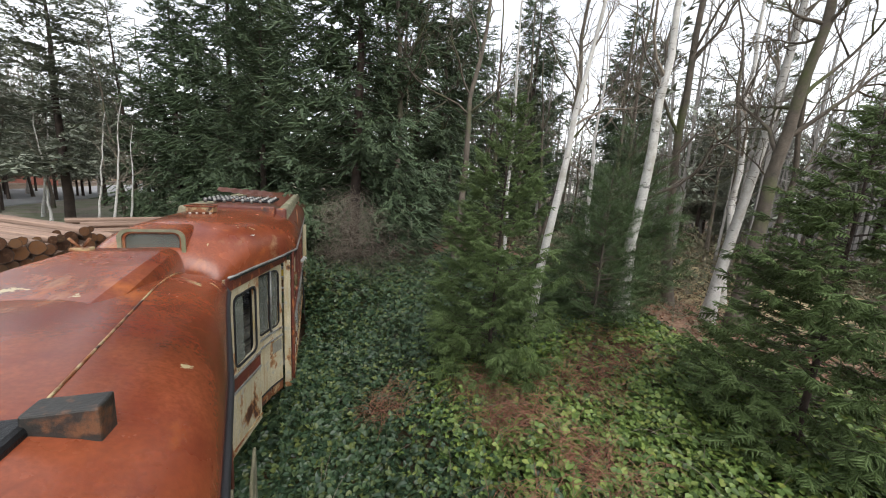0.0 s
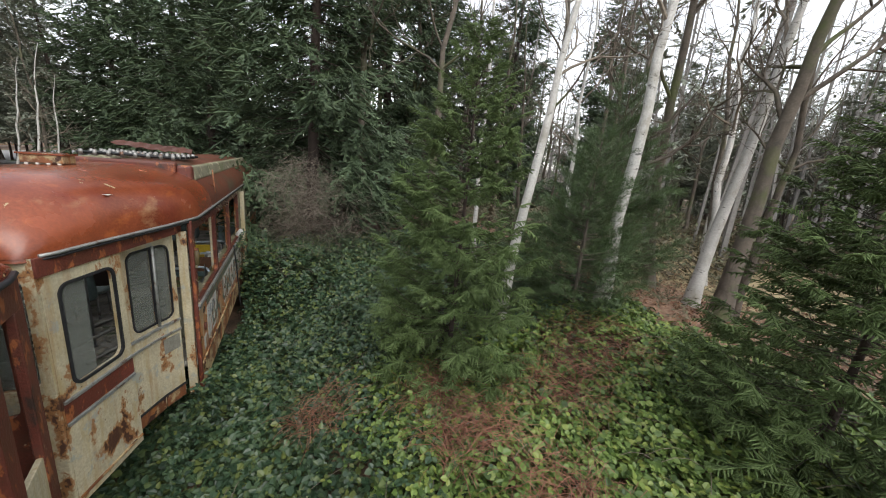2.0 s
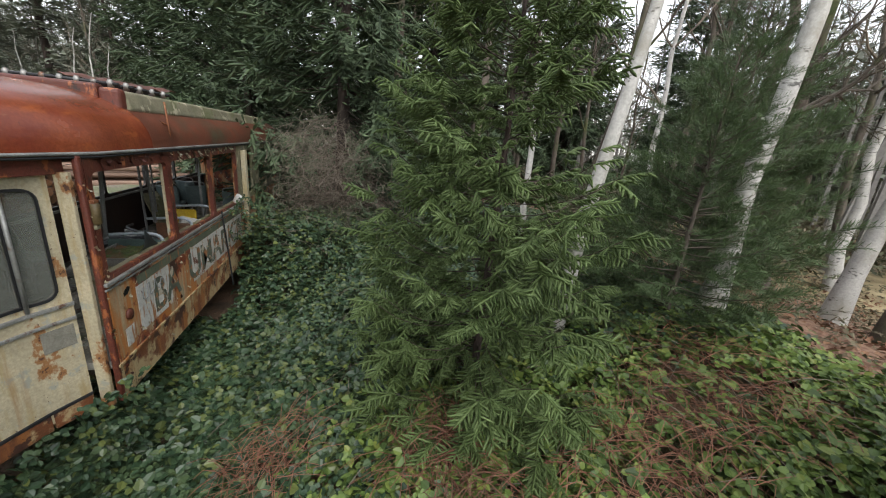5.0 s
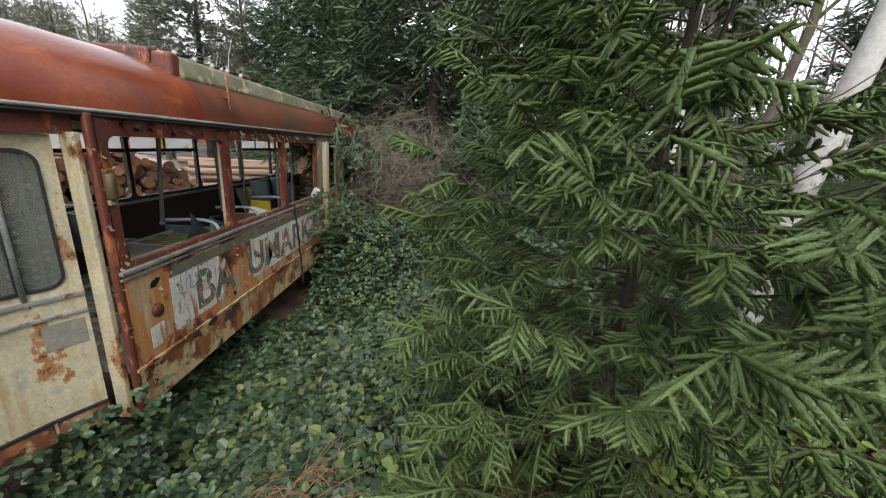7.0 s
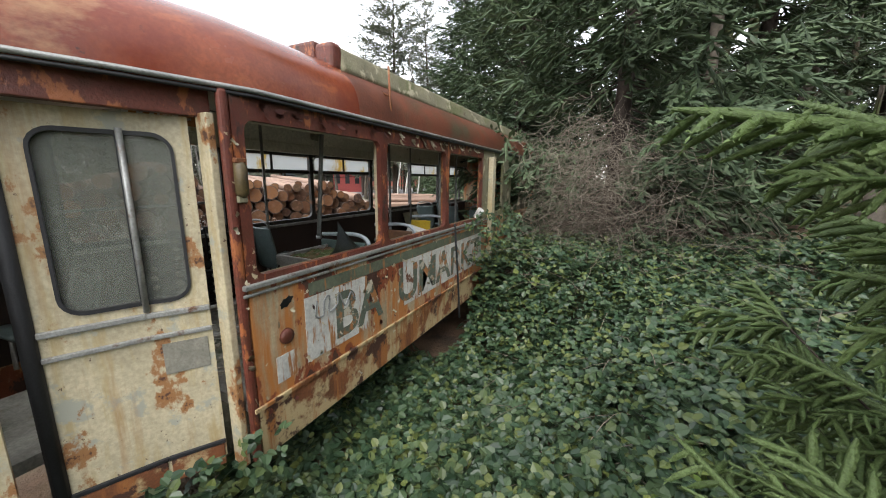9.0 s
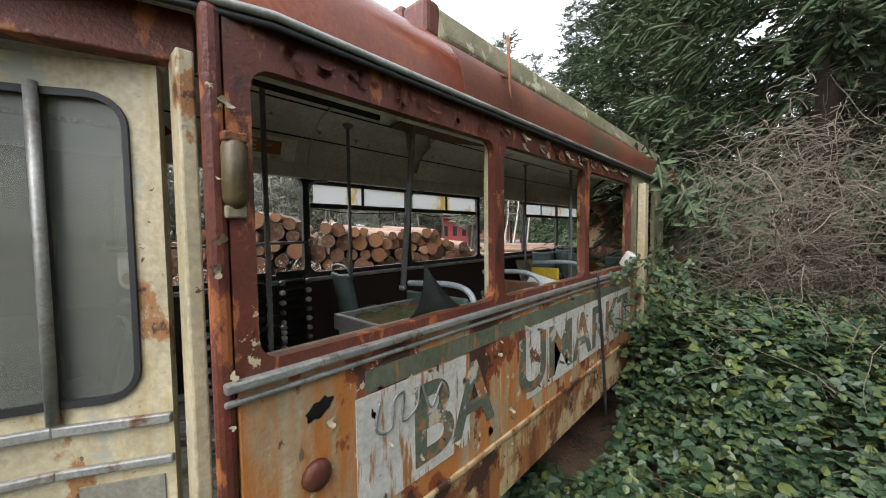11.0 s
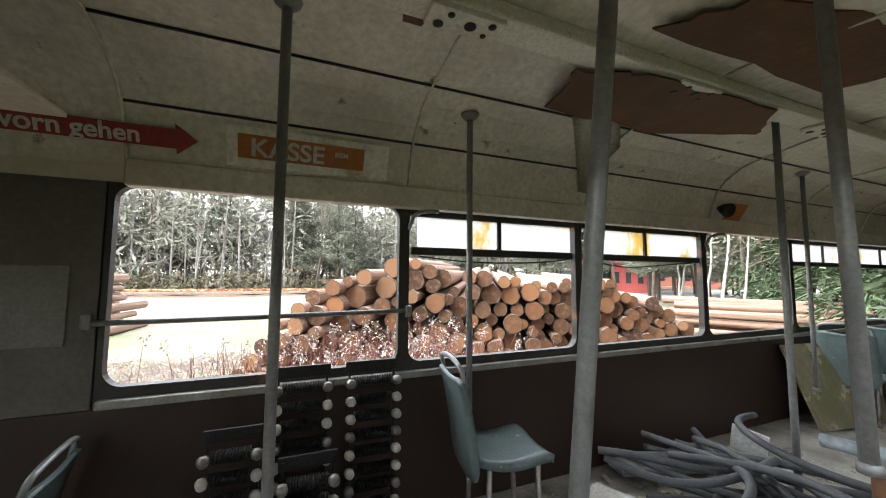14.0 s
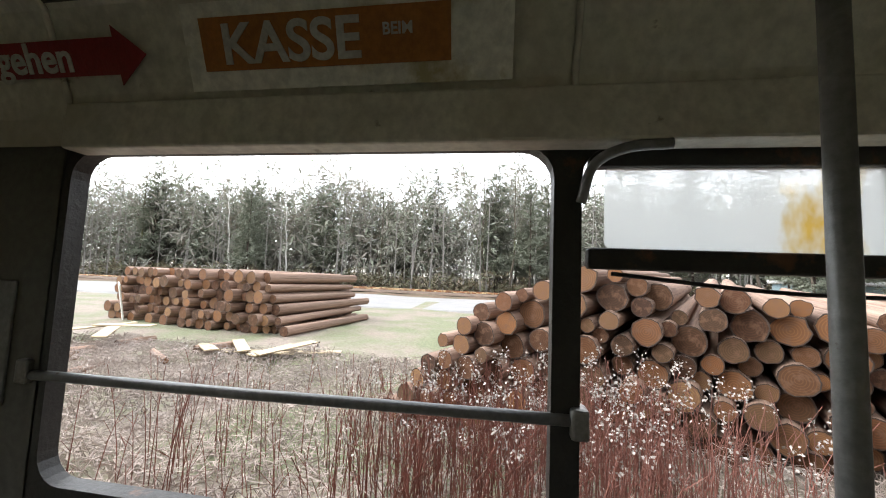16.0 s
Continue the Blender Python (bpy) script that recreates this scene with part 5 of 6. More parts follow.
def strip(name, label, x0, x1, mat, lift, kind="structure", category="road"):
    ys = np.linspace(-140, 220, 91)
    z = ground_z(np.full(91, (x0 + x1) / 2), ys) + lift
    q = Quads()
    for i in range(90):
        q.add([(x0, ys[i], z[i]), (x1, ys[i], z[i]), (x1, ys[i + 1], z[i + 1]), (x0, ys[i + 1], z[i + 1]), (x0 - 0.2, ys[i], z[i] - 0.2), (x1 + 0.2, ys[i], z[i] - 0.2), (x1 + 0.2, ys[i + 1], z[i + 1] - 0.2), (x0 - 0.2, ys[i + 1], z[i + 1] - 0.2)],
              [(0, 1, 2, 3), (1, 5, 6, 2), (4, 0, 3, 7)])
    return tagged(new(name, q.mesh(name, mat)), label, category, kind=kind)


strip("road", "pale gravel road across the meadow", -36, -24, plain("pale_gravel", (0.27, 0.265, 0.26), 0.9, 0, 0.15, 0.8, 40, 0.5), 0.07)
strip("railway_bed", "dark brown railway ballast bed", -47, -42, plain("brown_ballast", (0.16, 0.115, 0.085), 0.95, 0, 0.4, 2, 30, 0.9), 0.25, category="railway")
for x in (-43.7, -45.2):
    q = Quads()
    ys = np.linspace(-140, 220, 31)
    q.tube(np.stack([np.full(31, x), ys, ground_z(np.full(31, x), ys) + 0.36], 1), 0.07, 6, cap=True)
    tagged(new("rail", q.mesh("rail", M_rustsill)), "rusty brown railway rail on the ballast", "rail", "railway rails")


def bushes(name, label, mat, x0, x1, y0, y1, n, hmin, hmax, seed, size=0.35):
    """Low undergrowth of leafy sprays."""
    rng = np.random.default_rng(seed)
    x, y = rng.uniform(x0, x1, n), rng.uniform(y0, y1, n)
    h = (hmin + (hmax - hmin) * (0.5 + 0.5 * np.sin(x * 0.8 + 2 * np.sin(y * 0.31)) * np.cos(y * 0.43))) * rng.uniform(0, 1, n) ** 0.6
    q = Quads()
    d = rng.normal(0, 1, (n, 3)) * (1, 1, 0.6)
    q.many(*T_low, hex_mats(np.stack([x, y, ground_z(x, y) + h], 1), d, np.tile([0, 0, 1.0], (n, 1)) + rng.normal(0, 0.3, (n, 3)), size * rng.uniform(0.6, 1.5, n)))
    return tagged(new(name, q.mesh(name, mat)), label, "undergrowth", kind="stuff")


M_under = leafy("brown_green_undergrowth", [(0.08, 0.09, 0.05), (0.16, 0.125, 0.08), (0.11, 0.125, 0.065), (0.21, 0.16, 0.11)], 0.8)
bushes("undergrowth", "low brown and green undergrowth at the wood's edge", M_under, -60, -50, -60, 100, 3800, 0.4, 3.2, 71, 1.2)
bushes("undergrowth", "low brown undergrowth between the forest trunks", M_under, 9, 34, 9, 40, 4200, 0.2, 2.2, 72, 0.75)
bushes("undergrowth", "low dry grass and twigs on the woodland slope", M_under, 7.5, 18, -2, 13, 1500, 0.03, 0.35, 75, 0.28)
bushes("undergrowth", "dark undergrowth below the old spruces", M_under, -1.5, 9, 15.5, 30, 2600, 0.3, 2.6, 73, 0.5)
bushes("undergrowth", "brown undergrowth under bare trees", M_under, 20, 34, -12, 12, 4000, 0.2, 2.4, 74, 0.6)


def weeds():
    """Tall dry stalks with pale fluffy heads and matted dead grass."""
    rng = np.random.default_rng(81)
    stalk, fluff, mat_ = Quads(), Quads(), Quads()
    tm = (np.array([(0, -0.5, 0), (0.9, -0.35, 0.1), (1.0, 0.4, 0), (0.1, 0.5, 0.1)]), np.array([(0, 1, 2, 3)]))
    for i in range(4200):
        x, y = rng.uniform(-6.4, -3.4), rng.uniform(3.6, 11.5)
        if rng.uniform() > 0.06 + 0.94 * smoothstep(5.8, 7.6, y) * (1 - smoothstep(9.0, 10.3, y)) * (x < -4.2):
            continue
        h = rng.uniform(0.4, 1.3)
        g = on_ground(x, y, 0.02)
        t = np.linspace(0, 1, 4)
        l = rng.normal(0, 0.11, 2)
        p = np.stack([x + l[0] * t ** 2, y + l[1] * t ** 2, g + h * t], 1)
        stalk.tube(p, 0.0045 * (1.2 - 0.6 * t), 3)
        for b in range(2):
            u = rng.uniform(0.5, 0.9)
            q0 = np.array([np.interp(u, t, p[:, c]) for c in range(3)])
            stalk.tube([q0, q0 + rng.normal(0, 1, 3) * (0.06, 0.06, 0.02) + (0, 0, 0.11)], [0.003, 0.0015], 3)
        if rng.uniform() < 0.30 and x < -4.6 and h > 0.7:
            k = 20
            pp = p[-1] + rng.normal(0, 1, (k, 3)) * (0.030, 0.030, 0.045)
            fluff.many(*tm, hex_mats(pp, rng.normal(0, 1, (k, 3)), rng.normal(0, 1, (k, 3)), rng.uniform(0.012, 0.027, k)))
    for i in range(26000):
        x, y = -3.0 - 7.5 * rng.uniform() ** 1.3, rng.uniform(-4.0, 12.5)
        if x < -6.8 and y > 6.5:
            continue
        tuft = 0.5 + 0.5 * math.sin(x * 2.3 + 1.7 * math.sin(y * 1.9)) * math.cos(y * 2.1)
        g = on_ground(x, y, 0.01)
        a, L = rng.uniform(0, 6.28), rng.uniform(0.10, 0.36)
        t = np.linspace(0, 1, 3)
        mat_.tube(np.stack([x + np.cos(a) * L * t, y + np.sin(a) * L * t, g + (rng.uniform(0.02, 0.16) + 0.22 * tuft * rng.uniform()) * np.sin(t * 2.2) + 0.02], 1), 0.005, 3)
    tagged(new("dry_weeds", stalk.mesh("dry_weeds", plain("dry_red_stalk", (0.24, 0.10, 0.075), 0.9))), "tall reddish dry weed stalks before the log pile", "weeds", kind="stuff")
    tagged(new("seed_heads", fluff.mesh("seed_heads", plain("pale_seed_fluff", (0.45, 0.41, 0.37), 0.9))), "pale fluffy seed heads on dry weeds", "weeds", kind="stuff")
    tagged(new("matted_grass", mat_.mesh("matted_grass", plain("matted_dead_grass", (0.40, 0.335, 0.295), 0.95, 0, 0.4, 0.8))), "matted dead straw-coloured grass", "grass", kind="stuff")


weeds()

# boards and bark scraps by the far pile
M_board = plain("pale_sawn_board", (0.52, 0.42, 0.28), 0.8, 0, 0.25, 2, 40, 0.3)
rb = np.random.default_rng(83)
for i in range(11):
    x, y = -9.8 + rb.uniform(-0.9, 0.7), 1.9 + rb.uniform(-1.5, 1.5)
    if i > 6:
        x, y = -10.5 + rb.uniform(-1, 1), -2.8 + rb.uniform(-1.2, 1.2)
    ob = part("board", soft_box((-0.75, -0.14, 0), (0.75, 0.14, 0.03), 0.004), M_board)
    ob.matrix_world = pose(x, y, on_ground(x, y, -0.05) + 0.035 * i, rb.uniform(-5, 5), rb.uniform(-5, 5), rb.uniform(0, 180))
    tagged(ob, "pale sawn board lying on the grass", "board", "boards on the grass")
ob = part("board", soft_box((-0.15, -0.02, 0), (0.15, 0.02, 1.6), 0.004), plain("white_board", (0.75, 0.74, 0.7), 0.6))
ob.matrix_world = pose(-13.4, -6.2, on_ground(-13.4, -6.2), 12, 22, 60)
tagged(ob, "white board leaning on the far log pile", "board")
for i in range(8):
    x, y = -8.2 + rb.uniform(-1.6, 1.2), -0.6 + rb.uniform(-2.0, 2.2)
    add_log(x, y, on_ground(x, y, -0.06), rb.uniform(0.07, 0.14), rb.uniform(0.5, 1.2), rb.uniform(0, 360), 0, rb, "short grey weathered log offcut on the grass", "log offcuts")


def shed(x, y, yaw, w, d, h, wall, roof, label):
    b = thing("shed", label, "building")
    part("wall", soft_box((-w / 2, -d / 2, 0), (w / 2, d / 2, h), 0.03), wall, b)
    part("roof", soft_box((-w / 2 - 0.4, -d / 2 - 0.4, h), (w / 2 + 0.4, d / 2 + 0.4, h + 0.45), 0.15), roof, b)
    for k in range(3):
        part("window", soft_box((-w / 2 + w * (k + 0.25) / 3, -d / 2 - 0.03, h * 0.35), (-w / 2 + w * (k + 0.7) / 3, -d / 2 + 0.02, h * 0.75), 0.02), M_black, b)
    b.matrix_world = pose(x, y, on_ground(x, y, 0.05), 0, 0, yaw)


shed(-47.5, 45, 40, 9, 5, 2.9, plain("pale_blue_wall", (0.30, 0.42, 0.46), 0.7), plain("white_roof_sheet", (0.72, 0.74, 0.74), 0.5), "low pale blue shed with a white roof across the meadow")
shed(-34, 47, 35, 4, 3.5, 3.6, plain("red_wall", (0.42, 0.07, 0.06), 0.6), plain("dark_red_roof", (0.20, 0.05, 0.045), 0.6), "small bright red hut beyond the log piles")
shed(-46, 76, 30, 12, 7, 4.0, plain("dull_red_brick", (0.28, 0.10, 0.07), 0.8), plain("orange_tiles", (0.36, 0.13, 0.07), 0.7), "low brick house with orange roof behind trees")

# ---- inside the tram ----
def tube_part(name, pts, r, mat, parent, label="", n=6, sides=10):
    return part(name, rod(smooth_path(pts, n), r, sides), mat, parent, label)


M_dirtywhite = plain("dirty_white_foam", (0.55, 0.54, 0.49), 0.8, 0, 0.25, 6, 50, 0.3)
M_ply = plain("rotten_brown_plywood", (0.15, 0.068, 0.03), 0.8, 0, 0.5, 2.5, 30, 0.4, [((0.09, 0.05, 0.03), 3, 0.5, 0.62, (1, 3, 1))])
M_yellow = plain("faded_yellow_seat_shell", (0.52, 0.36, 0.025), 0.45, 0, 0.25, 4, 50, 0.15)
M_mossbed = plain("soft_green_moss", (0.05, 0.07, 0.015), 1.0, 0, 0.5, 8, 90, 1.0, [((0.10, 0.05, 0.025), 4, 0.48, 0.56, V3)])

# handrail poles
for x, y, z0, x1, y1, r in ((-1.767, 7.123, Z_FLOOR, -1.767, 7.123, 0.019), (-2.19, 8.085, 1.60, -2.185, 8.085, 0.017), (-1.0, 7.74, 1.94, -0.95, 7.86, 0.021), (-0.89, 8.67, 1.94, -0.89, 8.60, 0.021), (-1.62, 9.95, Z_FLOOR, -1.62, 9.95, 0.019), (-0.72, 9.95, Z_FLOOR, -0.72, 9.95, 0.019), (-1.0, 11.2, Z_FLOOR, -1.0, 11.2, 0.019), (-2.1, 11.4, 1.5, -2.1, 11.4, 0.017)):
    off = abs(x1 - CX)
    zt = float(np.interp(off, (0, 0.3, 0.62, 0.76, 0.87), (3.52, 3.50, 3.45, 3.41, 3.34)))
    p = part("handrail_pole", rod([(x, y, z0), ((x + x1) / 2, (y + y1) / 2, (z0 + zt) / 2), (x1, y1, zt)], r, 12), M_pole, tram, "chipped grey handrail pole")
    part("flange", rod([(x1, y1, zt - 0.035), (x1, y1, zt - 0.012), (x1, y1, zt)], [0.024, 0.05, 0.055], 12), M_pole, p)
    if z0 > 1:
        part("collar", rod([(x, y, z0), (x, y, z0 + 0.03)], 0.027, 12), M_pole, p)
part("grab_bar", rod([(-2.52, 6.31, 2.245), (-2.515, 7.0, 2.25), (-2.52, 7.83, 2.26)], 0.014, 10), M_pole, tram, "grey grab bar across the window")
for y in (6.31, 7.83):
    part("bracket", soft_box((-2.55, y - 0.02, 2.22), (-2.50, y + 0.02, 2.29), 0.008), M_steel, tram)
for y in (7.83, 9.21, 10.68):
    tube_part("hand_hook", [(-2.52, y, 2.76), (-2.49, y + 0.02, 2.84), (-2.46, y + 0.08, 2.87), (-2.45, y + 0.17, 2.875)], 0.012, M_pole, tram)


def seat_chair(x, y, turn, mat, label, group):
    """A tram seat: shell back and pan on a steel foot; it faces local +y."""
    c = thing("passenger_chair", label, "seat", group)
    def shell(pts, w, t, round_):
        bm = bmesh.new()
        path = smooth_path(pts, 5)
        n = len(path)
        rows = []
        for i, p in enumerate(path):
            tt = abs(2 * i / (n - 1) - 1)
            ww = w * (1 - round_ * max(0, (tt - 0.6) / 0.4) ** 2)
            rows.append([bm.verts.new((s * ww, p[1], p[2] - 0.02 * (1 - s * s))) for s in (-1, -0.6, 0, 0.6, 1)])
        for a, b in zip(rows[:-1], rows[1:]):
            for i in range(4):
                bm.faces.new((a[i], a[i + 1], b[i + 1], b[i]))
        bmesh.ops.recalc_face_normals(bm, faces=bm.faces[:])
        geo = bmesh.ops.solidify(bm, geom=bm.faces[:], thickness=t)
        for f in bm.faces:
            f.smooth = True
        return bm
    part("backrest", shell([(0, -0.02, 0.36), (0, -0.04, 0.56), (0, -0.09, 0.82), (0, -0.12, 0.89)], 0.21, 0.022, 0.25), mat, c)
    part("seat_pan", shell([(0, 0.0, 0.47), (0, 0.18, 0.45), (0, 0.36, 0.47), (0, 0.42, 0.45)], 0.21, 0.035, 0.18), mat, c, "speckled seat pan")
    for s in (-1, 1):
        part("leg", rod([(s * 0.15, 0.05, 0.45), (s * 0.15, 0.04, 0.02), (s * 0.15, 0.04, 0.0)], 0.016, 8), M_steel, c)
        part("leg", rod([(s * 0.15, 0.33, 0.43), (s * 0.15, 0.34, 0.02), (s * 0.15, 0.34, 0.0)], 0.016, 8), M_steel, c)
    part("grab_handle", rod(smooth_path([(-0.19, -0.10, 0.84), (-0.17, -0.12, 0.94), (0, -0.13, 0.97), (0.17, -0.12, 0.94), (0.19, -0.10, 0.84)], 5), 0.013, 8), M_pole, c, "pale grey tubular handle")
    c.matrix_world = pose(x, y, Z_FLOOR, 0, 0, turn)
    return c


seat_chair(-2.24, 8.12, -6, M_seat, "faded grey-green tram seat sprinkled with white debris", "tram seats")
low_seat = seat_chair(-2.25, 6.24, 185, M_seat, "low dark grey tram seat by the front partition", "tram seats")
low_seat.matrix_world = low_seat.matrix_world @ Matrix.Diagonal((1, 1, 0.76, 1))
seat_chair(-2.2, 12.3, 4, M_seat, "faded grey-green tram seat far down the car", "tram seats")
seat_chair(-2.2, 13.3, -4, M_seat, "faded grey-green tram seat far down the car", "tram seats")
seat_chair(-1.75, 12.6, 12, M_seat, "loose dark tram seat pushed into the aisle", "tram seats")
seat_chair(-0.75, 11.9, 8, M_seat, "dark tram seat beside the mossy side wall", "tram seats")


def bench_back(y, mat, label, top=1.96, lean=0.0, x1=-0.46, x0=-1.02):
    """A double seat's back panel with a bent tube over it, at the near wall."""
    c = thing("seat_divider", label, "seat back", "seat dividers")
    bm = soft_box((x0, y - 0.015, 1.20), (x1, y + 0.015, top - 0.03), 0.012, pose(0, lean, 0))
    part("back_panel", bm, mat, c)
    part("frame_tube", rod(smooth_path([(-1.0, y, top + 0.02), (-0.85, y + 0.01, top + 0.03), (-0.62, y + 0.03, top + 0.04), (-0.50, y + 0.06, top + 0.0), (-0.46, y + 0.07, top - 0.1), (-0.46, y + 0.07, top - 0.35)], 6), 0.02, 12), plain("pale_blue_grey_tube", (0.36, 0.41, 0.44), 0.35, 0.1), c, "pale blue-grey bent tube")
    part("seat_pan", soft_box((-1.0, y + 0.03, 1.32), (-0.48, y + 0.42, 1.38), 0.025), M_seat, c)
    for x in (-0.96, -0.52):
        part("leg", rod([(x, y, 1.25), (x, y, Z_FLOOR)], 0.018, 8), M_steel, c)
        part("leg", rod([(x, y + 0.36, 1.33), (x, y + 0.36, Z_FLOOR)], 0.018, 8), M_steel, c)
    return c


bench_back(7.80, plain("dark_green_seat_vinyl", (0.055, 0.085, 0.08), 0.5), "dark green seat divider with bent tube frame")
bench_back(8.70, M_ply, "rusty brown seat divider with bent tube frame", x0=-0.90)
yb = bench_back(9.62, M_yellow, "yellow seat divider with bent tube frame", 1.98, 0.0, -0.70)
# moss-topped equipment box
box = thing("equipment_box", "grey metal box with a mossy rotting lid by the window", "box")
part("body", soft_box((-0.90, 7.16, Z_FLOOR), (-0.44, 7.74, 1.80), 0.012), plain("algae_grey_sheet", (0.30, 0.29, 0.22), 0.6, 0, 0.3, 3, 50, 0.3, [((0.24, 0.24, 0.06), 1.5, 0.5, 0.65, V3)]), box)
part("rim", soft_box((-0.91, 7.14, 1.80), (-0.43, 7.17, 1.89), 0.006), M_steel, box)
part("rim", soft_box((-0.91, 7.17, 1.80), (-0.885, 7.75, 1.89), 0.006), M_steel, box)
bm = bmesh.new()
bmesh.ops.create_grid(bm, x_segments=22, y_segments=26, size=0.5, matrix=Matrix.Translation((-0.66, 7.455, 1.86)) @ Matrix.Diagonal((0.45, 0.57, 1, 1)))
for v in bm.verts:
    v.co.z += 0.025 * noise.noise(v.co * 14) + 0.012 * noise.noise(v.co * 45)
part("lid", bm, M_mossbed, box, "moss-covered rotten lid")
# bent sheet
bm = bmesh.new()
tip, br, bl = Vector((-0.43, 7.40, 2.19)), Vector((-0.47, 7.82, 1.85)), Vector((-0.55, 7.14, 1.86))
rows = []
for i in range(9):
    t = i / 8
    a = bl.lerp(tip, t) + Vector((0.05, 0.06, -0.10)) * math.sin(t * math.pi)
    b = br.lerp(tip, t) + Vector((0.02, -0.03, -0.03)) * math.sin(t * math.pi)
    rows.append([bm.verts.new(a.lerp(b, k / 6) + Vector((-0.05 * math.sin(k / 6 * math.pi) * (1 - t), 0, 0))) for k in range(7)])
for a, b in zip(rows[:-1], rows[1:]):
    for k in range(6):
        bm.faces.new((a[k], a[k + 1], b[k + 1], b[k]))
bmesh.ops.solidify(bm, geom=bm.faces[:], thickness=0.008)
for f in bm.faces:
    f.smooth = True
ob = part("bent_sheet", bm, plain("dark_grey_sheet", (0.10, 0.12, 0.125), 0.45, 0.1, 0.3, 5, 60, 0.2, [((0.26, 0.28, 0.26), 20, 0.66, 0.7, V3)]))
tagged(ob, "bent dark grey sheet panel leaning on the box", "sheet")


def coil(y0, y1, x, z, turns=15, r=0.028):
    t = np.linspace(0, 1, turns * 7)
    return np.stack([x + r * np.cos(t * turns * 2 * np.pi), y0 + (y1 - y0) * t, z + r * np.sin(t * turns * 2 * np.pi)], 1)


def resistor_rack(y0, y1, x, top, n, lean, label):
    """Upright bank of wire coils on ceramic ends between two slotted plates."""
    c = thing("resistor_rack", label, "resistor rack", "racks of coils")
    for y in (y0, y1):
        part("side_plate", soft_box((x - 0.05, y - 0.006, Z_FLOOR), (x - 0.035, y + 0.006, top), 0.002), M_black, c)
    part("top_plate", soft_box((x - 0.06, y0 - 0.02, top - 0.04), (x - 0.045, y1 + 0.02, top + 0.02), 0.003), M_black, c, "slotted black top plate")
    for i in range(n):
        z = top - 0.07 - i * 0.092
        if z < Z_FLOOR + 0.06:
            break
        q = Quads()
        q.tube(coil(y0 + 0.02, y1 - 0.02, x + 0.012 * (i % 2), z - 0.012), 0.0042, 4)
        s = part("coil", q.mesh("coil", M_black, True), M_black, c)
        part("core", rod([(x + 0.012 * (i % 2), y0 + 0.01, z - 0.012), (x + 0.012 * (i % 2), y1 - 0.01, z - 0.012)], 0.016, 8), M_black, s)
        for y in (y0, y1):
            part("insulator", rod([(x + 0.012, y - 0.012, z - 0.012), (x + 0.03, y, z - 0.01), (x + 0.055, y + 0.003, z - 0.008)], [0.02, 0.027, 0.022], 10), M_ceram if i % 3 else M_steel, s, "pale ceramic end knob")
    return c


resistor_rack(6.84, 7.05, -2.30, 1.74, 9, 0, "low black rack of wire coils with ceramic knobs")
resistor_rack(7.12, 7.36, -2.42, 1.97, 12, 0, "black rack of stacked wire coils with ceramic knobs")
resistor_rack(7.48, 7.73, -2.42, 1.97, 12, 0, "black rack of stacked wire coils with ceramic knobs")
resistor_rack(7.16, 7.38, -2.18, 1.62, 8, 0, "low black rack of wire coils with ceramic knobs")

# loose rods, hoses and rubbish on the floor
rl = np.random.default_rng(101)
for p0, p1, r in (((-1.9, 6.45, 1.30), (-0.98, 7.6, 1.48), 0.022), ((-1.6, 6.5, 1.14), (-0.96, 7.75, 1.2), 0.028), ((-1.2, 6.5, 1.3), (-1.05, 7.5, 1.09), 0.02), ((-2.05, 7.7, 1.09), (-1.5, 8.9, 1.10), 0.02), ((-1.95, 7.8, 1.12), (-1.3, 8.8, 1.13), 0.016)):
    ob = new("steel_rod", rod([p0, tuple((a + b) / 2 for a, b in zip(p0, p1)), p1], r, 10))
    ob.data.materials.append(M_steel)
    tagged(ob, "loose grey steel tube leaning across the floor", "steel tube", "loose steel tubes")
for i in range(22):
    cx, cy = -1.64 + rl.uniform(-0.25, 0.25), 9.55 + rl.uniform(-0.4, 0.45)
    a, L, bend = rl.uniform(-0.6, 1.2), rl.uniform(0.35, 0.6), rl.uniform(-0.35, 0.35)
    t = np.linspace(-1, 1, 7)
    z = Z_FLOOR + 0.04 + 0.017 * i + 0.05 * rl.uniform()
    pts = np.stack([cx + np.cos(a) * L * t - np.sin(a) * bend * t * t, cy + np.sin(a) * L * t + np.cos(a) * bend * t * t, z + 0.05 * np.sin(t * 2 + i)], 1)
    pts[:, 0] = np.clip(pts[:, 0], -2.25, -1.08)
    ob = new("rubber_hose", rod(smooth_path(pts, 3), 0.022, 8))
    ob.data.materials.append(plain("grey_rubber", (0.075, 0.08, 0.085), 0.6) if i == 0 else bpy.data.materials["grey_rubber"])
    tagged(ob, "grey rubber hose heaped on the tram floor", "hose", "hoses in a heap")
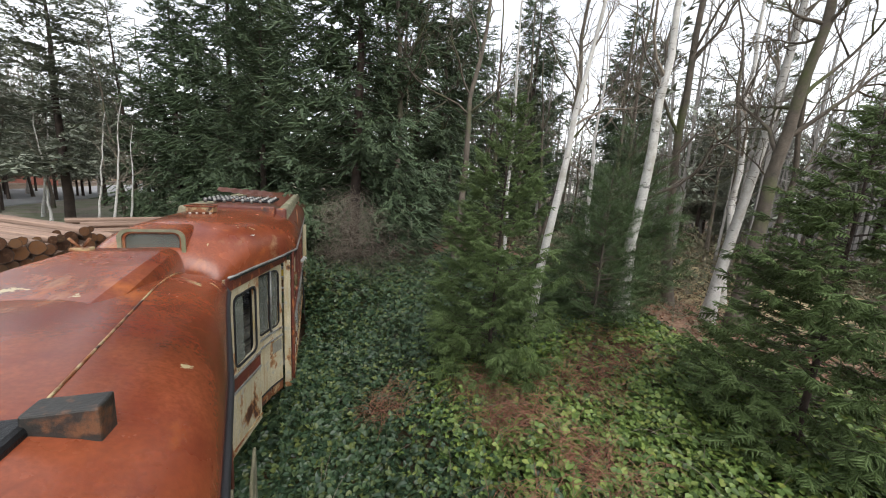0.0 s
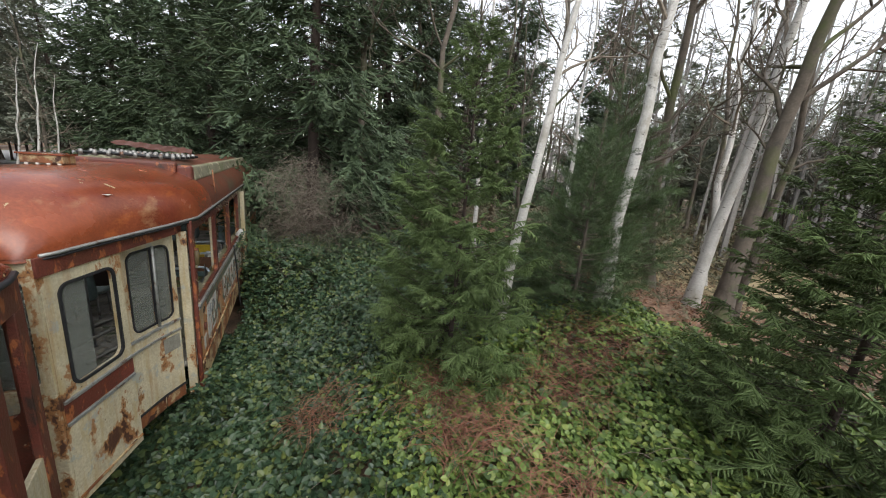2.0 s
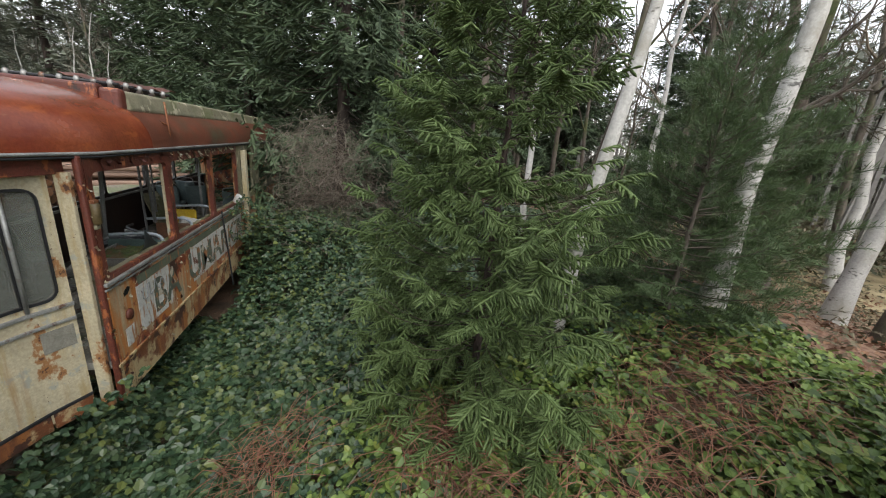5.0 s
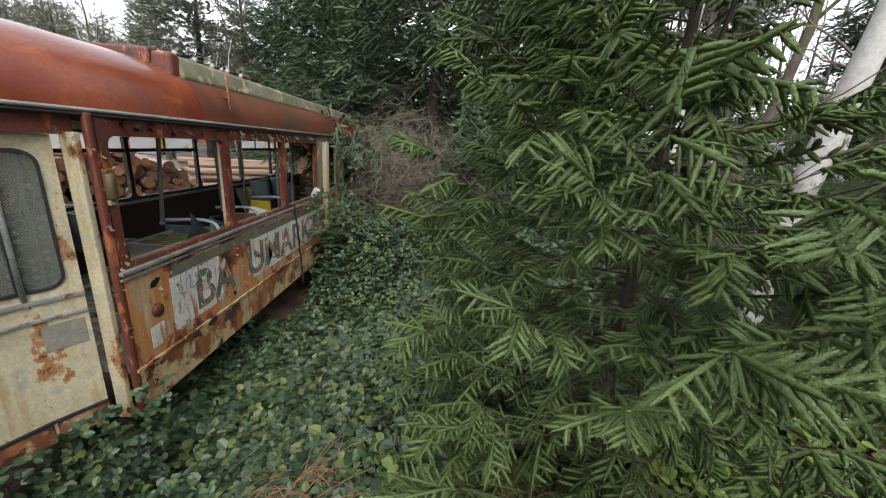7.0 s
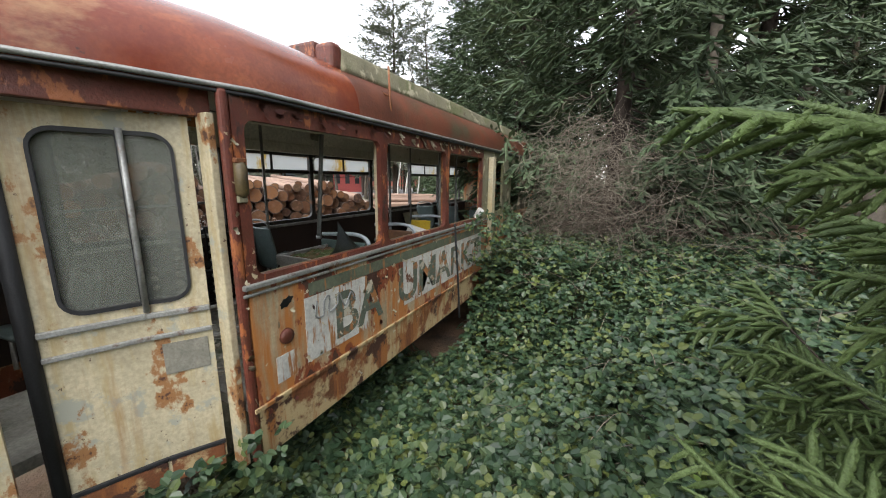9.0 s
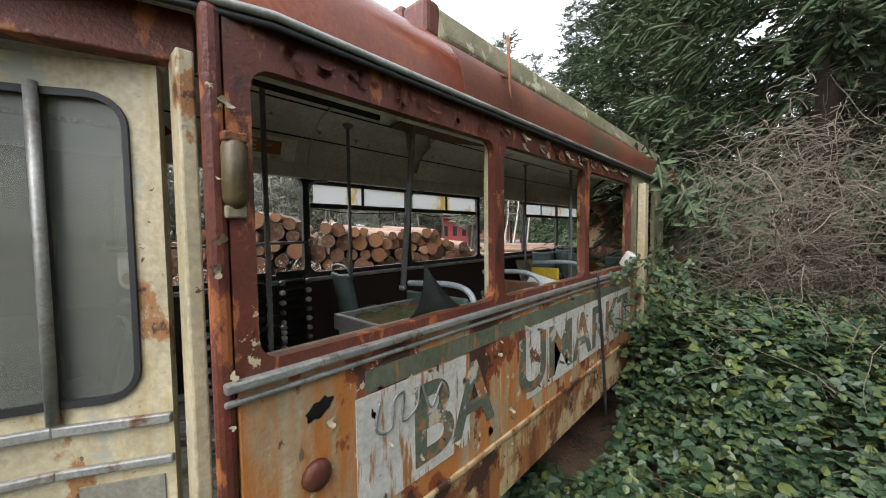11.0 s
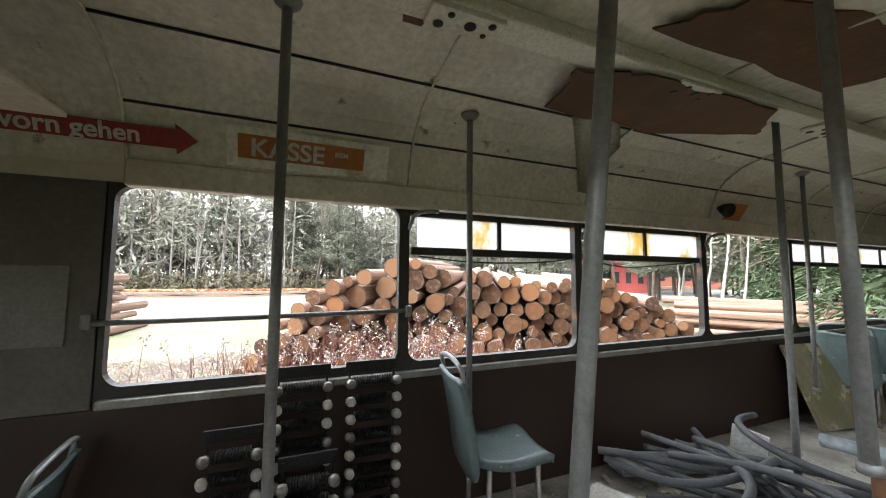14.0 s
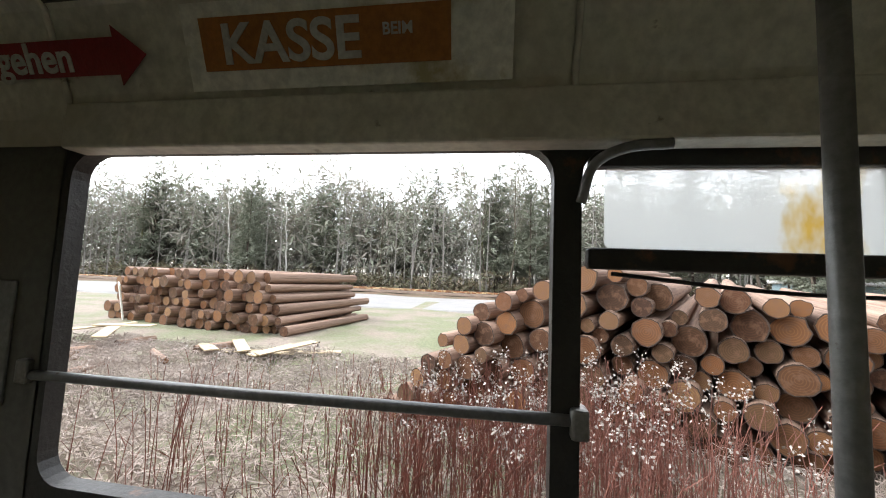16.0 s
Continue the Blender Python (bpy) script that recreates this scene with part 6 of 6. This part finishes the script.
for lo, hi, m, lab, mt in (((-0.30, -0.15, 0), (0.30, 0.15, 0.12), pose(-1.86, 8.92, 1.09, 6, -4, 14), "dirty white foam block on the floor", M_dirtywhite),
                           ((-0.35, -0.09, 0), (0.35, 0.09, 0.05), pose(-2.25, 9.6, 1.12, 3, 4, 80), "long pale grey plank on the floor", M_pole),
                           ((-0.1, -0.006, 0), (0.1, 0.006, 0.2), pose(-1.98, 10.15, 1.25, 20, 10, 20), "white card standing among the hoses", plain("white_card", (0.75, 0.75, 0.72), 0.6)),
                           ((-0.5, -0.012, 0), (0.5, 0.012, 0.78), pose(-2.12, 12.15, 1.08, -22, 0, 82), "algae-green board leaning on the wall", M_moss),
                           ((-0.12, -0.1, 0), (0.12, 0.1, 0.12), pose(-0.62, 9.02, 1.80, 10, 20, 30), "crumpled pale foam scrap on the ledge", M_dirtywhite),
                           ((-0.1, -0.1, 0), (0.1, 0.1, 0.2), pose(-0.62, 8.52, 1.42, -8, 12, 12), "lump of torn white foam", M_dirtywhite)):
    bm = soft_box(lo, hi, 0.02 if hi[2] - lo[2] > 0.04 and hi[1] - lo[1] > 0.05 else 0.003, None, 3)
    if mt is M_dirtywhite:
        for v in bm.verts:
            v.co += noise.noise_vector(v.co * 9) * 0.02
    ob = part("scrap", bm, mt)
    ob.matrix_world = m
    tagged(ob, lab, "scrap")
cup = part("white_cup", rod([(0, 0, 0), (0, 0, 0.01), (0, 0, 0.17), (0, 0, 0.172)], [0.045, 0.05, 0.055, 0.05], 14), plain("white_plastic", (0.75, 0.74, 0.7), 0.4))
cup.matrix_world = pose(-0.36, 10.60, 1.93, 10, 35, 0)
tagged(cup, "white plastic canister on the window ledge", "canister")

# floor litter
q = Quads()
for i in range(1500):
    x, y = rl.uniform(-2.4, -0.5), rl.uniform(6.5, 11)
    s = rl.uniform(0.008, 0.035)
    q.box((-s, -s * 0.5, 0), (s, s * 0.5, 0.006), pose(x, y, Z_FLOOR + rl.uniform(0, 0.015), rl.uniform(-20, 20), rl.uniform(-20, 20), rl.uniform(0, 360)))
tagged(new("floor_litter", q.mesh("floor_litter", plain("pale_litter", (0.42, 0.38, 0.31), 0.9, 0, 0.5, 3))), "small debris and leaves on the tram floor", "debris", kind="stuff")


# writing
def lettering(text, size, mat, m, parent, label="", name="lettering", extrude=0.001):
    cu = bpy.data.curves.new(name, "FONT")
    cu.body, cu.size, cu.extrude, cu.offset = text, size, extrude, size * 0.022
    ob = bpy.data.objects.new(name, cu)
    scene.collection.objects.link(ob)
    me = bpy.data.meshes.new_from_object(ob.evaluated_get(bpy.context.evaluated_depsgraph_get()))
    bpy.data.objects.remove(ob)
    o = part(name, me, None, parent, label)
    o.data.materials.clear()
    o.data.materials.append(mat)
    o.matrix_basis = m
    return o


def facing(p, along, up):
    a, u = Vector(along).normalized(), Vector(up).normalized()
    n = a.cross(u)
    return Matrix(((a.x, u.x, n.x, p[0]), (a.y, u.y, n.y, p[1]), (a.z, u.z, n.z, p[2]), (0, 0, 0, 1)))


M_white_l = plain("worn_white_lettering", (0.62, 0.61, 0.56), 0.6, 0, 0.2, 6)
M_grey_l = plain("worn_grey_green_lettering", (0.11, 0.13, 0.095), 0.7, 0, 0.35, 5, 40, 0.3, [((0.42, 0.38, 0.29), 5, 0.55, 0.59, V3), ((0.30, 0.13, 0.045), 1.6, 0.52, 0.60, STREAK)])
M_greenband = plain("worn_grey_green_band", (0.115, 0.13, 0.085), 0.7, 0, 0.35, 5, 40, 0.3, [((0.30, 0.13, 0.045), 2.2, 0.58, 0.66, STREAK), ((0.40, 0.34, 0.22), 3.3, 0.63, 0.65, V3)])
M_whitefield = plain("worn_white_field", (0.56, 0.55, 0.50), 0.6, 0, 0.2, 4, 40, 0.3, [((0.30, 0.13, 0.045), 2.0, 0.54, 0.60, STREAK), ((0.12, 0.045, 0.02), 3.0, 0.62, 0.64, V3)])
nx = CX + HALF
up_s, al_s = (0, 0, 1), (0, 1, 0)
part("paint_band", soft_box((nx - 0.001, 6.95, 1.66), (nx + 0.003, 10.8, 1.76), 0.001), M_greenband, tram, "grey-green painted band")
part("paint_field", soft_box((nx - 0.001, 6.90, 1.13), (nx + 0.003, 7.66, 1.652), 0.001), M_whitefield, tram, "white painted field")
part("paint_field", soft_box((nx - 0.001, 8.30, 1.14), (nx + 0.003, 10.84, 1.655), 0.001), M_whitefield, tram, "white painted field")
part("paint_field", soft_box((nx - 0.001, 6.62, 1.10), (nx + 0.003, 6.80, 1.30), 0.001), M_whitefield, tram)
lettering("BA", 0.56, M_grey_l, facing((nx + 0.004, 7.20, 1.20), al_s, up_s), tram, "faded grey letters")
lettering("UMARKT", 0.56, M_grey_l, facing((nx + 0.005, 8.18, 1.20), al_s, up_s) @ Matrix.Diagonal((1.12, 1, 1, 1)), tram, "faded grey letters")
part("rust_boss", rod([(nx, 6.72, 1.43), (nx + 0.02, 6.72, 1.43), (nx + 0.028, 6.72, 1.43)], [0.06, 0.055, 0.02], 14), M_red, tram, "rusted lamp socket")
bm = bmesh.new()
ring = [(0.055 * math.cos(t) * (1 + 0.12 * math.sin(5 * t + 1)), 0.032 * math.sin(t) * (1 + 0.18 * math.sin(7 * t))) for t in [k * math.pi / 14 for k in range(28)]]
lo = [bm.verts.new((nx - 0.001, 6.74 + u, 1.68 + v + 0.35 * u)) for u, v in ring]
hi = [bm.verts.new((nx + 0.004, 6.74 + u, 1.68 + v + 0.35 * u)) for u, v in ring]
bm.faces.new(hi)
for k in range(28):
    bm.faces.new((lo[k], lo[(k + 1) % 28], hi[(k + 1) % 28], hi[k]))
part("rust_hole", bm, M_black, tram, "ragged black hole rusted through the side")
# sprayed scribble
tube_part("graffiti_line", [(nx + 0.006, 7.02, 1.60), (nx + 0.006, 7.0, 1.48), (nx + 0.006, 7.08, 1.46), (nx + 0.006, 7.10, 1.58), (nx + 0.006, 7.16, 1.60), (nx + 0.006, 7.15, 1.47), (nx + 0.006, 7.24, 1.50), (nx + 0.006, 7.27, 1.60), (nx + 0.006, 7.34, 1.46), (nx + 0.006, 7.42, 1.56), (nx + 0.006, 7.47, 1.48)], 0.007, M_pole, tram, "sprayed pale grey scribble", 8, 6)

# signs on the far cove: they lie on the sloping panel
n0, n1 = Vector((-2.46, 0, 3.04)), Vector((-2.385, 0, 3.24))
slope = (n1 - n0).normalized()
M_redsign = plain("red_sign", (0.30, 0.028, 0.032), 0.45, 0, 0.15, 4)
M_orange = plain("orange_sign", (0.46, 0.17, 0.04), 0.5, 0, 0.2, 4)
M_cardb = plain("yellowed_card", (0.88, 0.86, 0.78), 0.5, 0, 0.08, 4, 40, 0.1, [((0.45, 0.38, 0.22), 3, 0.60, 0.70, V3)])


def cove(y, s, lift=0.012):
    p = n0 + slope * s
    nrm = Vector((slope.z, 0, -slope.x))
    p = p + nrm * lift
    return (p.x, y, p.z)


def card(y0, y1, s0, s1, mat, label, lift, arrow=0.0):
    bm = bmesh.new()
    a = [(y0, s0), (y1, s0), (y1, s1), (y0, s1)]
    if arrow:
        sm, ds = (s0 + s1) / 2, (s1 - s0) * 0.5
        a = [(y0, s0), (y1 - arrow, s0), (y1 - arrow, sm - ds * 1.6), (y1, sm), (y1 - arrow, sm + ds * 1.6), (y1 - arrow, s1), (y0, s1)]
    f = [bm.verts.new(cove(y, s, lift)) for y, s in a]
    g = [bm.verts.new(cove(y, s, lift + 0.0025)) for y, s in a]
    bm.faces.new(f)
    bm.faces.new(g[::-1])
    for i in range(len(f)):
        j = (i + 1) % len(f)
        bm.faces.new((f[j], f[i], g[i], g[j]))
    bmesh.ops.recalc_face_normals(bm, faces=bm.faces[:])
    ob = part("sign", bm, mat)
    return tagged(ob, label, "sign")


along_sign = (0, 1, 0)
sg = card(5.53, 6.72, 0.045, 0.135, M_redsign, "dark red arrow sign with white writing", 0.016, 0.09)
sg.name = "arrow_sign"
lettering("Bitte nach vorn gehen", 0.105, M_white_l, facing(cove(5.56, 0.058, 0.0205), along_sign, slope), sg)
ks = card(6.84, 7.66, -0.005, 0.195, M_cardb, "yellowed torn card sign with orange panel", 0.016)
part("panel", card(6.89, 7.52, 0.04, 0.16, M_orange, "", 0.020).data, None, ks)
for o in [o for o in scene.objects if o.name.startswith("sign") and o.parent is None and o.data == ks.children[0].data]:
    bpy.data.objects.remove(o)
lettering("KASSE", 0.125, M_white_l, facing(cove(6.945, 0.056, 0.0245), along_sign, slope) @ Matrix.Diagonal((1.06, 1, 1, 1)), ks)
lettering("BEIM", 0.035, M_white_l, facing(cove(7.36, 0.10, 0.0245), along_sign, slope), ks)

# ---- roof gear and small details of the tram ----
rd = np.random.default_rng(131)
part("roof_fairing", soft_box((-0.10, 0, -0.13), (0.09, 7.0, 0.10), 0.05, pose(-0.60, 7.62, 3.55, 0, -14, 0.4), 4), M_moss, tram, "mossy pale green roof fairing")
part("roof_fairing", soft_box((-0.09, 0, -0.13), (0.10, 7.0, 0.10), 0.05, pose(-2.24, 7.62, 3.55, 0, 14, 0), 4), M_moss, tram, "mossy roof fairing")
part("roof_fairing", soft_box((-2.12, 7.52, 3.50), (-0.72, 7.66, 3.70), 0.03, None, 3), M_red, tram, "flaking red cross fairing")
part("roof_fairing", soft_box((-0.72, 7.52, 3.44), (-0.52, 7.66, 3.67), 0.04, None, 3), M_red, tram, "flaking red cross fairing")
crate = part("roof_crate", soft_box((-1.86, 6.45, 3.655), (-1.5, 6.72, 3.745), 0.008), M_rustsill, tram, "small rusty junction box")
part("lid", soft_box((-1.88, 6.43, 3.745), (-1.48, 6.74, 3.765), 0.004), M_roof, crate)
for k in range(4):
    part("foot", soft_box((-1.82 + 0.09 * k, 6.44, 3.63), (-1.79 + 0.09 * k, 6.47, 3.66), 0.004), M_ceram, crate)
for k in range(5):
    y = 8.1 + 0.32 * k
    b = part("resistor_bar", rod([(-2.05, y, 3.74), (-1.42, y, 3.75), (-0.8, y, 3.74)], 0.02, 8), M_black, tram, "sooty resistor bar")
    for j in range(8):
        part("insulator", rod([(-2.0 + 0.16 * j, y, 3.70), (-2.0 + 0.16 * j, y, 3.76), (-2.0 + 0.16 * j, y, 3.79)], [0.03, 0.035, 0.02], 8), M_steel, b)
bm = bmesh.new()
bmesh.ops.create_grid(bm, x_segments=14, y_segments=10, size=0.5, matrix=pose(-1.55, 9.75, 3.86, 4, 5, 10) @ Matrix.Diagonal((1.15, 0.9, 1, 1)))
for v in bm.verts:
    v.co.z += 0.05 * noise.noise(v.co * 2.2) + 0.015 * math.sin(v.co.x * 30)
bmesh.ops.solidify(bm, geom=bm.faces[:], thickness=0.006)
ob = part("rusty_sheet", bm, plain("brown_red_sheet", (0.12, 0.045, 0.03), 0.6, 0.1, 0.4, 4, 50, 0.4))
tagged(ob, "buckled rusty sheet lying on the roof gear", "sheet")
part("roof_rod", rod([(-0.325, 8.09, 3.05), (-0.34, 8.10, 3.3), (-0.36, 8.11, 3.60)], 0.011, 6), M_rustsill, tram, "thin rusty upright rod")
part("roof_rod", rod([(-0.35, 8.10, 3.33), (-0.52, 8.05, 3.42)], 0.011, 6), M_rustsill, tram)
# side lamp on the door pillar
lamp = part("side_lamp", rod([(-0.338, 6.475, 2.44), (-0.325, 6.475, 2.46), (-0.322, 6.475, 2.62), (-0.338, 6.475, 2.645)], [0.026, 0.038, 0.038, 0.026], 16), plain("dirty_amber_lens", (0.11, 0.078, 0.032), 0.5, 0.0, 0.4, 9, 60, 0.2, [((0.50, 0.30, 0.02), 9, 0.58, 0.64, V3), ((0.05, 0.04, 0.03), 4, 0.52, 0.62, V3)]), tram, "grimy amber side lamp")
part("bracket", soft_box((-0.345, 6.44, 2.635), (-0.30, 6.51, 2.665), 0.006), M_rustsill, lamp)
part("bracket", soft_box((-0.345, 6.445, 2.40), (-0.315, 6.505, 2.44), 0.006), M_moss, lamp)


def flake(w, h, curl, seed):
    rng = np.random.default_rng(seed)
    bm = bmesh.new()
    rows = []
    for i in range(6):
        t = i / 5
        hw = w * (0.5 + 0.12 * rng.normal()) * (1 - 0.5 * t ** 2)
        rows.append([bm.verts.new((curl * t * t * h, s * hw + 0.1 * w * rng.normal(), -h * t * (1 - 0.25 * curl * t))) for s in (-1, 0, 1)])
    for a, b in zip(rows[:-1], rows[1:]):
        for k in range(2):
            bm.faces.new((a[k], a[k + 1], b[k + 1], b[k]))
    bmesh.ops.solidify(bm, geom=bm.faces[:], thickness=0.0015)
    me = bpy.data.meshes.new("paint_flake")
    bm.to_mesh(me)
    bm.free()
    return me


FL = [[flake(w, h, c, 200 + i) for i, (w, h, c) in enumerate(((0.06, 0.07, 0.4), (0.04, 0.10, 0.6), (0.09, 0.06, 0.3), (0.05, 0.05, 0.8)))] for _ in range(2)]
for me in FL[0]:
    me.materials.append(M_cream)
for me in FL[1]:
    me.materials.append(M_red)


def put_flake(kind, x, y, z, turn=0.0, s=1.0, roll=0.0):
    ob = new("paint_flake", FL[kind][int(rd.integers(4))])
    ob.parent = tram
    ob.matrix_basis = pose(x, y, z, roll, 0, turn) @ Matrix.Diagonal((s, s, s, 1))


for i in range(46):
    put_flake(0, -0.339, rd.uniform(8.05, 10.8), rd.uniform(2.94, 3.03), rd.uniform(-12, 12), rd.uniform(0.5, 1.1), rd.uniform(-30, 30))
for i in range(26):
    put_flake(1, -0.339, rd.uniform(6.6, 8.0), rd.uniform(2.94, 3.03), rd.uniform(-12, 12), rd.uniform(0.4, 0.8), rd.uniform(-40, 40))
for i in range(12):
    put_flake(0, -0.336, 6.43 + rd.uniform(-0.02, 0.02), rd.uniform(0.8, 2.9), rd.uniform(-40, 40), rd.uniform(0.25, 0.55), rd.uniform(-60, 60))
for i in range(90):
    put_flake(int(rd.uniform() < 0.35), -0.337, rd.uniform(6.5, 10.8), rd.uniform(0.65, 1.8), rd.uniform(-15, 15), rd.uniform(0.25, 0.6), rd.uniform(-90, 90))
# loose strips hanging from the belt rail and jambs
tube_part("cable", [(-0.31, 9.62, 1.93), (-0.29, 9.66, 1.5), (-0.27, 9.7, 1.0), (-0.25, 9.72, 0.5)], 0.014, M_rubber, tram, "black cable hanging over the sill")
tube_part("cable", [(-2.525, 7.9, 2.595), (-2.525, 8.3, 2.565), (-2.525, 8.8, 2.575), (-2.525, 9.1, 2.605)], 0.005, M_rubber, tram, "sagging thin wire")
tube_part("cable", [(-2.525, 9.3, 2.595), (-2.525, 9.7, 2.555), (-2.525, 10.2, 2.585), (-2.525, 10.5, 2.605)], 0.005, M_rubber, tram)

# ceiling: torn lining, lamp rail, hanging flap
bm = bmesh.new()
rows = []
for i in range(11):
    t = i / 10
    off = lerp(0.40, 1.015, t)
    z = float(np.interp(off, (0.3, 0.62, 0.76, 0.89, 0.965, 1.04), (3.50, 3.45, 3.41, 3.33, 3.24, 3.04)))
    y0, y1 = 8.48 + 0.62 * t, 8.92 + 0.62 * t - 0.85 * max(0, t - 0.6)
    row = []
    for k in range(7):
        u = k / 6
        lift = 0.010 + (0.05 + 0.05 * t) * u ** 3
        row.append(bm.verts.new((CX - off + lift * (0.3 + 0.7 * t), lerp(y0, y1, u) + rd.normal(0, 0.014) * (k == 6), z - lift * (1 - 0.5 * t))))
    rows.append(row)
for a, b in zip(rows[:-1], rows[1:]):
    for k in range(5):
        bm.faces.new((a[k], a[k + 1], b[k + 1], b[k]))
bmesh.ops.solidify(bm, geom=bm.faces[:], thickness=0.004)
for f in bm.faces:
    f.smooth = True
part("torn_lining", bm, M_inner, tram, "torn ceiling lining hanging down")


def torn(pts, z, mat, label):
    bm = bmesh.new()
    n = len(pts)
    cx, cy = sum(p[0] for p in pts) / n, sum(p[1] for p in pts) / n
    ring = []
    for i in range(n):
        a, b = pts[i], pts[(i + 1) % n]
        for k in range(6):
            t = k / 6
            ring.append((lerp(a[0], b[0], t) + rd.normal(0, 0.012), lerp(a[1], b[1], t) + rd.normal(0, 0.015)))
    f = [bm.verts.new((x, y, z - 0.012 * abs(x - CX))) for x, y in ring]
    g = [bm.verts.new((v.co.x, v.co.y, v.co.z + 0.01)) for v in f]
    bm.faces.new(f)
    bm.faces.new(g[::-1])
    for i in range(len(f)):
        j = (i + 1) % len(f)
        bm.faces.new((f[j], f[i], g[i], g[j]))
    bmesh.ops.recalc_face_normals(bm, faces=bm.faces[:])
    part("bare_wood", bm, mat, tram, label)


torn([(-1.95, 8.45), (-1.62, 8.35), (-1.52, 8.7), (-1.50, 9.7), (-1.75, 10.0), (-2.0, 9.3)], 3.425, M_ply, "bare brown roof boards behind torn lining")
part("wall_plate", soft_box((FAR + 0.049, 5.85, 2.15), (FAR + 0.058, 6.24, 2.51), 0.004), plain("pale_wall_plate", (0.21, 0.21, 0.195), 0.5, 0, 0.15, 4), tram, "pale grey plate on the partition")
torn([(-1.34, 8.5), (-1.05, 8.7), (-0.95, 9.3), (-1.1, 9.9), (-1.34, 9.8)], 3.478, M_ply, "bare brown roof boards behind torn lining")
M_enamel = plain("yellowed_white_enamel", (0.74, 0.72, 0.63), 0.4, 0, 0.12, 5, 60, 0.1, [((0.40, 0.24, 0.10), 3, 0.60, 0.68, (1, 0.4, 1)), ((0.15, 0.09, 0.05), 9, 0.66, 0.70, V3)])
rail = part("lamp_rail", soft_box((-1.62, 6.5, 3.447), (-1.48, 15.2, 3.515), 0.012), M_enamel, tram, "dirty white ceiling lamp rail")
for y in (7.6, 8.9, 10.2, 11.5):
    socket = part("lamp_socket", soft_box((-1.61, y, 3.425), (-1.49, y + 0.30, 3.448), 0.006), M_enamel, rail, "empty lamp socket")
    for dx, dy, r in ((-0.03, 0.05, 0.02), (0.03, 0.08, 0.014), (0.0, 0.17, 0.024), (-0.03, 0.24, 0.012), (0.03, 0.25, 0.016)):
        part("hole", rod([(-1.55 + dx, y + dy, 3.421), (-1.55 + dx, y + dy, 3.427)], r, 10), M_black, socket)
part("dark_panel", soft_box((-0.012, -0.34, -0.16), (0.012, 0.34, 0.10), 0.004, pose(-0.70, 7.03, 3.14, 0, 18, 1)), M_black, tram, "dark panel hanging from the ceiling")
part("wall_horn", rod([(-2.40, 10.7, 3.1), (-2.34, 10.68, 3.08), (-2.30, 10.67, 3.06)], [0.02, 0.05, 0.065], 14), M_black, tram, "small black loudspeaker horn")
ob = part("sticker", soft_box((-0.002, -0.13, -0.09), (0.002, 0.13, 0.09), 0.001, pose(-2.425, 10.98, 3.08, 0, 32, 0)), M_orange)
tagged(ob, "faded orange sticker on the ceiling cove", "sticker")
part("inner_jamb", soft_box((-0.435, 7.935, 1.90), (-0.392, 8.02, 2.93), 0.012), M_cream, tram, "pale inner window post")
part("inner_jamb", soft_box((-0.43, 9.40, 1.90), (-0.392, 9.46, 2.93), 0.012), M_rustsill, tram)
part("inner_jamb", soft_box((-0.43, 10.80, 1.90), (-0.392, 10.86, 2.93), 0.012), M_rustsill, tram)
part("white_post", soft_box((-0.33, 11.06, 0.7), (-0.24, 11.22, 2.92), 0.012), M_cream, tram, "pale flaking door post")
# bramble sprays climbing over the front door and sill
q = Quads()
tm = leaf_template()
k = 420
px = np.concatenate([-0.33 - 0.29 * rd.uniform(0, 1.2, k // 2) + 0.18, rd.uniform(-0.32, 0.25, k // 2)])
py = np.concatenate([6.4 - (-(px[:k // 2] - 0.18) - 0.33) / 0.29 + rd.normal(0, 0.1, k // 2), rd.uniform(10.0, 11.4, k // 2)])
pz = np.concatenate([rd.uniform(0.2, 0.95, k // 2) ** 1.2, rd.uniform(1.2, 2.02, k // 2)])
q.many(*tm, hex_mats(np.stack([px, py, pz], 1), rd.normal(0, 1, (k, 3)) * (1, 1, 0.5), np.tile([0.8, 0, 0.8], (k, 1)) + rd.normal(0, 0.4, (k, 3)), rd.uniform(0.05, 0.09, k)))
tagged(new("bramble_spray", q.mesh("bramble_spray", M_bramble)), "bramble leaves climbing against the tram side", "brambles", kind="stuff")
